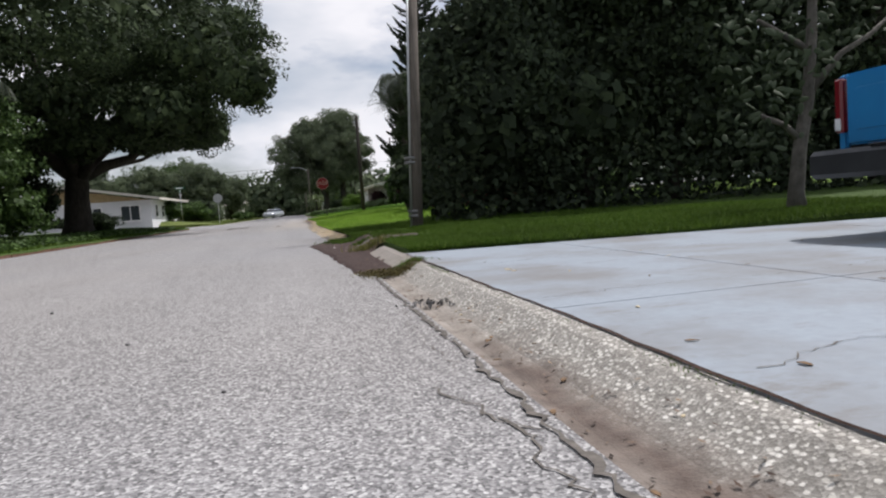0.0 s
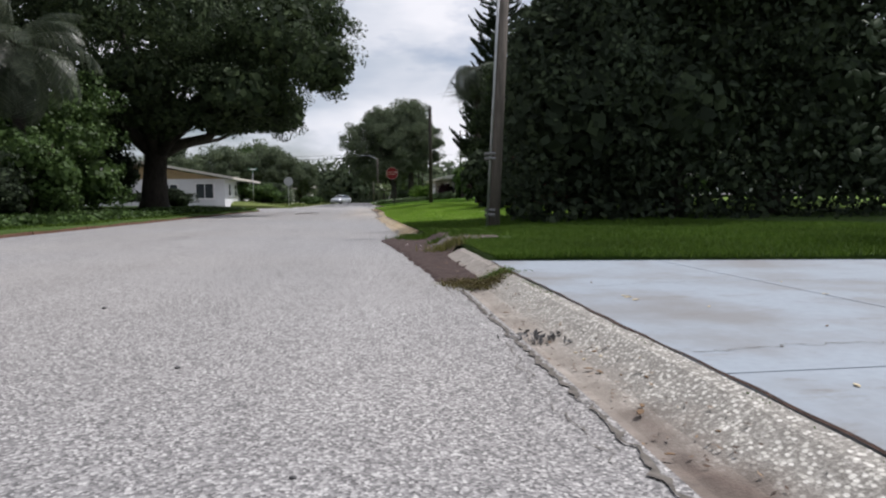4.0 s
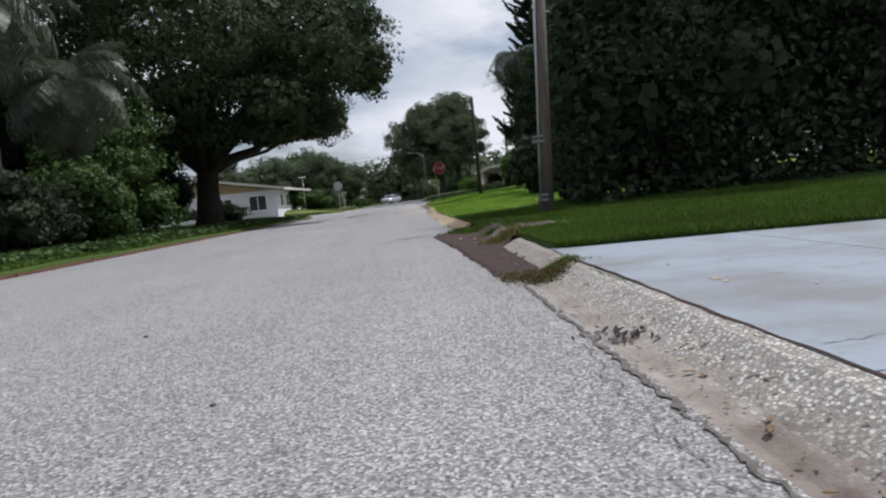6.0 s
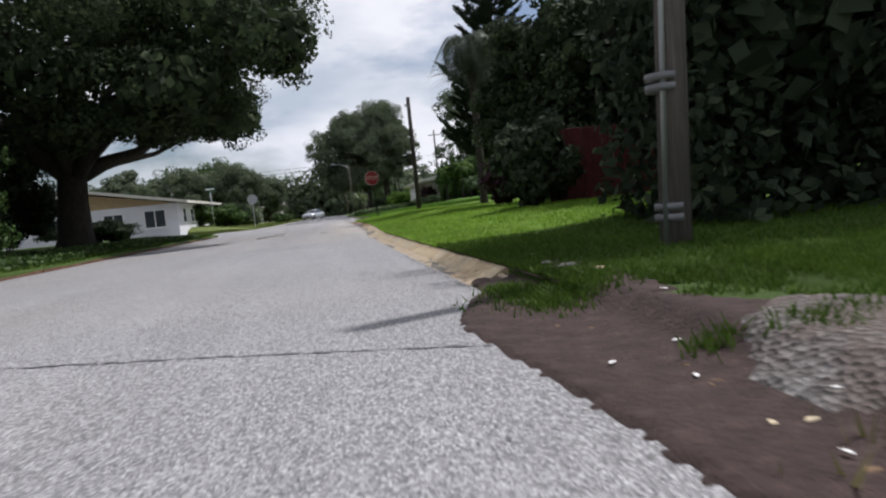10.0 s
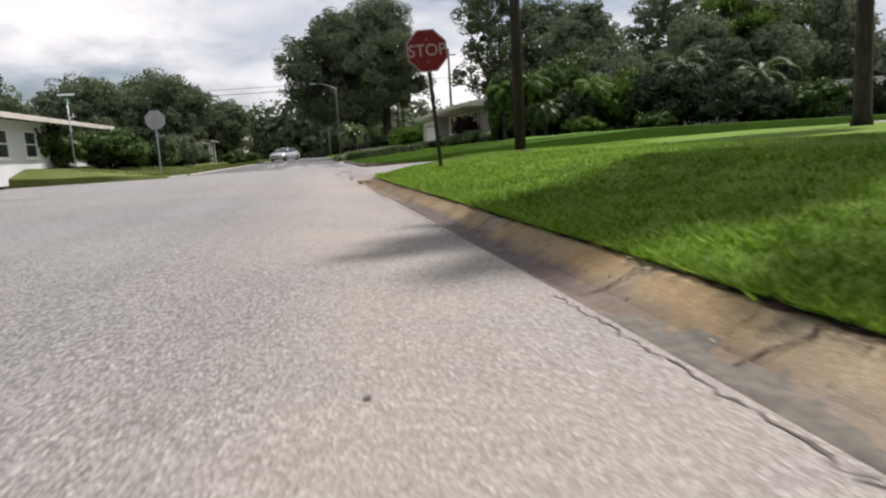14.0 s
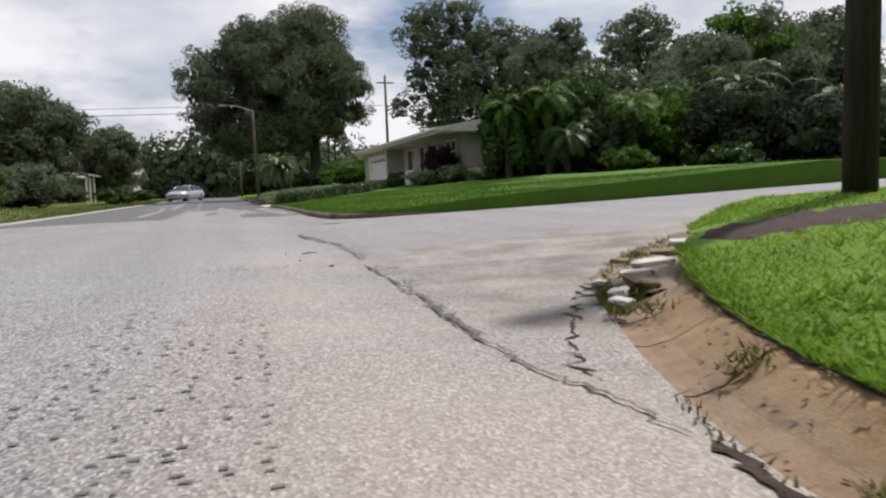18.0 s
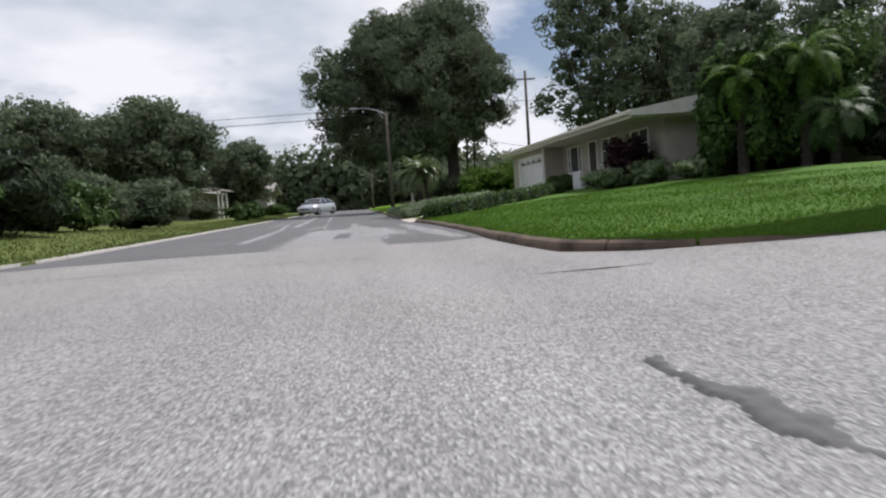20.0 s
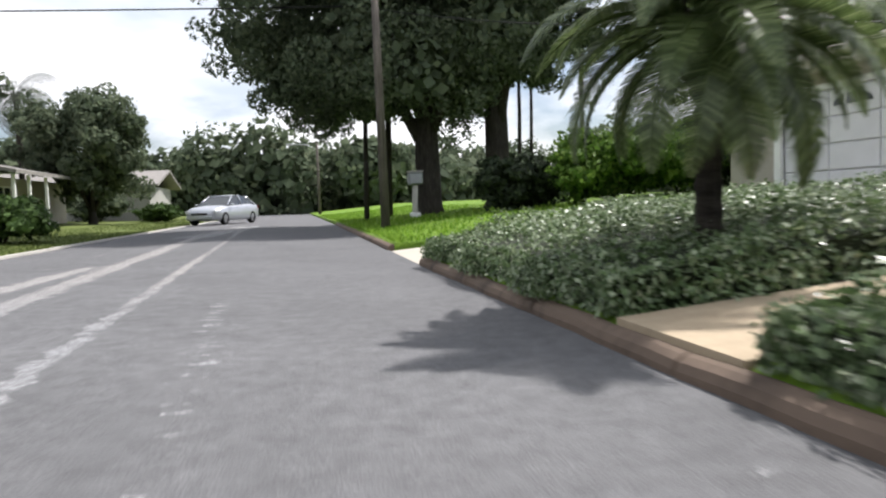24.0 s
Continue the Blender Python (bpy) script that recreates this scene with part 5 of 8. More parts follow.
def palm(name, label, x, y, trunk_h, trunk_r, frond_len, count, seed, leaf="palm_leaf", lean=(0, 0), droop=1.7, leaflets=34, leaflet_len=0.42, base=None, hang=0.35, boots=True, up=62, down=-38, leaf_w=0.016):
    base = (float(land(x, y)) if base is None else base) - 0.05
    t = root(name, x, y, base)
    tagged(t, label, "palm tree")
    rng = random.Random(seed)
    n = 22
    path = [(lean[0] * (i / n) ** 1.4, lean[1] * (i / n) ** 1.4, -0.1 + (trunk_h + 0.1) * i / n) for i in range(n + 1)]
    radii = [trunk_r * (1.25 if i == 0 else 1.0 + (0.07 if i % 2 else -0.04)) * (1 - 0.12 * i / n) for i in range(n + 1)]
    tubes("trunk", [(path, radii)], "palm_bark", t, sides=10, smooth=False)
    top = Vector((lean[0], lean[1], trunk_h))
    if boots:
        runs = []
        for i in range(26):
            a, z = i * 2.4, trunk_h - 0.02 - 0.45 * (i / 26)
            o = Vector((lean[0] * (z / trunk_h) ** 1.4, lean[1] * (z / trunk_h) ** 1.4, z))
            d = Vector((math.cos(a), math.sin(a), 0))
            runs.append(([o + d * trunk_r * 0.7, o + d * (trunk_r + 0.05) + Vector((0, 0, 0.10)), o + d * (trunk_r + 0.10) + Vector((0, 0, 0.22))], [0.035, 0.028, 0.012]))
        tagged(tubes("leaf_stub", runs, "palm_bark", t, sides=4, smooth=False), "stubs of old fronds", kind="stuff")
    kinds = []
    for k in range(3):
        v, f = frond_arrays(frond_len * (0.9 + 0.1 * k), droop * (0.85 + 0.15 * k), leaflets, leaflet_len, rng, leaf_w, hang)
        kinds.append((v, f))
    made = [None] * 3
    for i in range(count):
        k = i % 3
        a = math.degrees(i * 2.399) + rng.uniform(-12, 12)
        u = (i + 0.5) / count
        tilt = up - (up - down) * u ** 0.85 + rng.uniform(-6, 6)
        m = Matrix.Translation(top) @ pose(0, 0, 0, 0, 0, a) @ pose(0, 0, 0, 0, -(tilt - 32), 0) @ pose(0, 0, 0, rng.uniform(-20, 20), 0, 0)
        if made[k] is None:
            made[k] = obj("frond", kinds[k][0], kinds[k][1], leaf, t)
            made[k].matrix_basis = m
        else:
            share("frond", made[k], m, t)
    return t


def grass_stuff(name, label, xy, h, seed, mat="blades", w=0.010, zoff=0.0, zfun=land, lean=0.5):
    """Thin three-sided blades at the points xy."""
    rng = np.random.default_rng(seed)
    n = len(xy)
    z = zfun(xy[:, 0], xy[:, 1]) + zoff
    o = np.column_stack([xy, z - 0.008])
    a = rng.uniform(0, 2 * math.pi, n)
    s = np.column_stack([np.cos(a), np.sin(a), np.zeros(n)])
    hh = h * rng.uniform(0.5, 1.35, n)
    tip = o + np.column_stack([rng.normal(0, lean, n) * hh, rng.normal(0, lean, n) * hh, hh])
    ww = (w * rng.uniform(0.7, 1.4, n))[:, None]
    q = np.stack([o - s * ww, o + s * ww, tip], 1).reshape(-1, 3)
    return tagged(obj(name, q, np.arange(3 * n).reshape(-1, 3), mat), label, "grass", kind="stuff")

# ---- large trees ----
oak_lobes = [(0, 0, 8.5, 5.5, 5.5, 3.8), (4.0, -1.5, 8.0, 4.0, 4.2, 3.0), (6.5, -3.5, 7.2, 2.9, 3.2, 2.2), (8.3, -5.0, 5.9, 1.7, 1.9, 1.3), (4.6, 3.8, 6.5, 3.0, 3.4, 2.3), (5.2, 6.0, 5.2, 1.9, 2.2, 1.2),
             (2.0, -6.0, 8.0, 3.8, 3.6, 3.0), (-4.5, -4.0, 8.5, 4.0, 4.0, 3.3), (-5.0, 3.0, 8.0, 4.0, 4.0, 3.2), (0, 6, 8.2, 4.0, 4.0, 3.0), (3.0, 2.0, 11.2, 4.0, 4.0, 2.4), (-1.5, -2.0, 11.5, 4.2, 4.2, 2.4),
             (5.0, -5.0, 4.7, 2.2, 2.4, 1.3), (1.0, -5.5, 5.2, 2.6, 2.4, 1.3), (-4.0, -6.5, 5.0, 3.0, 2.5, 1.6), (-7.0, -2.0, 5.5, 2.6, 3.0, 1.8), (3.5, 0.5, 4.5, 2.4, 2.6, 1.2), (6.0, 1.0, 10.0, 3.0, 3.4, 2.0), (7.4, -1.0, 8.6, 2.4, 2.6, 1.8),
             (-9.0, -6.0, 7.5, 4.0, 4.0, 4.0), (-6.0, -9.0, 8.5, 4.2, 3.8, 4.0), (-1.0, -8.5, 10.0, 3.6, 3.4, 3.0), (-10.0, 2.0, 7.0, 4.0, 4.0, 4.0), (-5.5, -3.0, 4.0, 2.6, 2.4, 1.6), (-8.5, -7.5, 4.2, 3.0, 2.6, 2.2), (-2.5, 4.5, 4.6, 2.4, 2.4, 1.2),
             (1.5, -3.5, 4.0, 2.0, 1.8, 1.0), (-1.8, -3.4, 3.9, 2.2, 2.0, 1.2), (-4.2, -5.5, 3.4, 2.2, 2.0, 1.6), (3.6, -3.6, 4.2, 1.8, 1.8, 0.9), (5.6, -2.0, 4.6, 1.8, 1.8, 0.9), (-2.6, 1.0, 4.0, 2.0, 2.0, 1.1), (5.4, 2.4, 4.8, 1.7, 1.9, 1.0), (-6.5, -10.0, 6.0, 2.6, 2.2, 2.0), (-3.5, -9.5, 5.8, 2.4, 2.2, 1.6)]
oak = root("oak_tree", -8.9, 32.5, 0.2)
tagged(oak, "huge spreading dark oak leaning over the street", "tree")
orun = [([(0, 0, -0.2), (0.05, 0, 0.5), (0.1, 0.0, 1.8), (0.3, -0.2, 3.2)], [0.85, 0.62, 0.52, 0.5])]
for (tx, ty, tz, mx, my, mz, r) in ((5.5, 3.5, 6.5, 2.2, 1.6, 3.6, 0.26), (6.5, -3.2, 7.0, 2.6, -1.6, 4.6, 0.28), (-4.5, -3.5, 8.0, -1.8, -1.4, 4.8, 0.28), (-4.5, 3.0, 8.0, -1.6, 1.2, 5.0, 0.26),
                                    (0.5, -6.0, 8.0, 0.4, -2.4, 5.0, 0.24), (1.0, 5.5, 8.0, 0.5, 2.4, 5.0, 0.24), (1.5, 0.5, 11.0, 0.8, 0.1, 6.5, 0.34), (8.0, -4.6, 6.6, 5.4, -3.0, 5.9, 0.12), (4.5, 5.2, 4.9, 2.5, 2.8, 3.6, 0.12)):
    orun.append(([(0.25, -0.15, 2.6), (mx * 0.5, my * 0.5, (2.8 + mz) / 2), (mx, my, mz), (tx, ty, tz)], [r * 1.3, r * 1.1, r * 0.8, r * 0.15]))
tubes("trunk", orun, "oak_bark", oak, sides=9)
crown_part("crown", 21, oak_lobes, 170000, 0.15, "oak_leaf", oak, 0.6, 0.5)
core_part("inner_crown", oak_lobes, "oak_leaf", oak, 0.66, 21, 700, 0.36)

# tall dark trees that stand as a wall behind the grass on the right
wall_lobes = []
rw = random.Random(8)
for i in range(70):
    x = rw.uniform(0.0, 17.0)
    top = min(9.5, 4.0 + 0.85 * x)
    lr = rw.uniform(1.0, 1.9)
    wall_lobes.append((max(x, lr - 0.9), rw.uniform(0.9, 3.2), 0.8 + (top - 1.6) * rw.random() ** 0.9, lr, rw.uniform(0.8, 1.3), rw.uniform(0.9, 1.7)))
hedge = root("tree_row", 4.1, 10.4, 0.12)
tagged(hedge, "dense row of tall dark evergreen trees behind the lawn", "tree row")
tubes("trunk", [([(x, 2.2, -0.2), (x + 0.2, 2.1, 3), (x - 0.1, 2.3, 8)], [0.22, 0.16, 0.05]) for x in (3.4, 5.6, 8.6, 11.2, 13.9)], "oak_bark", hedge)
crown_part("foliage", 31, wall_lobes, 80000, 0.13, "dark_leaf", hedge, 0.55, 0.5)
core_part("inner_mass", wall_lobes, "dark_leaf", hedge, 0.62, 31, 500, 0.3)
rq = np.random.default_rng(33)
fx = rq.uniform(-0.1, 17.5, 60000)
fz = rq.uniform(0.0, 1.0, 60000) * np.minimum(9.8, 4.1 + 0.85 * fx)
fq = leaf_quads(rq, np.column_stack([fx, rq.uniform(0.7, 3.4, 60000), fz]), rq.normal(0, 1, (60000, 3)), 0.17, 0.6)
obj("inner_foliage", fq.reshape(-1, 3), np.arange(len(fq) * 4).reshape(-1, 4), "dark_leaf", hedge)

# second group behind the utility pole, thinner, with pale specks of sky between
for k, (x, y, h, rx, seed, leaf) in enumerate(((8.8, 18.5, 6.8, 2.5, 41, "dark_leaf"), (10.8, 22.5, 7.4, 2.8, 42, "dark_leaf"), (8.4, 24.8, 6.6, 2.1, 43, "oak_leaf"), (11.4, 28.2, 7.4, 2.5, 44, "dark_leaf"), (12.8, 18.0, 10.0, 3.2, 45, "dark_leaf"))):
    broadleaf("tree", "dark slender glossy-leaved tree in the grove by the lawn", x, y, h, rx, rx, seed, leaf, 17000, 0.17, 0.14, low=0.08, nl=18, solid=0.5)
for k, (x, y, rx, h, seed, leaf) in enumerate(((4.9, 19.4, 0.9, 1.9, 51, "dark_leaf"), (9.8, 20.6, 1.5, 2.6, 52, "dark_leaf"), (6.1, 26.4, 0.8, 1.5, 57, "purple_leaf"), (7.4, 25.6, 1.6, 2.8, 53, "dark_leaf"), (10.2, 29.6, 1.5, 2.4, 54, "purple_leaf"), (12.0, 28.5, 1.9, 3.4, 55, "dark_leaf"), (6.6, 22.2, 1.4, 1.9, 56, "oak_leaf"))):
    shrub("bush", "dark shrub under the grove", x, y, rx, rx, h, seed, leaf, 3600, 0.17)
broadleaf("tree", "dark full-leaved tree at the end of the grove", 7.1, 26.9, 5.6, 1.6, 1.6, 46, "oak_leaf", 20000, 0.14, 0.16, low=0.1, solid=0.4, lobes=tower_lobes(46, 5.6, 1.6, 26, 0.12, 0.8))
palm("queen_palm", "tall palm with a bare dark trunk on the lawn", 6.75, 33.1, 6.7, 0.165, 1.75, 20, 62, "grey_palm", droop=2.8, leaflets=40, leaflet_len=0.75, hang=1.9, down=-70)


def plume_branch(seed, L):
    """A bough of an old tiered pine along +x: a stem that sags and turns up, set with rounded needle plumes."""
    rng = np.random.default_rng(seed)
    path = [Vector((L * u, 0.04 * L * math.sin(5 * u + seed), L * (-0.10 * u + 0.34 * u ** 3))) for u in np.linspace(0, 1, 8)]
    vs, fs = tube_arrays(path, [0.055 * (1 - 0.8 * i / 7) for i in range(8)], 5)
    vs, fs = list(vs), list(fs)
    cen, nor = [], []
    for i in range(13):
        u = 0.26 + 0.74 * i / 12
        k = min(6, int(u * 7))
        o = np.array(path[k].lerp(path[k + 1], u * 7 - k))
        for side in ((-1, 1) if i < 12 else (0,)):
            d = np.array((0.75, side * rng.uniform(0.5, 0.95), rng.uniform(0.15, 0.55)))
            d /= np.linalg.norm(d)
            ln = L * rng.uniform(0.13, 0.22) * (1.15 - 0.5 * abs(u - 0.65))
            w = rng.random(44) ** 0.8
            q = rng.normal(0, 1, (44, 3))
            q -= d * (q @ d)[:, None]
            q /= np.linalg.norm(q, axis=1, keepdims=True) + 1e-9
            cen.append(o + d * (w * ln)[:, None] + q * (0.075 * np.sqrt(np.clip(1.1 - w, 0.1, 1)))[:, None] + np.array((0, 0, 0.10)) * (w ** 2)[:, None] * ln)
            nor.append(q)
    quads = leaf_quads(rng, np.concatenate(cen), np.concatenate(nor), 0.18, 0.42, 0.5).reshape(-1, 3)
    b = len(vs)
    vs += [tuple(v) for v in quads]
    fs += [(b + 4 * i, b + 4 * i + 1, b + 4 * i + 2, b + 4 * i + 3) for i in range(len(quads) // 4)]
    return vs, fs


def norfolk_pine(x, y, h, seed):
    base = float(land(x, y)) - 0.05
    t = root("norfolk_pine", x, y, base)
    tagged(t, "tall dark tiered pine with upturned plumed branches on the lawn", "tree")
    tubes("trunk", [([(0, 0, -0.1), (0, 0, 0.25), (0.05, 0, 3), (0, 0, h * 0.6), (0, 0, h)], [0.40, 0.30, 0.26, 0.15, 0.03])], "oak_bark", t, sides=12)
    rng = random.Random(seed)
    kinds = [plume_branch(seed + k, 3.0) for k in range(3)]
    made = [None] * 3
    tiers = int((h - 2.0) / 0.42)
    for k in range(tiers):
        z = 1.9 + k * 0.42
        size = 0.86 * (1 - 0.60 * (k / tiers) ** 1.25) * rng.uniform(0.82, 1.08)
        if k == 0:
            size *= 0.8
        for i in range(9):
            s = size * rng.uniform(0.75, 1.1)
            m = Matrix.Translation((0, 0, z + rng.uniform(-0.2, 0.2))) @ pose(0, 0, 0, 0, rng.uniform(-22, 4), 40.0 * i + 27 * k + rng.uniform(-12, 12)) @ Matrix.Diagonal((s, s, s, 1))
            j = rng.randrange(3)
            if made[j] is None:
                made[j] = obj("branch", kinds[j][0], kinds[j][1], "pine_leaf", t)
                made[j].matrix_basis = m
            else:
                share("branch", made[j], m, t)
    return t


norfolk_pine(8.75, 37.2, 12.2, 71)
broadleaf("tree", "slender dark-trunked tree on the lawn", 11.9, 42.8, 9.0, 1.7, 1.7, 72, "oak_leaf", 6000, 0.22, 0.16, low=0.5, nl=12)

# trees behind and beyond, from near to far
broadleaf("tree", "great dark rounded tree over the far verge", 5.1, 97.0, 13.2, 6.2, 5.5, 81, "hazy_far_leaf", 100000, 0.155, 0.42, low=0.26, solid=0.55, lobes=[(a - 1.0, b, c, d, e, f) for a, b, c, d, e, f in tower_lobes(81, 13.4, 6.0, 52, 0.30, 1.8)] + [(-4.6, 0, 4.6, 1.7, 1.7, 1.3), (-5.6, 0.5, 6.0, 1.8, 1.8, 1.4), (-3.4, 1.0, 3.9, 1.6, 1.6, 1.1), (-6.0, 1.0, 8.0, 1.6, 1.6, 1.4), (-1.8, -0.5, 3.7, 1.4, 1.4, 0.9), (1.6, 0.5, 4.2, 1.5, 1.5, 1.0)])
broadleaf("tree", "great dark tree beside its twin on the far verge", 7.6, 97.0, 14.2, 3.6, 3.6, 82, "hazy_far_leaf", 66000, 0.155, 0.42, low=0.3, solid=0.5, lobes=tower_lobes(82, 14.2, 4.0, 40, 0.36, 1.6) + [(3.4, 0, 8.0, 1.5, 1.5, 1.3), (3.6, 0.5, 6.4, 1.4, 1.4, 1.2), (3.2, 1.0, 10.0, 1.5, 1.5, 1.2)])
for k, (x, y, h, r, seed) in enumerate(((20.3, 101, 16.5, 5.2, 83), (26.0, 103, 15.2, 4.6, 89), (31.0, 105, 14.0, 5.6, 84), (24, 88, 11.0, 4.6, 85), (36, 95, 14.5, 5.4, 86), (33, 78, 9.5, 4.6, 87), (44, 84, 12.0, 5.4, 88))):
    broadleaf("tree", "tall open oak with ragged crown behind the houses", x, y, h, r, r, seed, "hazy_far_leaf", 24000, 0.27, 0.30, low=0.22, solid=0.2, lobes=tower_lobes(seed, h, r, 38, 0.28, 1.5))
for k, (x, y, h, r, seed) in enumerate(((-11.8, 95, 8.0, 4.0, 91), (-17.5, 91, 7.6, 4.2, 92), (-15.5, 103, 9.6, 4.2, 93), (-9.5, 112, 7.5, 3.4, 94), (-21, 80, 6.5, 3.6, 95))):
    broadleaf("tree", "mid-green rounded tree across the street", x, y, h, r, r, seed, "hazy_far_leaf" if k != 2 else "mid_leaf", 15000, 0.25, 0.2, low=0.12, nl=18)
palm("queen_palm", "tall palm across the street with drooping fronds", -14.0, 116.0, 7.2, 0.16, 3.0, 18, 96, "grey_palm", droop=2.2, leaflets=26, leaflet_len=0.7, hang=1.2)

for k, (x, y, h, r, leaf) in enumerate(((31.0, 77.0, 10.0, 3.4, "lime_leaf"), (37.0, 80.0, 9.0, 3.2, "mid_leaf"), (27.0, 74.5, 7.5, 2.8, "hazy_far_leaf"))):
    broadleaf("tree", "sunlit yellow-green tree behind the long house" if leaf == "lime_leaf" else "leafy tree behind the long house", x, y, h, r, r, 340 + k, leaf, 14000, 0.22, 0.2, low=0.2, solid=0.3, lobes=tower_lobes(340 + k, h, r, 22, 0.3, 1.2))

wood = []
rf = random.Random(12)
for i in range(26):
    x = -75 + i * 5.6
    wood.append((x + 2.8, 158 + rf.uniform(-4, 10), 2.0, 6.5, 4.5, 5.0))
    wood.append((x, 150 + rf.uniform(-8, 22), rf.uniform(3.2, 5.0), rf.uniform(4.5, 7), rf.uniform(3, 5), rf.uniform(4.0, 7.0)))
for i in range(14):
    wood.append((48 + rf.uniform(0, 20), 40 + i * 7, rf.uniform(3, 5), rf.uniform(4, 6), rf.uniform(4, 6), rf.uniform(4, 8)))
for i in range(16):
    wood.append((-34 - rf.uniform(0, 18), -5 + i * 8, rf.uniform(3, 4), rf.uniform(4, 6), rf.uniform(4, 6), rf.uniform(3.5, 5.5)))
tagged(core_part("woodland_inside", wood, "hazy_far_leaf", None, 0.80, 14, 700, 1.3), "dark inside of the distant trees", "trees", kind="stuff")
tagged(crown_part("woodland", 13, wood, 70000, 0.58, "hazy_far_leaf", None, 0.7, 0.35), "line of distant trees that closes the view", "trees", kind="stuff")


for k, (x, y, h, r) in enumerate(((3.1, 98.5, 7.0, 0.10), (4.0, 99.0, 7.5, 0.13), (8.7, 98.0, 6.5, 0.09), (9.3, 98.4, 6.5, 0.08))):
    t = root("sapling", x, y, float(land(x, y)))
    tagged(t, "thin dark trunk of a young tree under the great trees", "tree")
    tubes("trunk", [([(0, 0, -0.2), (0.1, 0, h * 0.5), (0.05 * k, 0, h)], [r, r * 0.8, r * 0.4])], "oak_bark", t)
    crown_part("crown", 330 + k, blob_lobes(330 + k, 0, 0, h * 0.85, 1.2, 1.2, 1.2, 6), 2200, 0.2, "hazy_far_leaf", t)
mail = root("mailbox", 4.4, 95.8, float(land(4.4, 95.8)))
tagged(mail, "pale post with a grey-green box beside the tree trunk", "mailbox")
tubes("post", [([(0, 0, -0.2), (0, 0, 0.5), (0.03, 0, 1.05)], [0.11, 0.09, 0.09])], "pale_concrete", mail)
box("box", -0.2, -0.22, 1.05, 0.26, 0.22, 1.45, "sign_back", mail, 0.05)
box("lid", -0.22, -0.24, 1.45, 0.28, 0.24, 1.5, "pale_concrete", mail, 0.02)
box("base", -0.16, -0.16, -0.1, 0.16, 0.16, 0.16, "white_paint", mail, 0.03)


# ---- left-hand side by the start ----
palm("cabbage_palm", "cabbage palm with a skirt of grey-green fronds", -8.9, 16.0, 6.3, 0.20, 2.5, 34, 101, "grey_palm", droop=1.5, leaflets=40, leaflet_len=0.75, hang=0.75, down=-60, leaf_w=0.013)
palm("cabbage_palm", "shorter cabbage palm with drooping fronds", -8.3, 18.8, 4.7, 0.20, 2.3, 34, 102, "grey_palm", droop=1.5, leaflets=40, leaflet_len=0.75, hang=0.75, down=-60, leaf_w=0.013)
shrub("flowering_bush", "tall loose green bush with pale blossom", -9.2, 22.5, 2.7, 2.4, 4.4, 103, "mid_leaf", 13000, 0.16, flowers=160)
shrub("bush", "dark round shrub at the edge of the street", -8.2, 16.4, 1.3, 1.2, 1.3, 104, "dark_leaf", 3600, 0.12)
shrub("bush", "loose green shrub before the palms", -7.9, 17.9, 1.5, 1.3, 2.5, 115, "mid_leaf", 6000, 0.13)
shrub("bush", "dark shrub before the tall palm", -8.3, 14.6, 1.5, 1.3, 2.0, 116, "dark_leaf", 5000, 0.13)
shrub("bush", "dark shrub beneath the palms", -9.8, 19.2, 1.6, 1.4, 1.6, 105, "dark_leaf", 3600, 0.13)
shrub("bush", "dark red-leaved shrub at the edge of the street", -9.2, 11.0, 1.2, 1.2, 2.6, 106, "purple_leaf", 3600, 0.14)
shrub("bush", "broad dark shrub under the oak", -11.5, 26.5, 2.4, 2.0, 2.4, 107, "dark_leaf", 6000, 0.16)
shrub("bush", "broad dark shrub by the oak trunk", -12.4, 31.5, 2.4, 2.0, 2.2, 108, "dark_leaf", 6000, 0.16)
shrub("bush", "tall dark shrub under the oak", -13.6, 38.0, 2.8, 2.4, 3.6, 113, "dark_leaf", 8000, 0.17)
shrub("bush", "tall dark shrub behind the oak", -17.0, 41.0, 2.8, 2.4, 3.8, 114, "dark_leaf", 8000, 0.17)
shrub("bush", "low dark hedge plant before the white house", -11.0, 41.0, 2.2, 1.4, 1.1, 109, "dark_leaf", 4500, 0.14)
broadleaf("tree", "dense dark tree behind the palms", -15.5, 21, 9.5, 4.5, 4.5, 110, "dark_leaf", 20000, 0.22, 0.2, low=0.06, nl=16)
broadleaf("tree", "dense dark tree behind the bushes", -17.0, 32, 9.5, 4.5, 4.5, 111, "dark_leaf", 20000, 0.22, 0.2, low=0.06, nl=16)
broadleaf("tree", "dark tree at the edge of the street", -13.5, 9, 8.5, 4.0, 4.0, 112, "dark_leaf", 16000, 0.22, 0.2, low=0.06, nl=16)

# low ground cover under the oak along the street
rng = np.random.default_rng(14)
gc = np.column_stack([rng.uniform(-8.6, -5.9, 16000), rng.uniform(12, 40, 16000)])
gq = leaf_quads(rng, np.column_stack([gc, land(gc[:, 0], gc[:, 1]) + rng.uniform(0, 0.16, len(gc))]), np.tile([0, 0, 1.0], (len(gc), 1)), 0.13, 0.7)
tagged(obj("ground_cover", gq.reshape(-1, 3), np.arange(len(gq) * 4).reshape(-1, 4), "mid_leaf"), "low leafy ground cover under the oak", "ground cover", kind="stuff")


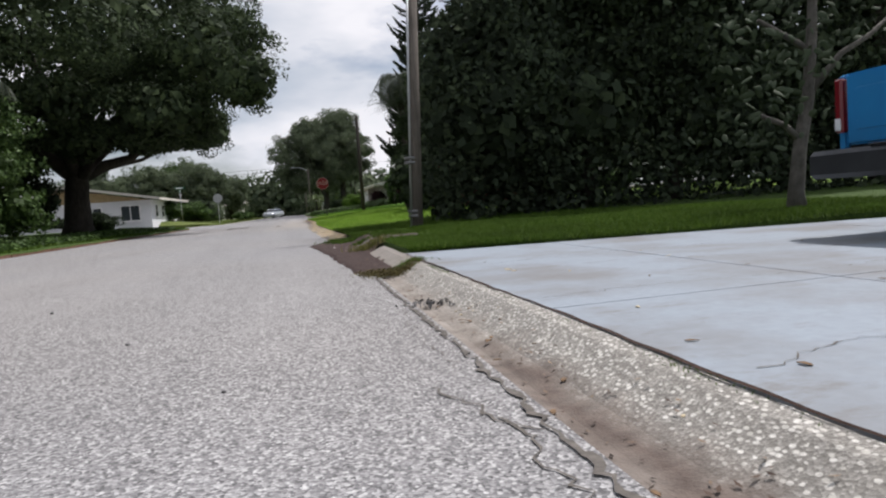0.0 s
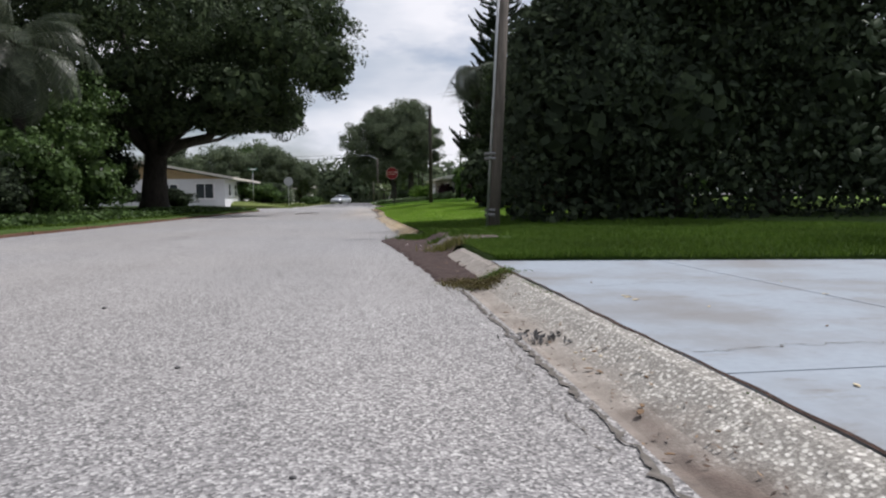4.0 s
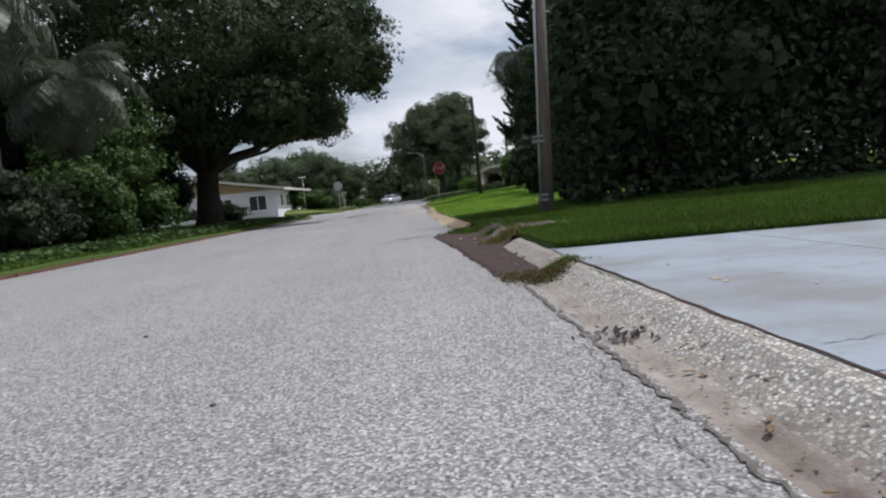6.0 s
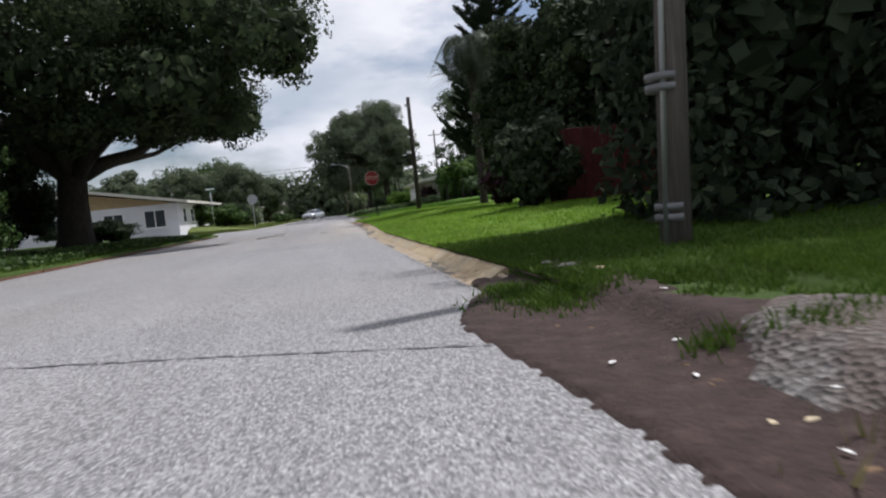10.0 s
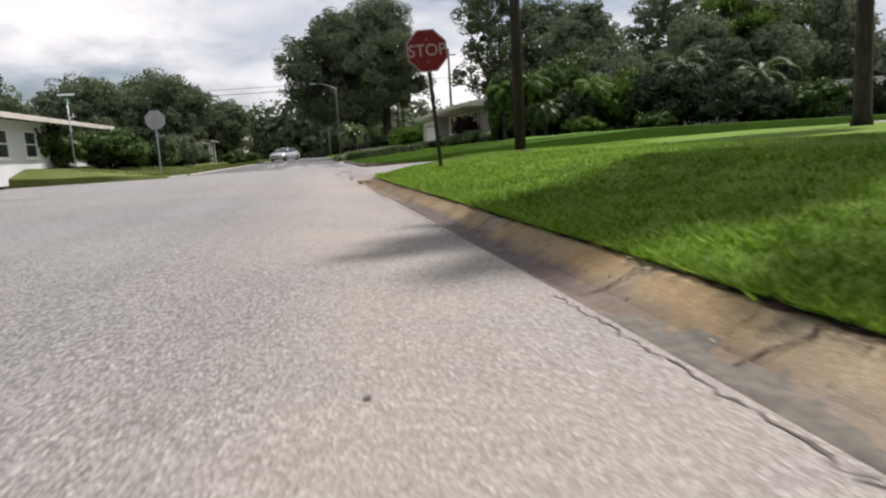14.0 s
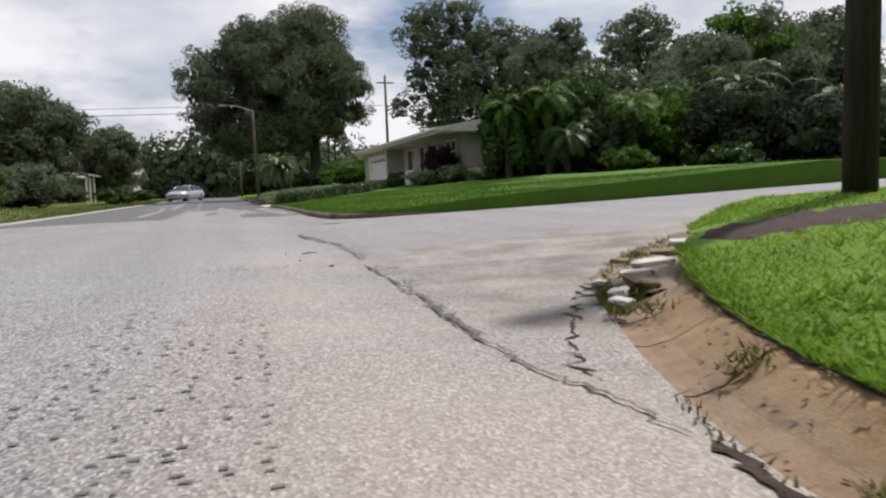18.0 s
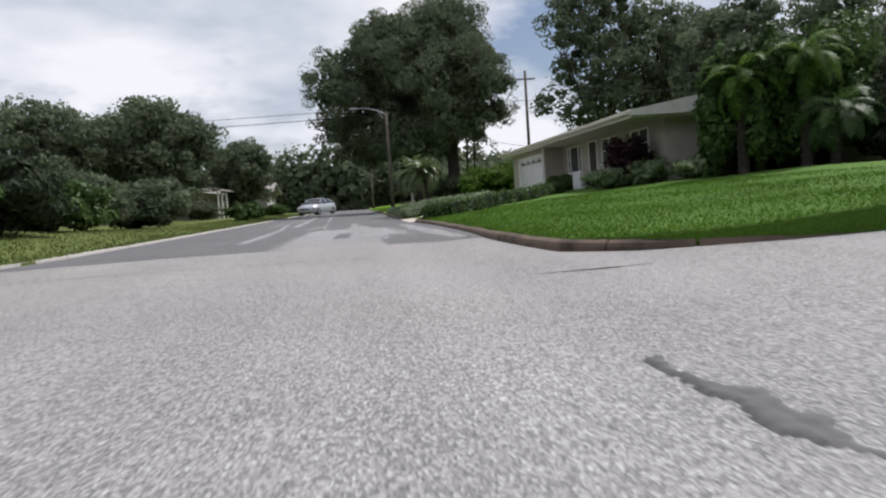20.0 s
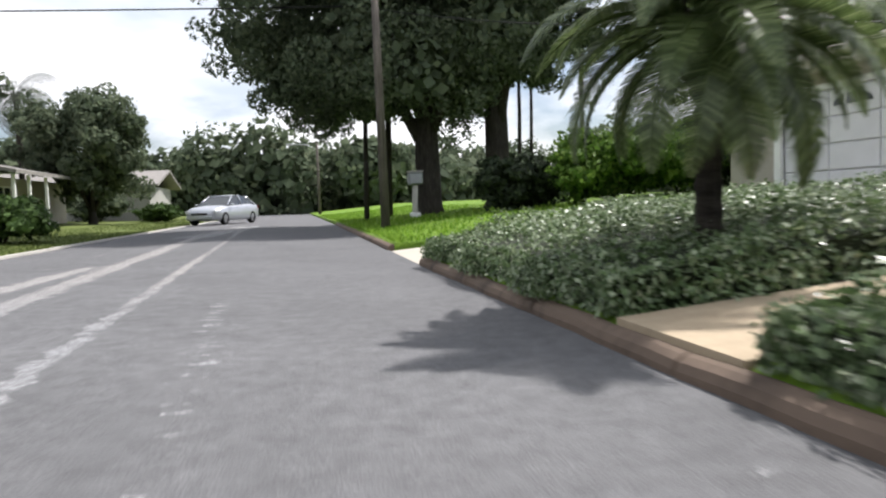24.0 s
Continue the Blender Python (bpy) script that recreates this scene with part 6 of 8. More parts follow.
# ---- houses ----
def window(parent, face, a0, a1, z0, z1, at, out, split=1, cross=False, glass_mat="window", shutters=0.0):
    """A framed window on a wall plane: face 'x' runs along y at x = at, face 'y' runs along x at y = at; out: outward sign."""
    w = new("window")
    w.parent = parent
    t = 0.05

    def slabbox(name, u0, u1, v0, v1, d0, d1, mat):
        lo, hi = sorted((at + out * d0, at + out * d1))
        if face == "x":
            return box(name, lo, u0, v0, hi, u1, v1, mat, w, 0.004)
        return box(name, u0, lo, v0, u1, hi, v1, mat, w, 0.004)

    slabbox("pane", a0 + t, a1 - t, z0 + t, z1 - t, -0.05, 0.012, glass_mat)
    slabbox("frame", a0, a1, z1 - t, z1, 0.0, 0.05, "white_paint")
    slabbox("frame", a0, a1, z0, z0 + t, 0.0, 0.05, "white_paint")
    slabbox("frame", a0, a0 + t, z0 + t, z1 - t, 0.0, 0.05, "white_paint")
    slabbox("frame", a1 - t, a1, z0 + t, z1 - t, 0.0, 0.05, "white_paint")
    slabbox("sill", a0 - 0.06, a1 + 0.06, z0 - 0.06, z0 - 0.002, 0.0, 0.09, "white_paint")
    for k in range(1, split):
        c = a0 + (a1 - a0) * k / split
        slabbox("mullion", c - 0.025, c + 0.025, z0 + t, z1 - t, 0.012, 0.045, "white_paint")
    if cross:
        c = (z0 + z1) / 2
        slabbox("mullion", a0 + t, a1 - t, c - 0.022, c + 0.022, 0.014, 0.042, "white_paint")
    return w


def gable_roof(parent, x0, x1, y0, y1, z_eave, z_ridge, mat, along="y", thick=0.16):
    """Two thick roof planes with fascia boards."""
    if along == "y":
        xm = (x0 + x1) / 2
        for side, (a, b) in (("west", (x0, xm)), ("east", (x1, xm))):
            prism("roof_plane", [(a, z_eave), (b, z_ridge), (b, z_ridge + thick), (a, z_eave + thick)], "y", y0, y1, mat, parent)
    else:
        ym = (y0 + y1) / 2
        for a, b in ((y0, ym), (y1, ym)):
            prism("roof_plane", [(a, z_eave), (b, z_ridge), (b, z_ridge + thick), (a, z_eave + thick)], "x", x0, x1, mat, parent)


# beige single-storey house with garage, on the corner
h2 = tagged(new("house"), "beige stucco bungalow with white garage door and low grey roof", "house")
G0, XW, XG, XE = 0.55, 10.35, 9.45, 8.95
box("wall", XW, 69.5, G0 - 0.3, XW + 0.2, 80.2, 2.72, "beige_wall", h2)
box("wall", XW + 0.2, 69.5, G0 - 0.3, 18.5, 69.7, 2.72, "beige_wall", h2)
box("wall", XG + 0.18, 80.2, G0 - 0.3, XW + 0.2, 80.36, 2.72, "beige_wall", h2)
box("wall", XG, 80.2, G0 - 0.3, XG + 0.18, 80.7, 2.72, "beige_wall", h2)
box("wall", XG, 85.3, G0 - 0.3, XG + 0.18, 86.6, 2.72, "beige_wall", h2)
box("wall", XG, 80.7, 2.45, XG + 0.18, 85.3, 2.72, "beige_wall", h2)
box("wall", XG + 0.18, 86.4, G0 - 0.3, 18.5, 86.6, 2.72, "beige_wall", h2)
box("wall", 18.3, 69.7, G0 - 0.3, 18.5, 86.4, 2.72, "beige_wall", h2)
box("soffit", XE + 0.02, 68.9, 2.724, 19.2, 87.1, 2.77, "soffit", h2)
prism("roof", [(XE, 2.775), (XE, 2.95), (13.9, 3.75), (19.3, 2.95), (19.3, 2.775)], "y", 68.8, 87.2, "roof_pale", h2)
box("fascia", XE - 0.035, 68.8, 2.70, XE - 0.002, 87.2, 2.96, "fascia", h2, 0.004)
prism("gutter_pipe", [(XE - 0.14, 2.90), (XE - 0.04, 2.90), (XE - 0.04, 2.80), (XE - 0.10, 2.79), (XE - 0.14, 2.83)], "y", 68.8, 87.2, "fascia", h2)
prism("gable_end", [(XE + 0.1, 2.78), (13.9, 3.7), (19.2, 2.78)], "y", 69.0, 69.12, "beige_wall", h2)
# garage door of four panel rows with a row of arched lights
gd = new("garage_door")
gd.parent = h2
for r in range(4):
    for c in range(4):
        y0, z0 = 80.86 + c * 1.05, G0 + 0.02 + r * 0.455
        box("panel", XG + 0.05, y0 + 0.012, z0 + 0.010, XG + 0.10, y0 + 1.038, z0 + 0.445, "door_white", gd, 0.015)
box("panel_back", XG + 0.10, 80.7, G0, XG + 0.14, 85.3, 2.45, "door_white", gd)
for c in range(4):
    y0 = 80.99 + c * 1.05
    arch = [(y0, 2.10)] + [(y0 + 0.40 - 0.40 * math.cos(a), 2.12 + 0.17 * math.sin(a)) for a in np.linspace(0, math.pi, 9)] + [(y0 + 0.8, 2.10)]
    prism("door_light", arch, "x", XG + 0.035, XG + 0.049, "window", gd)
    for s in (0.27, 0.53):
        box("glazing_bar", XG + 0.025, y0 + s - 0.02, 2.1, XG + 0.034, y0 + s + 0.02, 2.28, "white_paint", gd)
for (y0, y1, z0, z1) in ((80.72, 80.82, G0, 2.45), (85.10, 85.28, G0, 2.45), (80.72, 85.28, 2.40, 2.50)):
    box("door_trim", XG - 0.02, y0, z0, XG + 0.045, y1, z1, "white_paint", gd, 0.004)
window(h2, "x", 77.55, 79.45, 1.42, 2.58, XW, -1, 1)
for y0 in (77.88, 79.05):
    box("mullion", XW - 0.055, y0, 1.47, XW - 0.013, y0 + 0.06, 2.53, "white_paint", h2, 0.003)
for y0, y1 in ((77.60, 77.88), (79.11, 79.40)):
    box("glazing_bar", XW - 0.045, y0, 1.98, XW - 0.013, y1, 2.03, "white_paint", h2, 0.003)
window(h2, "x", 73.55, 75.05, 1.60, 2.58, XW, -1, 2, True)
window(h2, "x", 70.7, 72.2, 1.60, 2.58, XW, -1, 2, True)
dr = new("front_door")
dr.parent = h2
box("leaf", XW - 0.035, 75.65, G0 + 0.1, XW - 0.004, 76.50, 2.56, "dark_door", dr, 0.006)
for (y0, y1, z0, z1) in ((75.57, 75.65, G0 + 0.1, 2.62), (76.50, 76.58, G0 + 0.1, 2.62), (75.65, 76.50, 2.56, 2.62)):
    box("door_frame", XW - 0.06, y0, z0, XW - 0.003, y1, z1, "white_paint", dr, 0.004)
box("step", XW - 1.1, 75.2, G0 - 0.3, XW - 0.05, 77.0, G0 + 0.09, "pale_concrete", h2, 0.01)
box("porch_wall", XW - 1.15, 74.6, G0 - 0.3, XW - 0.95, 75.5, G0 + 0.75, "white_wall", h2, 0.01)
box("downpipe", XE + 0.35, 80.1, G0, XE + 0.43, 80.18, 2.72, "white_paint", h2, 0.01)
fence = tagged(new("board_fence"), "dark brown board fence beside the bungalow", "fence")
for i in range(14):
    box("board", 11.0 + i * 0.22, 68.2, 0.5, 11.2 + i * 0.22, 68.24, 2.35 + 0.02 * (i % 3), "dark_wall", fence, 0.004)
box("rail", 11.0, 68.24, 1.0, 14.1, 68.29, 1.1, "dark_wall", fence)
box("rail", 11.0, 68.24, 2.0, 14.1, 68.29, 2.1, "dark_wall", fence)

# white house across the street
h1 = tagged(new("house"), "low white house with tan gable and cream eaves", "house")
HX = -9.9
box("wall", -21.6, 54.0, 0.1, HX, 54.2, 2.40, "white_wall", h1)
box("wall", HX - 0.2, 54.2, 0.1, HX, 66.2, 2.40, "white_wall", h1)
box("wall", -21.6, 54.2, 0.1, -21.4, 66.2, 2.40, "white_wall", h1)
box("wall", -21.4, 66.0, 0.1, HX - 0.2, 66.2, 2.40, "white_wall", h1)
prism("gable", [(-21.4, 2.40), (HX - 0.05, 2.40), (-15.7, 3.45)], "y", 54.02, 54.18, "tan_board", h1)
gable_roof(h1, -22.6, -9.1, 53.2, 66.8, 2.36, 3.62, "shingle_tan", "y", 0.13)
for s, (a, b) in (("fascia", (-22.6, -15.85)), ("fascia", (-9.1, -15.85))):
    prism("fascia", [(a, 2.34), (b, 3.60), (b, 3.78), (a, 2.52)], "y", 53.14, 53.19, "fascia", h1)
box("fascia", -9.1, 53.2, 2.32, -9.05, 66.8, 2.50, "fascia", h1, 0.004)
window(h1, "y", -18.6, -17.0, 1.0, 2.0, 54.0, -1, 2)
window(h1, "y", -14.7, -13.4, 1.0, 2.0, 54.0, -1, 2)
window(h1, "y", -12.1, -10.7, 0.85, 2.05, 54.0, -1, 2)
for y0 in (55.4, 57.9, 60.6, 63.6):
    window(h1, "x", y0, y0 + 1.1, 1.05, 2.05, HX, 1, 1, True)

# grey house further along on the left, with a porch
h3 = tagged(new("house"), "small grey stucco house with porch posts", "house")
box("wall", -19, 104.0, 0.1, -11.6, 104.2, 2.5, "beige_wall", h3)
box("wall", -11.8, 104.2, 0.1, -11.6, 115, 2.5, "beige_wall", h3)
box("wall", -19, 104.2, 0.1, -18.8, 115, 2.5, "beige_wall", h3)
gable_roof(h3, -19.8, -9.7, 103.0, 115.6, 2.45, 3.5, "shingle_grey", "y", 0.14)
prism("gable", [(-19.2, 2.46), (-10.2, 2.46), (-14.7, 3.42)], "y", 103.95, 104.05, "white_wall", h3)
for y in (103.4, 105.0, 107.0):
    box("post", -10.05, y, 0.1, -9.93, y + 0.12, 2.45, "white_paint", h3, 0.008)
window(h3, "x", 106, 107.6, 1.1, 2.1, -11.6, 1, 2)
window(h3, "y", -16.5, -14.6, 1.1, 2.1, 104.0, -1, 2)
h4 = tagged(new("house"), "pale low house beyond the porch house", "house")
box("wall", -18, 122, 0.1, -8.6, 130, 2.5, "grey_wall", h4)
gable_roof(h4, -18.8, -7.9, 121.2, 130.8, 2.45, 3.6, "shingle_grey", "x", 0.14)
window(h4, "y", -13, -11.4, 1.1, 2.1, 122, -1, 2)

# dark house behind the palms
h5 = tagged(new("house"), "dark low house half hidden by palms", "house")
box("wall", -22, 14, 0.1, -12.6, 27, 2.3, "dark_wall", h5)
box("roof", -22.8, 13.2, 2.304, -11.6, 27.8, 2.50, "shingle_grey", h5, 0.02)

# long pale house far behind the lawn
h6 = tagged(new("house"), "long pale flat-roofed house beyond the corner lawn", "house")
box("wall", 24.5, 62.0, 0.3, 46, 72, 2.35, "grey_wall", h6)
prism("roof", [(23.6, 2.36), (46.9, 2.36), (46.9, 2.56), (34, 3.05), (23.6, 2.56)], "y", 61.0, 73.0, "roof_pale", h6)
for x0 in (27, 31.5, 37, 42):
    window(h6, "y", x0, x0 + 1.6, 1.2, 2.1, 62.0, -1, 2)
red = tagged(new("board_fence"), "dark red board fence in the grove", "fence")
for i in range(16):
    box("board", 5.4 + i * 0.21, 20.0 + 0.01 * (i % 2), 0.2, 5.6 + i * 0.21, 20.03 + 0.01 * (i % 2), 1.95, "red_fence", red, 0.004)
box("rail", 5.4, 20.045, 0.8, 8.8, 20.09, 0.9, "red_fence", red)


# ---- poles, signs, lamp, wires ----
def util_pole(label, x, y, h, r, mat, bands=(), lean=(0, 0)):
    t = root("utility_pole", x, y, float(land(x, y)) - 0.05)
    tagged(t, label, "utility pole")
    tubes("pole", [([(0, 0, -0.3), (lean[0] * 0.5, lean[1] * 0.5, h * 0.5), (lean[0], lean[1], h)], [r, r * 0.9, r * 0.75])], mat, t, sides=14)
    for z in bands:
        tubes("band", [([(0, 0, z), (0, 0, z + 0.055)], [r * 1.035, r * 1.03])], "band", t, sides=16)
    return t


near_pole = util_pole("weathered grey wooden utility pole with metal bands", 3.2, 10.25, 4.6, 0.118, "pole_wood", (0.22, 0.30, 1.17, 1.25), (0.26, 0))
tubes("conduit", [([(-0.10, -0.07, -0.1), (0.06, -0.07, 2.8), (0.16, -0.07, 4.5)], [0.022, 0.022, 0.022])], "galv", near_pole, sides=8)
dark_pole = util_pole("dark creosoted wooden utility pole on the corner lawn", 5.63, 46.6, 6.75, 0.14, "dark_pole")
box("photocell", -0.24, -0.05, 6.2, -0.12, 0.05, 6.36, "galv", dark_pole, 0.01)
box("cap", -0.10, -0.10, 6.70, 0.10, 0.10, 6.76, "galv", dark_pole, 0.01)
far_pole = util_pole("distant wooden utility pole", 16.6, 110.0, 11.0, 0.15, "pole_wood")
box("cross_arm", -0.9, -0.06, 10.2, 0.9, 0.06, 10.32, "dark_pole", far_pole, 0.01)

lamp = root("street_lamp", 2.78, 91.0, 0.25)
tagged(lamp, "wooden street lamp pole with a long curved steel arm", "street lamp")
tubes("pole", [([(0, 0, -0.3), (-0.03, 0, 4), (-0.05, 0, 5.95)], [0.12, 0.10, 0.085])], "pole_wood", lamp, sides=12)
tubes("arm", [([(-0.05, 0, 5.80), (-0.5, 0.36, 6.08), (-1.1, 0.85, 6.32), (-1.75, 1.35, 6.42)], [0.035, 0.035, 0.03, 0.028])], "galv", lamp, sides=8)
bm = bmesh.new()
bmesh.ops.create_uvsphere(bm, u_segments=14, v_segments=8, radius=1.0)
for v in bm.verts:
    v.co = Vector((-1.95 + v.co.x * 0.33, 1.5 + v.co.y * 0.16, 6.40 + v.co.z * (0.10 if v.co.z > 0 else 0.05)))
part("head", bm, "galv", lamp, smooth=True)
tubes("brace", [([(-0.05, 0, 5.4), (-0.55, 0.4, 6.05)], [0.014, 0.014])], "galv", lamp, sides=6)

lamp2 = root("street_lamp", 2.6, 128.0, 0.3)
tagged(lamp2, "distant street lamp on a pale pole", "street lamp")
tubes("pole", [([(0, 0, -0.3), (0, 0, 5.4)], [0.12, 0.09])], "pole_wood", lamp2, sides=10)
tubes("arm", [([(0, 0, 4.9), (-0.8, 0, 5.25), (-1.8, 0, 5.3)], [0.04, 0.035, 0.03])], "galv", lamp2, sides=6)
box("head", -2.3, -0.12, 5.2, -1.75, 0.12, 5.34, "galv", lamp2, 0.03)


def cable(p, q, sag, label, r=0.012):
    p, q = Vector(p), Vector(q)
    pts = [p.lerp(q, i / 16) - Vector((0, 0, sag * 4 * (i / 16) * (1 - i / 16))) for i in range(17)]
    t = tubes("cable", [(pts, [r] * 17)], "wire", None, "", 5)
    return tagged(t, label, "cable")


cable((2.9, 94.0, 6.9), (-45, 97, 7.2), 0.4, "overhead cable that crosses the street", 0.016)
cable((2.9, 94.0, 6.45), (-45, 97, 6.7), 0.4, "lower overhead cable that crosses the street", 0.022)
cable((2.9, 94.0, 6.9), (40, 91, 7.6), 0.4, "overhead cable towards the trees", 0.016)
cable((2.9, 94.0, 6.4), (8.9, 82.0, 3.0), 0.25, "service cable to the bungalow", 0.012)


def octagon(r):
    return [(r * math.cos(math.radians(22.5 + 45 * k)), r * math.sin(math.radians(22.5 + 45 * k))) for k in range(8)]


def lettering(text, size, mat, parent, m, name="lettering"):
    cu = bpy.data.curves.new(name, "FONT")
    cu.body, cu.size, cu.align_x, cu.align_y, cu.extrude = text, size, "CENTER", "CENTER", 0.0015
    cu.offset = 0.002
    cu.materials.append(MAT[mat])
    o = new(name, cu)
    o.parent = parent
    o.matrix_basis = m
    return o


def stop_sign(x, y, rz, face_near, lean=0.0, post="post_dark", h=2.15):
    base = float(land(x, y)) - 0.03
    t = root("stop_sign", x, y, base, rz)
    tagged(t, "red octagonal stop sign on a dark steel post" if face_near else "dull grey back of a stop sign on a thin post", "stop sign")
    prism("post", [(-0.035, -0.02), (0.035, -0.02), (0.035, -0.013), (0.016, -0.009), (0.016, 0.017), (-0.016, 0.017), (-0.016, -0.009), (-0.035, -0.013)], "z", -0.3, h + 0.30, post, t)
    prism("border", octagon(0.405), "y", -0.0265, -0.0225, "sign_letter", t)
    prism("plate", octagon(0.405), "y", -0.0220, -0.0200, "sign_back", t)
    prism("face", octagon(0.378), "y", -0.0300, -0.0268, "sign_red", t)
    for c in t.children:
        if not c.name.startswith("post"):
            c.location.z = h
    lettering("STOP", 0.30, "sign_letter", t, Matrix.Translation((0, -0.0315, h)) @ pose(0, 0, 0, 90, 0, 0))
    for z in (h + 0.2, h - 0.2):
        tubes("bolt", [([(0, -0.036, z), (0, -0.028, z)], [0.012, 0.012])], "galv", t, sides=8)
    t.matrix_basis = pose(x, y, base, 0, lean, rz)
    return t


stop_sign(2.91, 42.75, 4, True, -3.6)
stop_sign(-5.56, 59.4, 182, False, 0.0, "galv", 2.17)

name_post = root("street_name_sign", -8.4, 58.4, float(land(-8.4, 58.4)) - 0.05)
tagged(name_post, "street name signs on a thin steel post", "street sign")
tubes("post", [([(0, 0, -0.2), (0, 0, 2.75)], [0.025, 0.025])], "galv", name_post)
box("blade", -0.40, -0.012, 2.78, 0.40, 0.012, 2.98, "sign_green", name_post, 0.005)
box("blade", -0.012, -0.36, 2.56, 0.012, 0.36, 2.74, "sign_green", name_post, 0.005)
box("bar", -0.30, -0.018, 2.84, 0.30, -0.0125, 2.92, "sign_white", name_post)


# ---- vehicles ----
def wheel(parent, x, y, r, w, side):
    t = new("wheel")
    t.parent = parent
    t.matrix_basis = Matrix.Translation((x, y, r))
    n = 22
    prof = [(-w / 2, r * 0.62), (-w / 2, r * 0.93), (-w / 2 + 0.03, r), (w / 2 - 0.03, r), (w / 2, r * 0.93), (w / 2, r * 0.62)]
    vs = [(math.cos(2 * math.pi * k / n) * q, u, math.sin(2 * math.pi * k / n) * q) for k in range(n) for u, q in prof]
    m = len(prof)
    fs = [(k * m + i, k * m + (i + 1) % m, ((k + 1) % n) * m + (i + 1) % m, ((k + 1) % n) * m + i) for k in range(n) for i in range(m)]
    obj("tyre", vs, fs, "tyre", t, "", True)
    vs = [(0, side * (w / 2 - 0.02), 0)] + [(math.cos(2 * math.pi * k / n) * r * 0.62, side * (w / 2 - 0.05), math.sin(2 * math.pi * k / n) * r * 0.62) for k in range(n)]
    obj("rim", vs, [(0, 1 + k, 1 + (k + 1) % n) for k in range(n)], "rim", t)
    return t


def pickup(x, y, z, rz):
    """Pickup with its tail at the origin; it points along +x."""
    t = root("pickup_truck", x, y, z, rz)
    tagged(t, "blue pickup truck with dark bumper, parked on the driveway", "pickup truck")
    W = 0.93
    prism("bed_side", [(0.02, 0.58), (0.02, 1.20), (0.06, 1.225), (2.15, 1.225), (2.15, 0.62), (1.75, 0.60), (1.62, 0.88), (1.15, 0.88), (1.0, 0.58)], "y", W - 0.07, W, "truck_blue", t, bevel=0.012)
    prism("bed_side", [(0.02, 0.58), (0.02, 1.20), (0.06, 1.225), (2.15, 1.225), (2.15, 0.62), (1.75, 0.60), (1.62, 0.88), (1.15, 0.88), (1.0, 0.58)], "y", -W, -W + 0.07, "truck_blue", t, bevel=0.012)
    tg = part("tailgate", box_bm(-0.005, -W + 0.095, 0.68, 0.055, W - 0.095, 1.215, 0.018, 2), "truck_blue", t)
    box("tailgate_pressing", -0.012, -W + 0.19, 0.79, -0.004, W - 0.19, 1.10, "truck_blue", tg, 0.004)
    for k in range(6):
        y0 = 0.48 - k * 0.185
        box("pressed_mark", -0.0165, y0 - 0.13, 0.885, -0.0125, y0, 1.0, "truck_mark", tg, 0.0015)
    box("latch", -0.02, -0.09, 1.10, -0.006, 0.09, 1.17, "black_plastic", tg, 0.006)
    for s in (1, -1):
        tl = box("tail_lamp", -0.02, s * W - 0.075 if s > 0 else -W + 0.005, 0.78, 0.10, W - 0.005 if s > 0 else -W + 0.075, 1.19, "tail_red", t, 0.015)
        box("reversing_lens", -0.027, (s * W - 0.065) if s > 0 else -W + 0.015, 0.80, -0.021, W - 0.015 if s > 0 else -W + 0.065, 0.89, "lens", tl, 0.003)
    box("bed_floor", 0.05, -W + 0.07, 0.64, 2.15, W - 0.07, 0.70, "black_plastic", t)
    box("bumper", -0.24, -W - 0.03, 0.44, -0.03, W + 0.03, 0.65, "dark_chrome", t, 0.035)
    box("bumper_step", -0.22, -0.45, 0.652, -0.04, 0.45, 0.668, "black_plastic", t, 0.005)
    box("plate", -0.252, -0.16, 0.48, -0.242, 0.16, 0.62, "sign_white", t, 0.002)
    tubes("hitch", [([(-0.05, 0, 0.40), (-0.30, 0, 0.40), (-0.31, 0, 0.50)], [0.035, 0.035, 0.03])], "black_plastic", t)
    box("under_frame", 0.0, -0.55, 0.30, 4.6, 0.55, 0.50, "black_plastic", t, 0.02)
    prism("cab", [(2.2, 0.50), (2.2, 1.16), (2.35, 1.20), (2.55, 1.72), (3.5, 1.75), (4.05, 1.20), (5.1, 1.10), (5.2, 0.55), (4.7, 0.50), (4.6, 0.82), (3.95, 0.82), (3.8, 0.50)], "y", -W + 0.02, W - 0.02, "truck_blue", t, bevel=0.03)
    prism("rear_window", [(2.352, 1.25), (2.53, 1.67), (2.52, 1.68), (2.34, 1.26)], "y", -W + 0.2, W - 0.2, "car_glass", t)
    for s in (1, -1):
        prism("side_window", [(2.5, 1.24), (2.66, 1.66), (3.44, 1.68), (3.86, 1.24)], "y", s * (W - 0.019), s * (W - 0.012), "car_glass", t)
        wheel(t, 1.38, s * (W - 0.13), 0.36, 0.22, s)
        wheel(t, 4.28, s * (W - 0.13), 0.36, 0.22, s)
    return t


tr = pickup(5.02, 1.42, float(drive_z(6.5, 1.4)) - 0.01, 2)
tr.scale = (1, 1, 0.93)


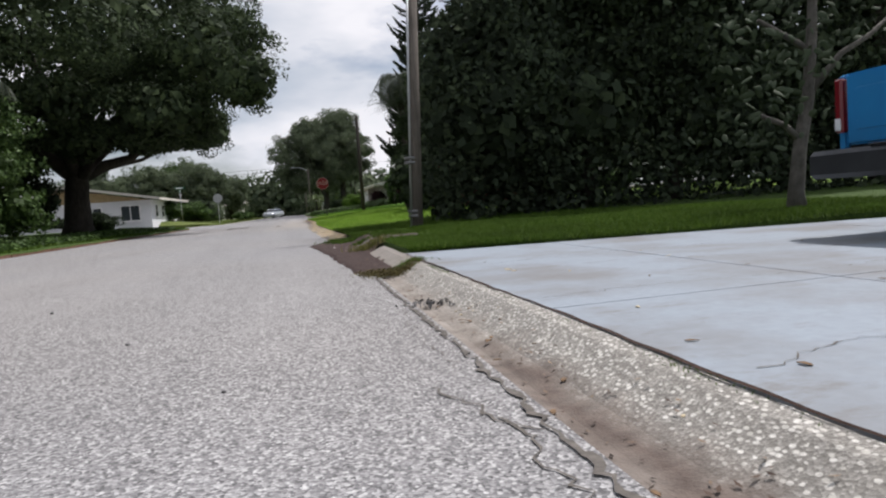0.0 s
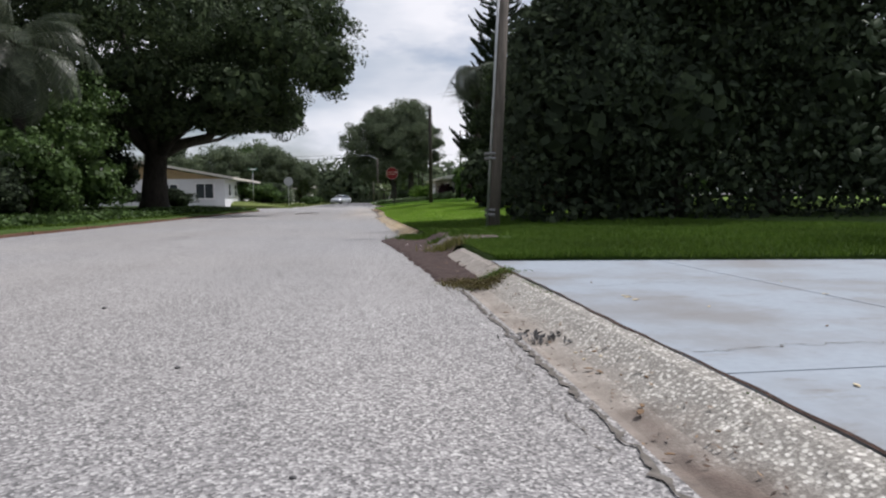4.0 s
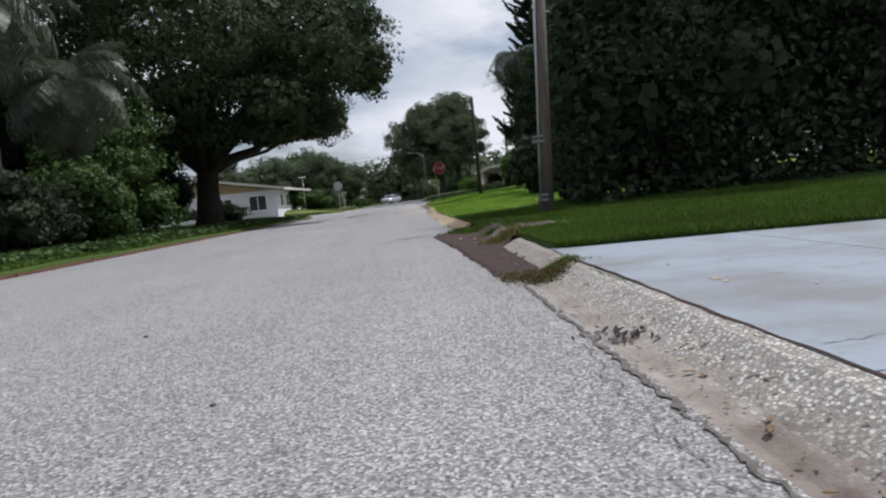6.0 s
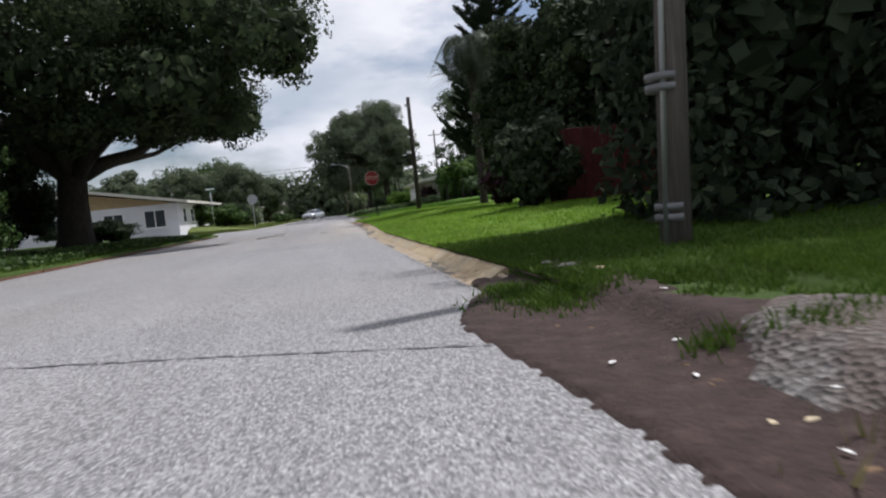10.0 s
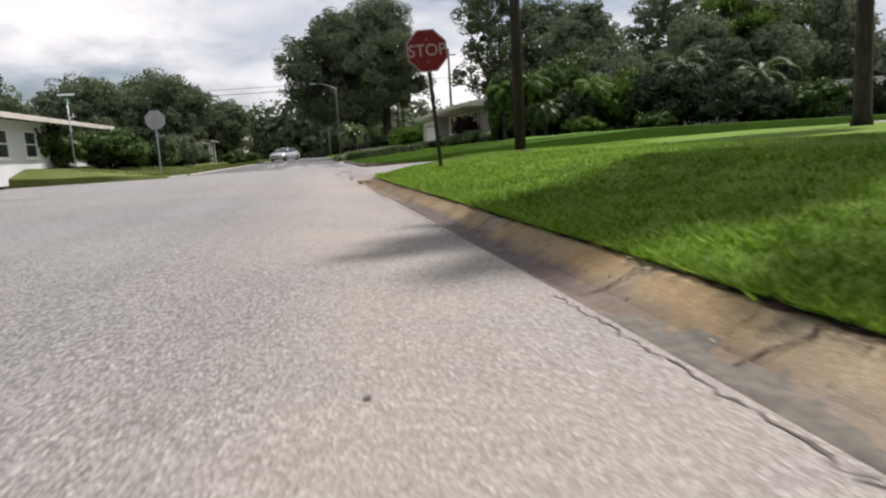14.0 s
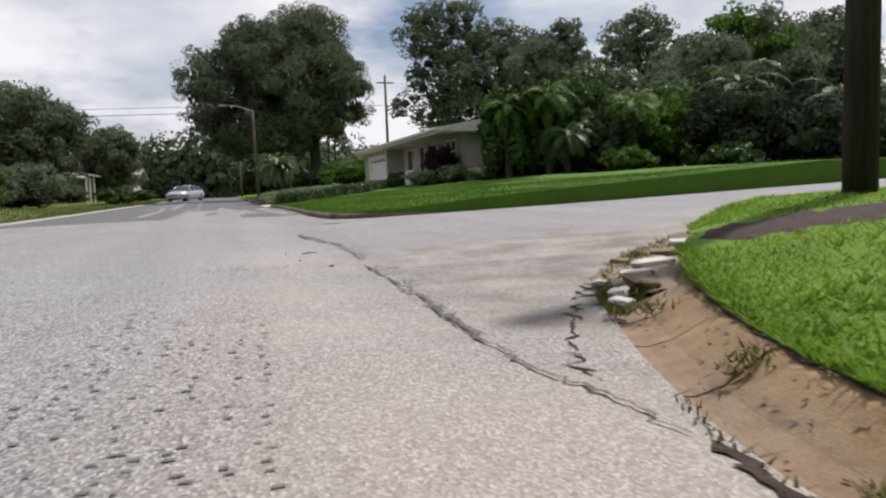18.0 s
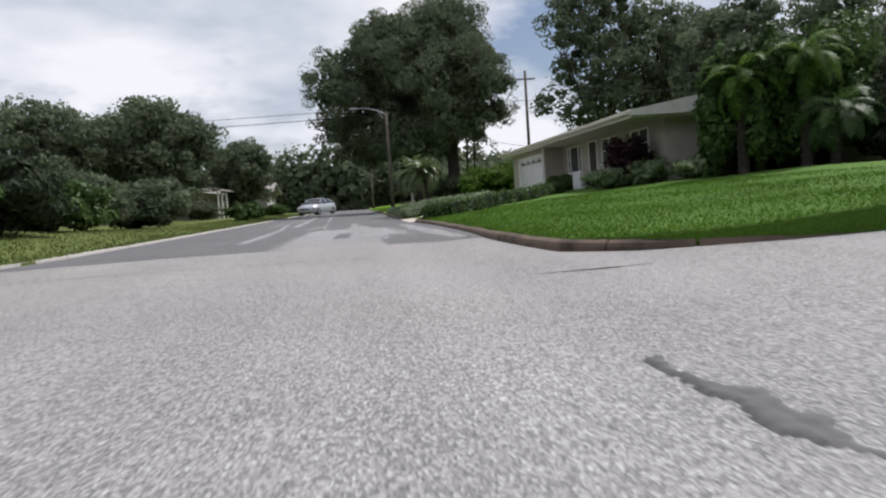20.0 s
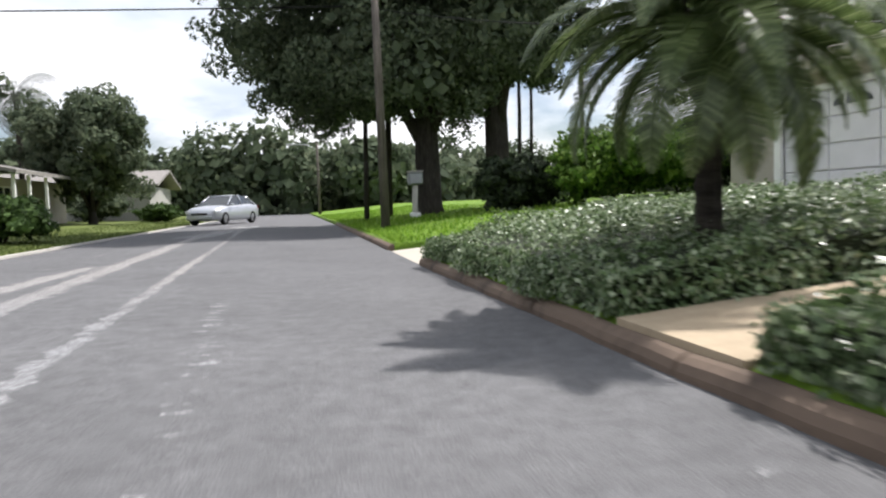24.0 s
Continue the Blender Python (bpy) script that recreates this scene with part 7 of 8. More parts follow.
def sedan(name, label, x, y, z, rz, paint, length=4.55):
    """Four-door saloon that points along +x, centred on the origin, from lofted cross-sections."""
    t = root(name, x, y, z, rz)
    tagged(t, label, "car")
    k = length / 4.55
    # stations: x, half width, sill, belt height, and flat hood/boot height
    st = [(-2.27, 0.62, 0.42, 0.66, 0.80), (-2.18, 0.80, 0.30, 0.72, 0.97), (-1.75, 0.88, 0.24, 0.80, 1.02), (-1.0, 0.90, 0.20, 0.84, 1.02), (0.0, 0.90, 0.20, 0.83, 0.99),
          (0.9, 0.90, 0.20, 0.80, 0.95), (1.5, 0.88, 0.22, 0.74, 0.90), (2.05, 0.82, 0.26, 0.64, 0.78), (2.27, 0.60, 0.34, 0.54, 0.64)]
    vs, fs = [], []
    for sx, hw, sill, belt, top in st:
        ring = [(-hw * 0.92, sill), (-hw, sill + 0.12), (-hw, belt), (-hw * 0.90, top - 0.03), (-hw * 0.55, top + 0.012), (0, top + 0.02)]
        ring = ring + [(-a, b) for a, b in ring[-2::-1]]
        vs += [(sx * k, a, b) for a, b in ring]
    m = 11
    for i in range(len(st) - 1):
        for j in range(m - 1):
            fs.append((i * m + j, i * m + j + 1, (i + 1) * m + j + 1, (i + 1) * m + j))
        fs.append((i * m + m - 1, i * m, (i + 1) * m, (i + 1) * m + m - 1))
    fs += [tuple(range(m)), tuple(range((len(st) - 1) * m, len(st) * m))[::-1]]
    body = obj("body", vs, fs, paint, t, "", True)
    bm = bmesh.new()
    bm.from_mesh(body.data)
    bmesh.ops.recalc_face_normals(bm, faces=bm.faces[:])
    bm.to_mesh(body.data)
    bm.free()
    cab = [(-1.75, 1.00), (-1.05, 1.40), (-0.45, 1.45), (0.20, 1.42), (1.05, 0.95)]
    vs, fs = [], []
    for i, (sx, zz) in enumerate(cab):
        hw = 0.80 if i in (0, 4) else 0.60
        vs += [(sx * k, -0.82, 0.94), (sx * k, -hw, zz), (sx * k, hw, zz), (sx * k, 0.82, 0.94)]
    for i in range(4):
        for j in range(3):
            fs.append((i * 4 + j, i * 4 + j + 1, i * 4 + 5 + j, i * 4 + 4 + j))
    obj("greenhouse", vs, fs, "car_glass", t, "", False)
    obj("roof", [(-1.12 * k, -0.61, 1.395), (-0.45 * k, -0.62, 1.458), (0.24 * k, -0.61, 1.415), (0.24 * k, 0.61, 1.415), (-0.45 * k, 0.62, 1.458), (-1.12 * k, 0.61, 1.395), (-0.45 * k, 0, 1.48)],
        [(0, 1, 6, 5), (1, 2, 6), (2, 3, 6), (3, 4, 6), (4, 5, 6)], paint, t)
    for s in (1, -1):
        tubes("pillar", [([(1.05 * k, s * 0.80, 0.96), (0.22 * k, s * 0.615, 1.42)], [0.028, 0.028])], paint, t, sides=6)
        tubes("pillar", [([(-0.30 * k, s * 0.83, 0.95), (-0.38 * k, s * 0.625, 1.44)], [0.032, 0.028])], paint, t, sides=6)
        tubes("pillar", [([(-1.72 * k, s * 0.80, 0.99), (-1.08 * k, s * 0.615, 1.40)], [0.05, 0.04])], paint, t, sides=6)
        box("mirror", 0.78 * k, min(s * 0.90, s * 1.04), 0.93, 0.93 * k, max(s * 0.90, s * 1.04), 1.04, paint, t, 0.02)
        box("headlamp", 1.98 * k, min(s * 0.46, s * 0.80), 0.58, 2.19 * k, max(s * 0.46, s * 0.80), 0.71, "lens", t, 0.02)
        box("tail_lamp", -2.24 * k, min(s * 0.48, s * 0.80), 0.72, -2.14 * k, max(s * 0.48, s * 0.80), 0.90, "tail_red", t, 0.02)
        wheel(t, 1.38 * k, s * 0.80, 0.315, 0.20, s)
        wheel(t, -1.36 * k, s * 0.80, 0.315, 0.20, s)
        for hx in (0.15, -0.85):
            box("door_handle", hx * k, min(s * 0.895, s * 0.925), 0.83, (hx + 0.16) * k, max(s * 0.895, s * 0.925), 0.86, paint, t, 0.006)
    box("grille", 2.20 * k, -0.42, 0.50, 2.285 * k, 0.42, 0.60, "black_plastic", t, 0.01)
    box("bumper", 2.10 * k, -0.70, 0.30, 2.30 * k, 0.70, 0.46, paint, t, 0.03)
    return t


sedan("car", "silver four-door saloon turning out of a driveway", -2.9, 110.2, 0.03, 246, "silver_paint")
sedan("car", "white car parked beyond the corner lawn", 34.0, 58.8, 0.55, 200, "white_car", 4.7)


# ---- prickly pear tree beside the driveway ----
def prickly_pear(x, y):
    t = root("prickly_pear_tree", x, y, float(land(x, y)) - 0.04)
    tagged(t, "old prickly pear grown into a small grey-trunked tree", "cactus")
    rng = random.Random(77)
    runs = [([(0, 0, -0.1), (0.0, 0, 0.25), (0.08, 0, 0.8), (0.22, 0, 1.4), (0.30, 0, 2.2), (0.35, 0, 3.1)], [0.14, 0.095, 0.078, 0.072, 0.06, 0.035]),
            ([(0.1, 0, 0.85), (-0.12, 0, 1.05), (-0.4, 0.1, 1.2)], [0.045, 0.035, 0.025]),
            ([(0.22, 0, 1.4), (0.6, -0.1, 1.85), (1.0, -0.1, 2.05), (1.3, -0.15, 2.3)], [0.05, 0.035, 0.03, 0.02]),
            ([(0.28, 0, 1.9), (-0.05, 0.1, 2.15), (-0.35, 0.1, 2.3)], [0.045, 0.032, 0.025])]
    tubes("trunk", runs, "grey_bark", t, sides=9)
    bm = bmesh.new()
    bmesh.ops.create_uvsphere(bm, u_segments=12, v_segments=8, radius=1.0)
    for v in bm.verts:
        taper = 0.75 + 0.25 * v.co.z
        v.co = Vector((v.co.x * 0.095 * taper, v.co.y * 0.018, (v.co.z + 1) * 0.155))
    first = part("pad", bm, "cactus", t, smooth=True)
    starts = []
    for (cx, cz, n, sp) in ((-0.45, 1.15, 26, 0.28), (-0.55, 0.85, 12, 0.2), (-0.45, 2.2, 34, 0.36), (0.3, 1.9, 16, 0.3), (1.25, 2.3, 24, 0.3), (0.4, 2.9, 44, 0.5), (-0.2, 1.65, 34, 0.30), (0.75, 2.7, 22, 0.35), (0.0, 2.6, 28, 0.4)):
        for i in range(int(n * 1.8)):
            starts.append((cx + rng.gauss(0, sp), rng.gauss(0, 0.28), cz + rng.gauss(0, 0.26)))
    for i, (px, py, pz) in enumerate(starts):
        s = rng.uniform(0.26, 0.55)
        m = Matrix.Translation((px, py, pz)) @ pose(0, 0, 0, rng.uniform(-70, 70), rng.uniform(-150, 150), rng.uniform(0, 360)) @ Matrix.Diagonal((s, s, s, 1))
        if i == 0:
            first.matrix_basis = m
        else:
            share("pad", first, m, t)
    return t


prickly_pear(7.0, 5.25)

# ---- corner house planting ----
def hedge_run(name, label, outline, h, seed, n, size, leaf, zfun=land, flowers=0, category="hedge"):
    """A clipped hedge inside an outline: leaves over its top and sides, on a near-black solid for the shade within."""
    rng = np.random.default_rng(seed)
    pts = np.array(outline, float)
    nxt = np.roll(pts, -1, 0)
    lo, hi = pts.min(0), pts.max(0)

    def inside(px, py):
        c = np.zeros(px.shape, bool)
        for (x0, y0), (x1, y1) in zip(pts, nxt):
            if y0 != y1:
                c ^= ((y0 > py) != (y1 > py)) & (px < (x1 - x0) * (py - y0) / (y1 - y0) + x0)
        return c

    t = tagged(new(name), label, category)
    p = rng.uniform(lo, hi, (n * 3, 2))
    p = p[inside(p[:, 0], p[:, 1])][: int(n * 0.62)]
    bumps = 0.06 * np.sin(p[:, 0] * 4.1 + p[:, 1]) * np.sin(p[:, 1] * 3.3) + rng.normal(0, 0.03, len(p))
    top = np.column_stack([p, zfun(p[:, 0], p[:, 1]) + h + bumps - 0.10 * rng.random(len(p))])
    seg = np.linalg.norm(nxt - pts, axis=1)
    pick = rng.choice(len(pts), n - len(p), p=seg / seg.sum())
    u = rng.random(len(pick))[:, None]
    q = pts[pick] * (1 - u) + nxt[pick] * u
    dirn = (nxt - pts)[pick]
    area = 0.5 * (pts[:, 0] * nxt[:, 1] - nxt[:, 0] * pts[:, 1]).sum()
    nrm = np.column_stack([dirn[:, 1], -dirn[:, 0]]) / (np.linalg.norm(dirn, axis=1, keepdims=True)) * np.sign(area)
    zz = rng.uniform(0.02, 1.0, len(pick))
    q = q + nrm * (rng.normal(0, 0.035, (len(pick), 1)) + 0.05 * np.sin(q[:, :1] * 5 + q[:, 1:] * 4) - 0.10 * (zz[:, None] ** 3))
    foot = land(q[:, 0], q[:, 1])
    side = np.column_stack([q, foot + (zfun(q[:, 0], q[:, 1]) + h - foot) * zz])
    c = np.concatenate([top, side])
    nn = np.concatenate([np.tile([0, 0, 1.0], (len(top), 1)), np.column_stack([nrm, np.full(len(nrm), 0.4)])])
    L = leaf_quads(rng, c, nn, size, 0.6, 0.55)
    obj("foliage", L.reshape(-1, 3), np.arange(len(L) * 4).reshape(-1, 4), leaf, t)
    if flowers:
        k = rng.choice(len(top), flowers)
        F = leaf_quads(rng, c[k] + nn[k] * 0.03, nn[k], size * 0.8, 0.9, 0.4)
        tagged(obj("blossom", F.reshape(-1, 3), np.arange(len(F) * 4).reshape(-1, 4), "white_flower", t), "small white blossoms", kind="stuff")
    # solid core, coloured near black as the shade inside the hedge
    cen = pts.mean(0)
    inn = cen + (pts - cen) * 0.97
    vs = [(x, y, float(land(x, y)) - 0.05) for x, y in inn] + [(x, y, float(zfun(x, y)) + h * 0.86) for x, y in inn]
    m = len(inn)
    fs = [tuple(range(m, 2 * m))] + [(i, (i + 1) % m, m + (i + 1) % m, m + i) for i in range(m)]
    obj("core", vs, fs, "shade_core", t)
    return t


# near-black colour that stands for the darkness between the hedge leaves
mc = Nodes("dark_hedge_shade", 0.95)
MAT["shade_core"] = mc.colour(mc.ramp(mc.noise(30.0, 5), (0.3, (0.008, 0.012, 0.005)), (0.7, (0.022, 0.030, 0.012)))).mat

def mound(x, y):
    """The planting bed swells behind the kerb."""
    x, y = np.asarray(x, float), np.asarray(y, float)
    from_drive = y - np.interp(x, [1.8] + [r[1] for r in DRIVE_N], [71.2] + [r[0] for r in DRIVE_N])
    return land(x, y) + 0.17 * ease(x, 2.0, 3.1) * ease(from_drive, 0.1, 1.6)


hedge_run("hedge", "glossy clipped hedge along the lawn and driveway", [(2.22, 66.6), (2.9, 66.3), (4.6, 68.6), (6.6, 71.2), (8.2, 73.8), (9.0, 75.8), (8.4, 76.0), (6.8, 72.9), (4.6, 70.0), (2.6, 68.2)], 0.36, 201, 20000, 0.065, "mid_leaf", flowers=50)
hedge_run("hedge", "low jasmine hedge beside the driveway", [(2.00, 71.45), (3.0, 71.95), (4.0, 72.66), (5.1, 73.7), (6.0, 74.56), (6.5, 75.4), (6.6, 76.0), (2.01, 75.95)], 0.22, 202, 44000, 0.042, "jasmine", mound, flowers=60)
hedge_run("hedge", "low jasmine hedge along the kerb, half in palm shade", [(1.99, 77.0), (6.3, 77.0), (6.5, 79.5), (5.0, 81.4), (1.97, 81.4)], 0.22, 203, 44000, 0.042, "jasmine", mound, flowers=60)
hedge_run("hedge", "low clipped hedge before the garage wall", [(8.2, 79.0), (9.4, 78.2), (9.9, 79.6), (9.3, 80.0), (8.5, 80.0)], 0.25, 204, 2500, 0.06, "mid_leaf")
palm("date_palm", "small date palm with arching fronds in the hedge", 3.08, 77.82, 1.60, 0.085, 1.25, 50, 211, "date_leaf", leaflet_len=0.28, leaflets=64, base=0.22, droop=1.6, hang=0.25, up=80, down=-30, leaf_w=0.008)
palm("date_palm", "leaning small date palm in the hedge", 3.18, 74.27, 1.55, 0.068, 0.84, 32, 212, "date_leaf", leaflet_len=0.22, leaflets=52, base=0.22, lean=(-0.10, 0.30), droop=1.7, hang=0.35, up=78, down=-18, leaf_w=0.008)
shrub("bush", "dark purple-leaved shrub before the bungalow window", 9.5, 70.5, 0.85, 0.8, 1.75, 221, "purple_leaf", 3500, 0.11)
for k, (x, y, rx, h, leaf) in enumerate(((9.7, 77.2, 0.5, 0.6, "mid_leaf"), (9.6, 78.4, 0.6, 0.7, "mid_leaf"), (9.7, 79.4, 0.5, 0.75, "lime_leaf"), (9.6, 73.6, 0.6, 0.5, "dark_leaf"), (9.7, 72.7, 0.5, 0.55, "mid_leaf"),
                                        (8.6, 69.9, 0.8, 0.7, "jasmine"), (9.6, 69.0, 0.8, 0.75, "jasmine"), (10.6, 68.2, 0.8, 0.7, "jasmine"))):
    shrub("bush", "low leafy shrub along the bungalow wall", x, y, rx, rx, h, 230 + k, leaf, 1500, 0.09)
planter = tagged(new("planter_wall"), "low pale grey masonry planter wall before the bungalow", "planter")
for y0 in (76.3, 77.1, 77.9):
    part("wall_block", box_bm(9.0, y0, 0.5, 9.16, y0 + 0.79, 0.9, 0.01), "pale_concrete", planter)
part("coping", box_bm(8.98, 76.28, 0.902, 9.18, 78.71, 0.94, 0.008), "dirty_concrete", planter)
# shrubbery behind the corner lawn
row = [(10.45, 66.3, 0.75, 3.3, "mid_leaf"), (11.1, 65.6, 0.8, 3.7, "mid_leaf"), (13.0, 66.0, 1.4, 3.4, "mid_leaf"), (11.9, 65.9, 1.2, 3.6, "mid_leaf"), (13.9, 67.0, 1.6, 4.2, "mid_leaf"), (11.2, 66.9, 0.9, 2.0, "lime_leaf"), (14.6, 64.6, 1.5, 2.4, "dark_leaf"), (16.6, 64.8, 1.9, 3.2, "lime_leaf"), (18.5, 63.0, 2.0, 3.0, "dark_leaf"), (20.5, 62.0, 2.0, 2.4, "dark_leaf"), (22.6, 61.0, 1.6, 1.9, "dark_leaf"),
       (15.2, 68.5, 2.2, 4.6, "mid_leaf"), (18.0, 67.5, 2.4, 4.9, "hazy_far_leaf"), (21.5, 66.0, 2.4, 4.4, "dark_leaf"), (25.0, 60.2, 1.7, 2.0, "mid_leaf"), (28.0, 59.5, 1.7, 1.9, "dark_leaf"), (31.0, 58.5, 1.7, 2.0, "mid_leaf"),
       (13.8, 62.8, 0.9, 0.9, "lime_leaf"), (17.0, 61.4, 0.9, 0.9, "mid_leaf"), (12.4, 68.0, 1.3, 2.6, "lime_leaf"), (34.0, 58.0, 1.8, 2.2, "dark_leaf"), (24.8, 64.8, 2.2, 4.6, "dark_leaf")]
for k, (x, y, r, h, leaf) in enumerate(row):
    shrub("bush", {"lime_leaf": "bright yellow-green shrub", "mid_leaf": "leafy green shrub", "hazy_far_leaf": "tall grey-green shrub", "dark_leaf": "dark dense shrub"}[leaf] + " behind the corner lawn", x, y, r, r, h, 240 + k, leaf, 3400, 0.19)
for k, (x, y, h) in enumerate(((20.0, 64.5, 3.4), (23.5, 62.8, 2.6), (12.5, 64.6, 1.5), (10.6, 65.6, 2.6), (11.9, 64.9, 2.9), (14.6, 63.6, 2.4))):
    palm("palm", "dark feathery palm in the shrubbery" if k < 3 else "yellow-green feathery palm in the shrubbery", x, y, h, 0.14, 2.3 if k < 2 else 1.3, 22, 260 + k, "palm_leaf" if k < 3 else "lime_leaf", leaflets=34, leaflet_len=0.5 if k < 2 else 0.36, leaf_w=0.012)
for k, (x, y, h, r) in enumerate(((8.6, 90.5, 2.0, 2.0), (11.0, 91.0, 2.2, 2.2), (6.6, 92.0, 1.6, 1.4), (13.5, 91, 2.4, 2.4))):
    shrub("bush", "tall clipped hedge bush beyond the garage", x, y, r, r * 0.7, h, 270 + k, "dark_leaf" if k > 1 else "lime_leaf", 4500, 0.16)
# left verge shrubs north of the crossing
for k, (x, y, r, h, leaf) in enumerate(((-8.2, 62.6, 1.7, 1.7, "mid_leaf"), (-8.0, 66.0, 2.0, 2.0, "dark_leaf"), (-8.4, 70.0, 1.8, 1.5, "mid_leaf"), (-9.4, 75.0, 2.0, 2.2, "hazy_far_leaf"), (-9.0, 80.0, 1.6, 1.6, "dark_leaf"), (-6.3, 92.0, 1.3, 1.15, "mid_leaf"),
                                        (-9.6, 86.0, 2.0, 2.6, "hazy_far_leaf"), (-10.0, 60.5, 1.6, 1.8, "mid_leaf"), (-11.0, 119, 2.2, 2.0, "hazy_far_leaf"), (-7.5, 118, 1.6, 1.2, "mid_leaf"), (-10.5, 99.5, 1.4, 1.4, "hazy_far_leaf"))):
    shrub("bush", {"mid_leaf": "rounded green bush on the far verge", "dark_leaf": "dark bush on the far verge", "hazy_far_leaf": "grey-green loose bush on the far verge"}[leaf], x, y, r, r, h, 280 + k, leaf, 4200, 0.15)

# ---- grass ----
def strip_points(seed, n, ys, edge, span, sign=1, power=1.8):
    r = np.random.default_rng(seed)
    y = r.uniform(ys[0], ys[1], n)
    e = np.array([edge(v) for v in y])
    p = np.column_stack([e + sign * (-0.012 + span * r.random(n) ** power), y])
    bare = (p[:, 0] > 2.8) & (p[:, 0] < 5.6) & (p[:, 1] > 45.0) & (p[:, 1] < 45.75)
    return p[~bare]


def strip_edge(seed, n):
    """Points on the grass strip between the driveway and the gravel."""
    r = np.random.default_rng(seed)
    x = 2.17 + 6.5 * r.random(n) ** 1.5
    y = drive_edge(x) - 0.02 + (6.6 + 2.3 * ease(x, 2.7, 3.3) - drive_edge(x)) * r.random(n) ** 1.1
    return np.column_stack([x, y])


grass_stuff("grass", "short green lawn grass along the gutter", strip_points(1, 180000, (13.5, 47.0), edge_r, 5.5, 1, 2.2), 0.036, 301, w=0.006, lean=0.9)
gr = np.random.default_rng(21)
gc_y = gr.uniform(13.6, 44.0, 2600)
gc_x = np.array([edge_r(v) for v in gc_y]) + 0.05 + 3.6 * gr.random(2600) ** 1.5
ck = gr.integers(0, 2600, 46000)
grass_stuff("grass", "coarse broad-bladed clumps in the lawn", np.column_stack([gc_x[ck] + gr.normal(0, 0.045, 46000), gc_y[ck] + gr.normal(0, 0.045, 46000)]), 0.055, 310, w=0.010, lean=0.9)
grass_stuff("grass", "short green grass beside the driveway", strip_edge(2, 110000), 0.055, 302, "blades_deep_shade", w=0.006)
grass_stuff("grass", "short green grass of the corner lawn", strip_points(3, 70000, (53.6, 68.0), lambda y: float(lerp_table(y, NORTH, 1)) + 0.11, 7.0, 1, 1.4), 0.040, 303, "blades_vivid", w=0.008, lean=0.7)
grass_stuff("grass", "grass below the hedge trees, shade put into its colour", strip_points(4, 52000, (8.3, 13.5), lambda y: edge_r(y) if y > 9 else 2.3 + 0.9 * max(0.0, 8.6 - y), 6.0, 1, 1.5), 0.042, 304, "blades_deep_shade", w=0.007)
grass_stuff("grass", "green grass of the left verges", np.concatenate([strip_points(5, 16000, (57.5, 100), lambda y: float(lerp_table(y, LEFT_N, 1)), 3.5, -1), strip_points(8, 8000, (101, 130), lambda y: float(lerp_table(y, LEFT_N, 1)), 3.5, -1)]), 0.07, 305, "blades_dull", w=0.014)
grass_stuff("grass", "deep green grass of the left verge, darkened for shade", strip_points(6, 20000, (-2, 44.5), lambda y: float(lerp_table(y, LEFT_S, 1)) - 0.2, 3.0, -1), 0.07, 307, "blades_deep_shade", w=0.014)
grass_stuff("grass", "green grass under the far trees", strip_points(7, 16000, (84.4, 120), lambda y: float(lerp_table(y, NORTH, 1)) + 0.2, 6.0), 0.09, 306, w=0.018)


def tuft(x, y, n, spread, h, seed, mat, label, zfun=land, w=0.007, lean=0.35):
    r = np.random.default_rng(seed)
    p = np.column_stack([x + r.normal(0, spread, n), y + r.normal(0, spread, n)])
    return grass_stuff("grass_tuft", label, p, h, seed, mat, w, zfun=zfun, lean=lean)


zg = lambda X, Y: gutter_h(X, Y) + 0.0  # noqa: E731
tuft(2.20, 7.42, 220, 0.07, 0.065, 401, "blades_deep_shade", "tall grass tuft in the gravel")
tuft(2.46, 7.50, 150, 0.06, 0.07, 402, "blades_deep_shade", "grass tuft in the gravel")
tuft(1.88, 8.95, 700, 0.16, 0.05, 403, "blades_deep_shade", "grass growing over the end of the gutter", zg)
tuft(1.75, 9.4, 400, 0.13, 0.045, 404, "blades_deep_shade", "grass clump at the road edge", zg)
tuft(2.05, 9.2, 600, 0.22, 0.05, 405, "blades_deep_shade", "rough grass at the end of the lawn", zg)
wr = np.random.default_rng(406)
wp = np.column_stack([1.82 + wr.normal(0, 0.11, 3400), 3.48 + wr.normal(0, 0.13, 3400)])
wp = wp[(wp[:, 0] > 1.58) & (wp[:, 0] < 2.10)]
wq = leaf_quads(wr, np.column_stack([wp, gutter_h(wp[:, 0], wp[:, 1]) + wr.uniform(0.0, 0.018, len(wp))]), np.tile([0, 0, 1.0], (len(wp), 1)), 0.017, 0.45, 0.6)
tagged(obj("weeds", wq.reshape(-1, 3), np.arange(4 * len(wq)).reshape(-1, 4), "weed_leaf"), "flat mat of half-dry brown weeds in the gutter", "weeds", kind="stuff")
tuft(1.82, 3.48, 500, 0.11, 0.020, 416, "dry_blades", "half-dry grass growing in the gutter", zg, 0.004, 1.6)
vr = np.random.default_rng(417)
vx = vr.uniform(2.15, 3.3, 2600)
vp = np.column_stack([vx, vr.uniform(6.55, 8.3, 2600)])
vp = vp[np.sin(vp[:, 0] * 7 + vp[:, 1] * 5) + np.sin(vp[:, 1] * 9 - vp[:, 0] * 4) > 0.2]
hx = np.random.default_rng(418)
hp = np.column_stack([hx.uniform(2.5, 4.2, 9000), hx.uniform(7.6, 9.1, 9000)])
grass_stuff("grass", "thin grass behind the gravel", hp, 0.05, 418, "blades_deep_shade", 0.006)
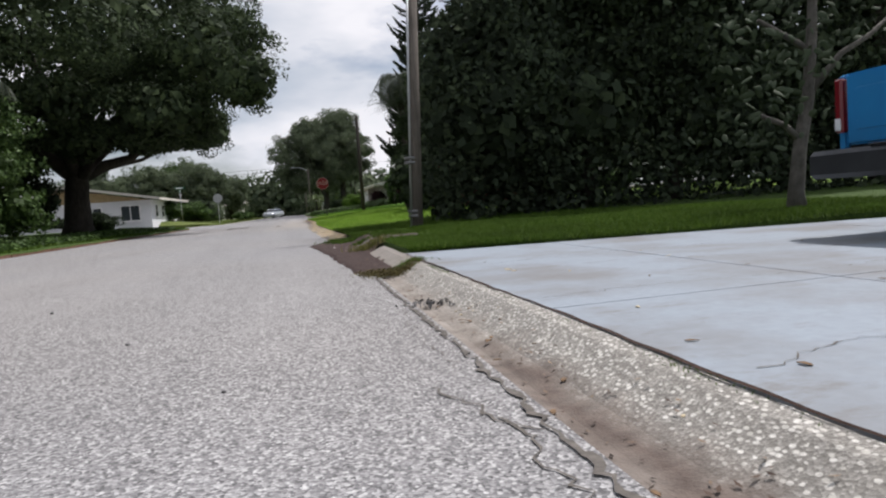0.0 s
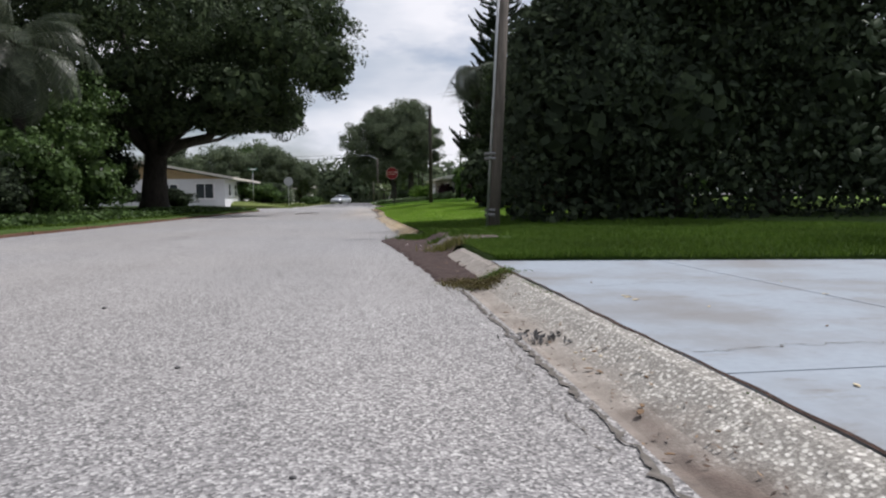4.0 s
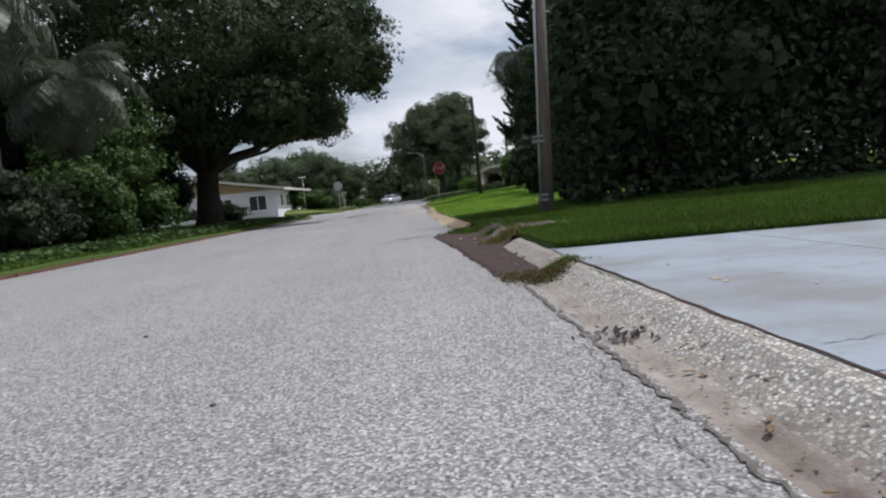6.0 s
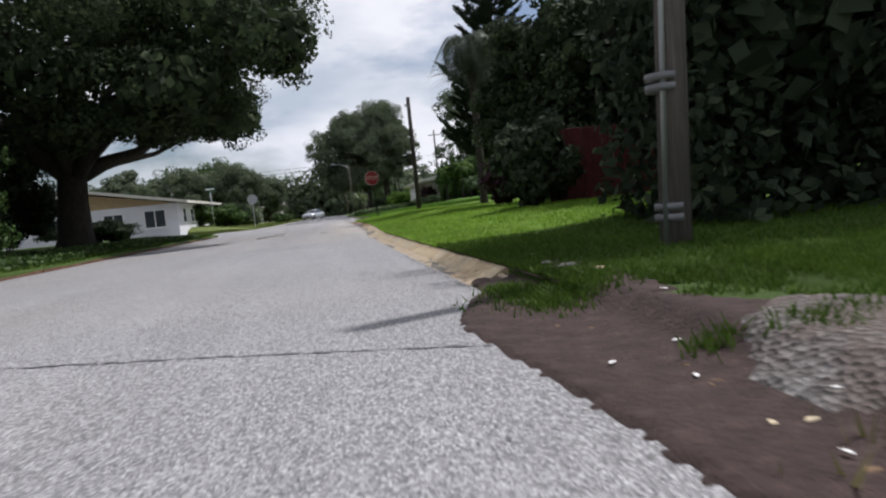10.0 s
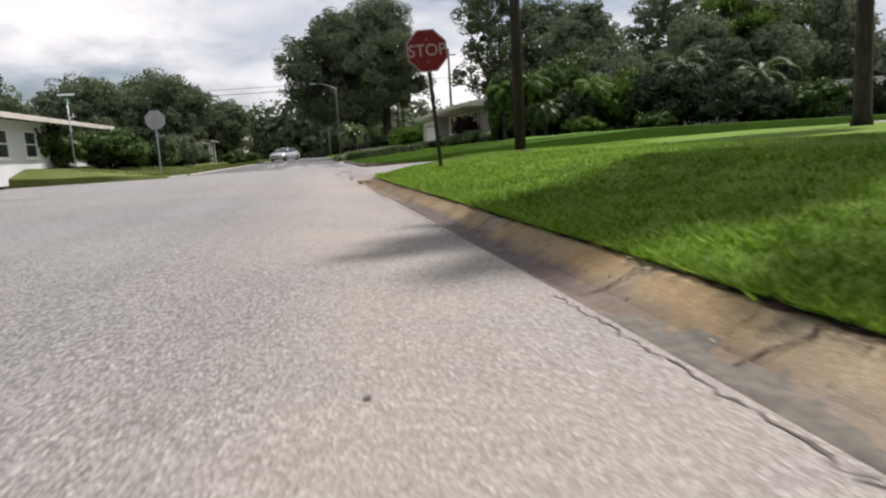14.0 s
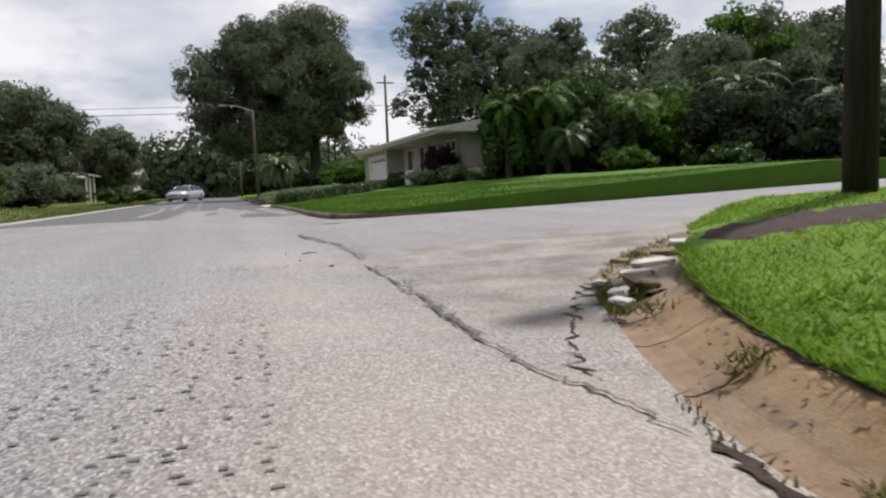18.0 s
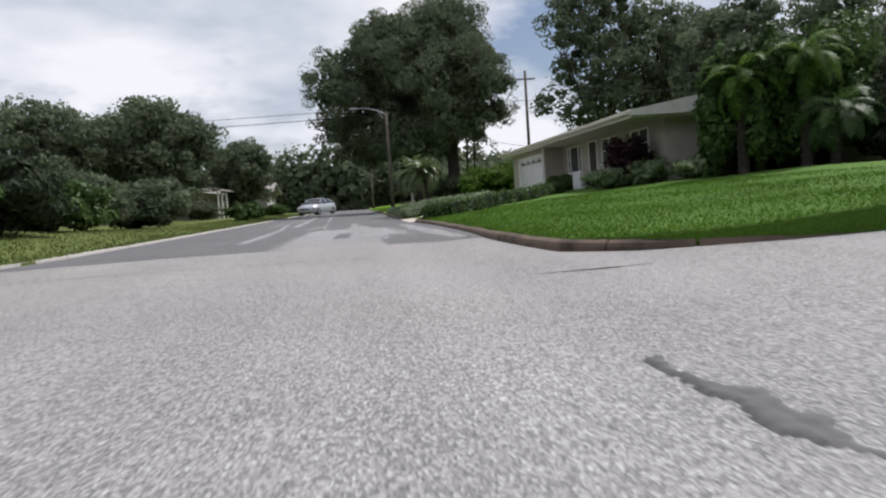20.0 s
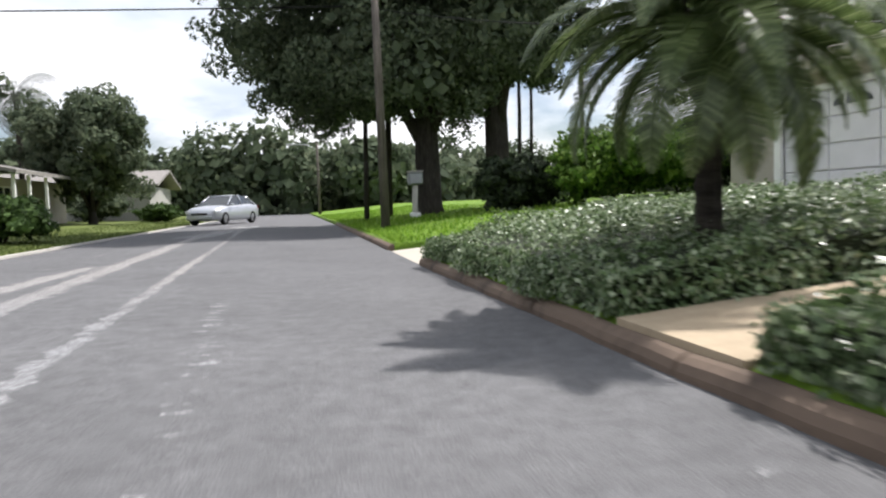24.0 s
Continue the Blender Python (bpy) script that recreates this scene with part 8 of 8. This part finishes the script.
grass_stuff("grass", "sparse grass growing through the gravel", vp, 0.045, 417, "blades_deep_shade", 0.006, zoff=0.012)
tuft(1.98, 3.62, 700, 0.08, 0.022, 407, "blades_deep_shade", "weeds at the corner of the driveway", zg, 0.005, 1.3)
tuft(2.0, 6.45, 500, 0.13, 0.09, 408, "dry_blades", "dry weeds on the dirt", zg, 0.006)
tuft(1.95, 7.6, 120, 0.05, 0.06, 409, "blades_deep_shade", "sprig of grass in the dirt", zg, 0.006)
rj = np.random.default_rng(66)
jy = np.concatenate([rj.uniform(-6, 4.2, 420), rj.normal(1.1, 0.10, 220), rj.normal(2.7, 0.25, 420), rj.normal(-0.4, 0.10, 140), rj.normal(0.4, 0.05, 90)])
grass_stuff("grass", "weeds in the joint between gutter and driveway", np.column_stack([2.078 + rj.normal(0, 0.010, len(jy)), jy]), 0.015, 410, "blades_deep_shade", 0.004, zfun=lambda X, Y: X * 0 + 0.075, lean=0.6)
rk = np.random.default_rng(67)
arc_y = np.concatenate([rk.uniform(44.8, 47.1, 900), rk.normal(44.85, 0.06, 260), rk.normal(45.9, 0.12, 300), rk.normal(44.5, 0.05, 120)])
arc = np.column_stack([[float(lerp_table(v, EDGE, 1)) + abs(rk.normal(0, 0.12)) for v in arc_y], arc_y])
grass_stuff("grass", "weeds along the broken corner of the gutter", arc, 0.04, 411, "dry_blades", 0.006, zfun=lambda X, Y: 0.03 + 0.03 * np.clip(X - 1.9, 0, 6), lean=0.8)
joint_y = np.concatenate([rk.normal(42.98, 0.03, 120), rk.normal(42.36, 0.02, 40), rk.uniform(42.2, 43.6, 160), rk.normal(43.63, 0.04, 90)])
joint_u = np.concatenate([rk.uniform(0.3, 1.0, 160), rk.normal(0.0, 0.05, 160), rk.uniform(0.4, 1.0, 90)])
jp = np.column_stack([[float(lerp_table(v, EDGE, 1)) + u * float(lerp_table(v, EDGE, 2) - lerp_table(v, EDGE, 1)) for v, u in zip(joint_y, joint_u)], joint_y])
grass_stuff("grass", "small weeds in the gutter joints", jp, 0.030, 412, "dry_blades", 0.005, zfun=lambda X, Y: 0.0 + 0.07 * np.clip((X - 1.55) / 0.3, 0, 1), lean=0.8)

# dirt-coloured strip painted as the shadow gap under the cut edge of the turf
ty = np.arange(9.2, 44.6, 0.05)
te = np.array([float(lerp_table(v, EDGE, 2)) for v in ty])
tw = 0.012 + 0.014 * np.sin(ty * 3.7) * np.sin(ty * 1.13) + 0.010 * np.sin(ty * 23)
tv = np.stack([np.column_stack([te - np.maximum(tw, 0.003), ty, np.full(len(ty), 0.0835)]), np.column_stack([te + 0.002, ty, np.full(len(ty), 0.088)])], 1).reshape(-1, 3)
ti = np.arange(len(ty) - 1) * 2
tagged(obj("turf_edge_shade", tv, np.stack([ti, ti + 1, ti + 3, ti + 2], -1), "dirt"), "dark strip for the shadow gap along the cut edge of the turf", "soil edge", kind="structure")


# small bits of leaf and bark washed into the gutter
def bits(seed, n, y0, y1, u0, u1, size, label):
    r = np.random.default_rng(seed)
    y = r.uniform(y0, y1, n)
    u = r.uniform(u0, u1, n)
    a, b = lerp_table(y, EDGE, 1), lerp_table(y, EDGE, 2)
    z = np.interp(u, [0, 0.22, 0.45, 0.68, 0.86, 1.0], [-0.012, -0.022, -0.006, 0.035, 0.072, 0.082]) + 0.007
    q = leaf_quads(r, np.column_stack([a + (b - a) * u, y, z]), np.tile([0, 0, 1.0], (n, 1)), size, 0.4, 0.15)
    tagged(obj("leaf_debris", q.reshape(-1, 3), np.arange(4 * n).reshape(-1, 4), "bits"), label, "debris", kind="stuff")


mb = Nodes("dark_leaf_bits", 0.9)
MAT["bits"] = mb.colour(mb.ramp(mb.island(), (0.0, (0.03, 0.022, 0.018)), (0.6, (0.09, 0.06, 0.045)), (1.0, (0.24, 0.17, 0.11)))).mat
bits(90, 330, -2.0, 3.4, 0.05, 0.75, 0.020, "brown leaf bits scattered in the shell gutter")
bits(91, 500, 10.0, 42.0, 0.0, 0.7, 0.024, "brown leaf bits washed along the gutter")
bits(92, 120, 42.0, 44.5, 0.0, 0.9, 0.022, "dark bits on the rusty gutter corner")

# fallen leaves, twigs, litter
lit = random.Random(9)


def flat_leaf(x, y, z, size, mat, name, label):
    a = lit.uniform(0, math.pi)
    c, s = math.cos(a), math.sin(a)
    pts = [(-0.5, 0, 0), (-0.15, 0.22, 0.08), (0.25, 0.16, 0.05), (0.5, 0, 0.02), (0.2, -0.18, 0.06), (-0.2, -0.2, 0.03)]
    vs = [(x + size * (c * u - s * v), y + size * (s * u + c * v), z + 0.004 + size * w) for u, v, w in pts] + [(x, y, z + 0.006)]
    vs += [(p[0], p[1], p[2] - 0.002) for p in vs[:6]]
    fs = [(6, i, (i + 1) % 6) for i in range(6)] + [(i, i + 7, (i + 1) % 6 + 7, (i + 1) % 6) for i in range(6)]
    return tagged(obj(name, vs, fs, mat), label, "leaf", "fallen leaves")


for i in range(70):
    y = lit.choice([lit.uniform(-1.2, 3.3), lit.uniform(3.6, 9), lit.uniform(9, 41)])
    x = float(lerp_table(y, EDGE, 1)) + lit.uniform(0.02, 0.26)
    flat_leaf(x, y, float(gutter_h(x, y)) - (0.012 if y < 3.4 or y > 9 else 0), lit.uniform(0.018, 0.05), lit.choice(["brown_leaf", "brown_leaf", "tan_leaf"]), "dry_leaf", "curled dry leaf lying in the gutter")
for i in range(26):
    x, y = lit.uniform(2.2, 4.8), lit.uniform(-1.5, 3.2)
    flat_leaf(x, y, float(drive_z(x, y)), lit.uniform(0.02, 0.05), lit.choice(["brown_leaf", "tan_leaf"]), "dry_leaf", "dry leaf lying on the driveway")
for (x, y, s) in ((1.60, 7.62, 0.045), (2.16, 8.35, 0.05), (1.75, 7.35, 0.04), (1.95, 7.0, 0.05), (1.9, 7.75, 0.04), (1.72, 6.7, 0.035), (2.05, 6.75, 0.04)):
    flat_leaf(x, y, float(gutter_h(x, y)) + 0.01, s, "paper", "paper_scrap", "pale scrap of litter lying on the dirt")


def stick(points, r, label):
    n = len(points)
    return tagged(tubes("stick", [([(x, y, float(crown(x, y)) + r * 1.1 + dz) for x, y, dz in points], [r * (1 - 0.5 * i / n) for i in range(n)])], "twig", None, "", 6), label, "stick")


stick([(0.18, 27.08, 0), (0.26, 26.95, 0.012), (0.40, 26.78, 0.0)], 0.006, "thin fallen twig on the road")
stick([(-1.51, 30.42, 0), (-1.44, 30.9, 0.02), (-1.10, 30.83, 0.0)], 0.009, "curved fallen twig on the road")
stick([(1.08, 48.16, 0), (1.15, 48.22, 0.006), (1.22, 48.28, 0.0)], 0.005, "short twig on the road")
stick([(2.10, 58.75, 0), (2.04, 58.62, 0.008), (1.98, 58.66, 0.0)], 0.004, "small twig by the kerb")
stick([(-1.80, 27.28, 0), (-1.62, 27.45, 0.03), (-1.42, 27.95, 0.02), (-1.02, 28.1, 0.0)], 0.013, "long fallen branch lying on the road")
stick([(-1.55, 27.5, 0.01), (-1.68, 27.75, 0.03), (-1.75, 27.95, 0.0)], 0.007, "side shoot of the fallen branch")


def chunk(x, y, s, seed):
    """A broken lump of old concrete."""
    r = random.Random(seed)
    bm = box_bm(-s, -s * 0.7, -s * 0.25, s, s * 0.7, s * 0.25, s * 0.12)
    for v in bm.verts:
        v.co = Vector((v.co.x * r.uniform(0.8, 1.15), v.co.y * r.uniform(0.8, 1.15), v.co.z * r.uniform(0.8, 1.3)))
    o = part("concrete_lump", bm, "pale_concrete" if seed % 3 else "gutter_sand")
    o.matrix_basis = pose(x, y, 0.045 + 0.028 * max(0, x - 1.9) + s * 0.1, r.uniform(-8, 8), r.uniform(-8, 8), r.uniform(0, 180))
    return tagged(o, "broken lump of old concrete at the gutter corner", "concrete", "broken concrete")


for k, (x, y, s) in enumerate(((2.12, 44.78, 0.06), (2.34, 44.92, 0.09), (2.5, 45.2, 0.08), (2.75, 45.42, 0.10), (3.1, 45.8, 0.08), (3.5, 46.15, 0.09), (2.2, 45.08, 0.04), (2.7, 45.7, 0.05), (2.02, 44.6, 0.045))):
    chunk(x, y, s, 500 + k)


def pebble(x, y, r):
    bm = bmesh.new()
    bmesh.ops.create_icosphere(bm, subdivisions=1, radius=r)
    for v in bm.verts:
        v.co = Vector((x + v.co.x * 1.2, y + v.co.y, float(crown(x, y)) + r * 0.4 + v.co.z * 0.55))
    return tagged(part("pebble", bm, "tar", smooth=True), "small dark stone on the road", "stone", "road pebbles")


for (x, y, r) in ((1.17, 47.05, 0.018), (1.0, 47.6, 0.010), (0.95, 48.3, 0.009), (0.4, 1.2, 0.010), (-0.35, 2.6, 0.012), (0.9, 0.2, 0.008)):
    pebble(x, y, r)
dm = random.Random(3)
deb = []
for i in range(60):
    x, y = 1.80 + dm.gauss(0, 0.05), 1.62 + dm.gauss(0, 0.06)
    deb.append((x, y))
dq = leaf_quads(np.random.default_rng(4), np.column_stack([np.array(deb), np.full(60, 0.012)]), np.tile([0, 0, 1.0], (60, 1)), 0.035, 0.5)
tagged(obj("leaf_debris", dq.reshape(-1, 3), np.arange(240).reshape(-1, 4), "tar"), "dark clump of leaf debris in the gutter", "debris", kind="stuff")

jv = [(2.080 + 0.006 * math.sin(3 * y) + 0.004 * math.sin(17 * y), float(y)) for y in np.arange(-9, 4.35, 0.07)]
jw = [0.008 + 0.005 * math.sin(5.1 * y) * math.sin(1.3 * y) for _, y in jv]
tagged(obj("joint_dirt", [p for (x, y), w in zip(jv, jw) for p in ((x + 0.012 - w * 0.45, y, 0.0865), (x + 0.014 + w * 0.45, y, 0.0900))], [(2 * i, 2 * i + 1, 2 * i + 3, 2 * i + 2) for i in range(len(jv) - 1)], "mulch"),
       "dark soil in the joint beside the driveway", "joint", kind="structure")


# broken ends of the gutter where it meets the dirt
def slab_lump(x, y, sx, sy, h, rz, seed):
    r = random.Random(seed)
    bm = box_bm(-sx, -sy, -0.05, sx, sy, h, 0.012)
    for v in bm.verts:
        v.co = Vector((v.co.x * r.uniform(0.8, 1.15), v.co.y * r.uniform(0.8, 1.15), v.co.z * r.uniform(0.8, 1.25)))
    o = part("concrete_lump", bm, "gutter_sand" if seed % 2 else "dirty_concrete")
    o.matrix_basis = pose(x, y, float(gutter_h(x, y)), r.uniform(-6, 6), r.uniform(-6, 6), rz)
    return tagged(o, "pale broken slab of gutter concrete in the dirt", "concrete", "broken gutter slabs")


for k, (x, y, sx, sy, rz) in enumerate(((2.21, 9.82, 0.085, 0.05, 62), (2.28, 9.44, 0.075, 0.05, 75), (2.27, 10.76, 0.05, 0.035, -20), (1.90, 10.36, 0.03, 0.07, 8), (2.16, 10.1, 0.04, 0.03, 40))):
    slab_lump(x, y, sx, sy, 0.014, rz, 540 + k)
for k, (x, y, n, sp, h) in enumerate(((1.75, 9.74, 420, 0.06, 0.05), (1.86, 9.42, 520, 0.075, 0.05), (1.95, 9.15, 620, 0.085, 0.055), (2.08, 9.35, 520, 0.09, 0.05), (1.82, 9.0, 380, 0.07, 0.045), (2.1, 10.3, 360, 0.08, 0.045), (2.2, 10.55, 260, 0.05, 0.05))):
    tuft(x, y, n, sp, h, 420 + k, "blades_deep_shade", "low clump of grass in the dirt by the road", zg, 0.006, 0.8)
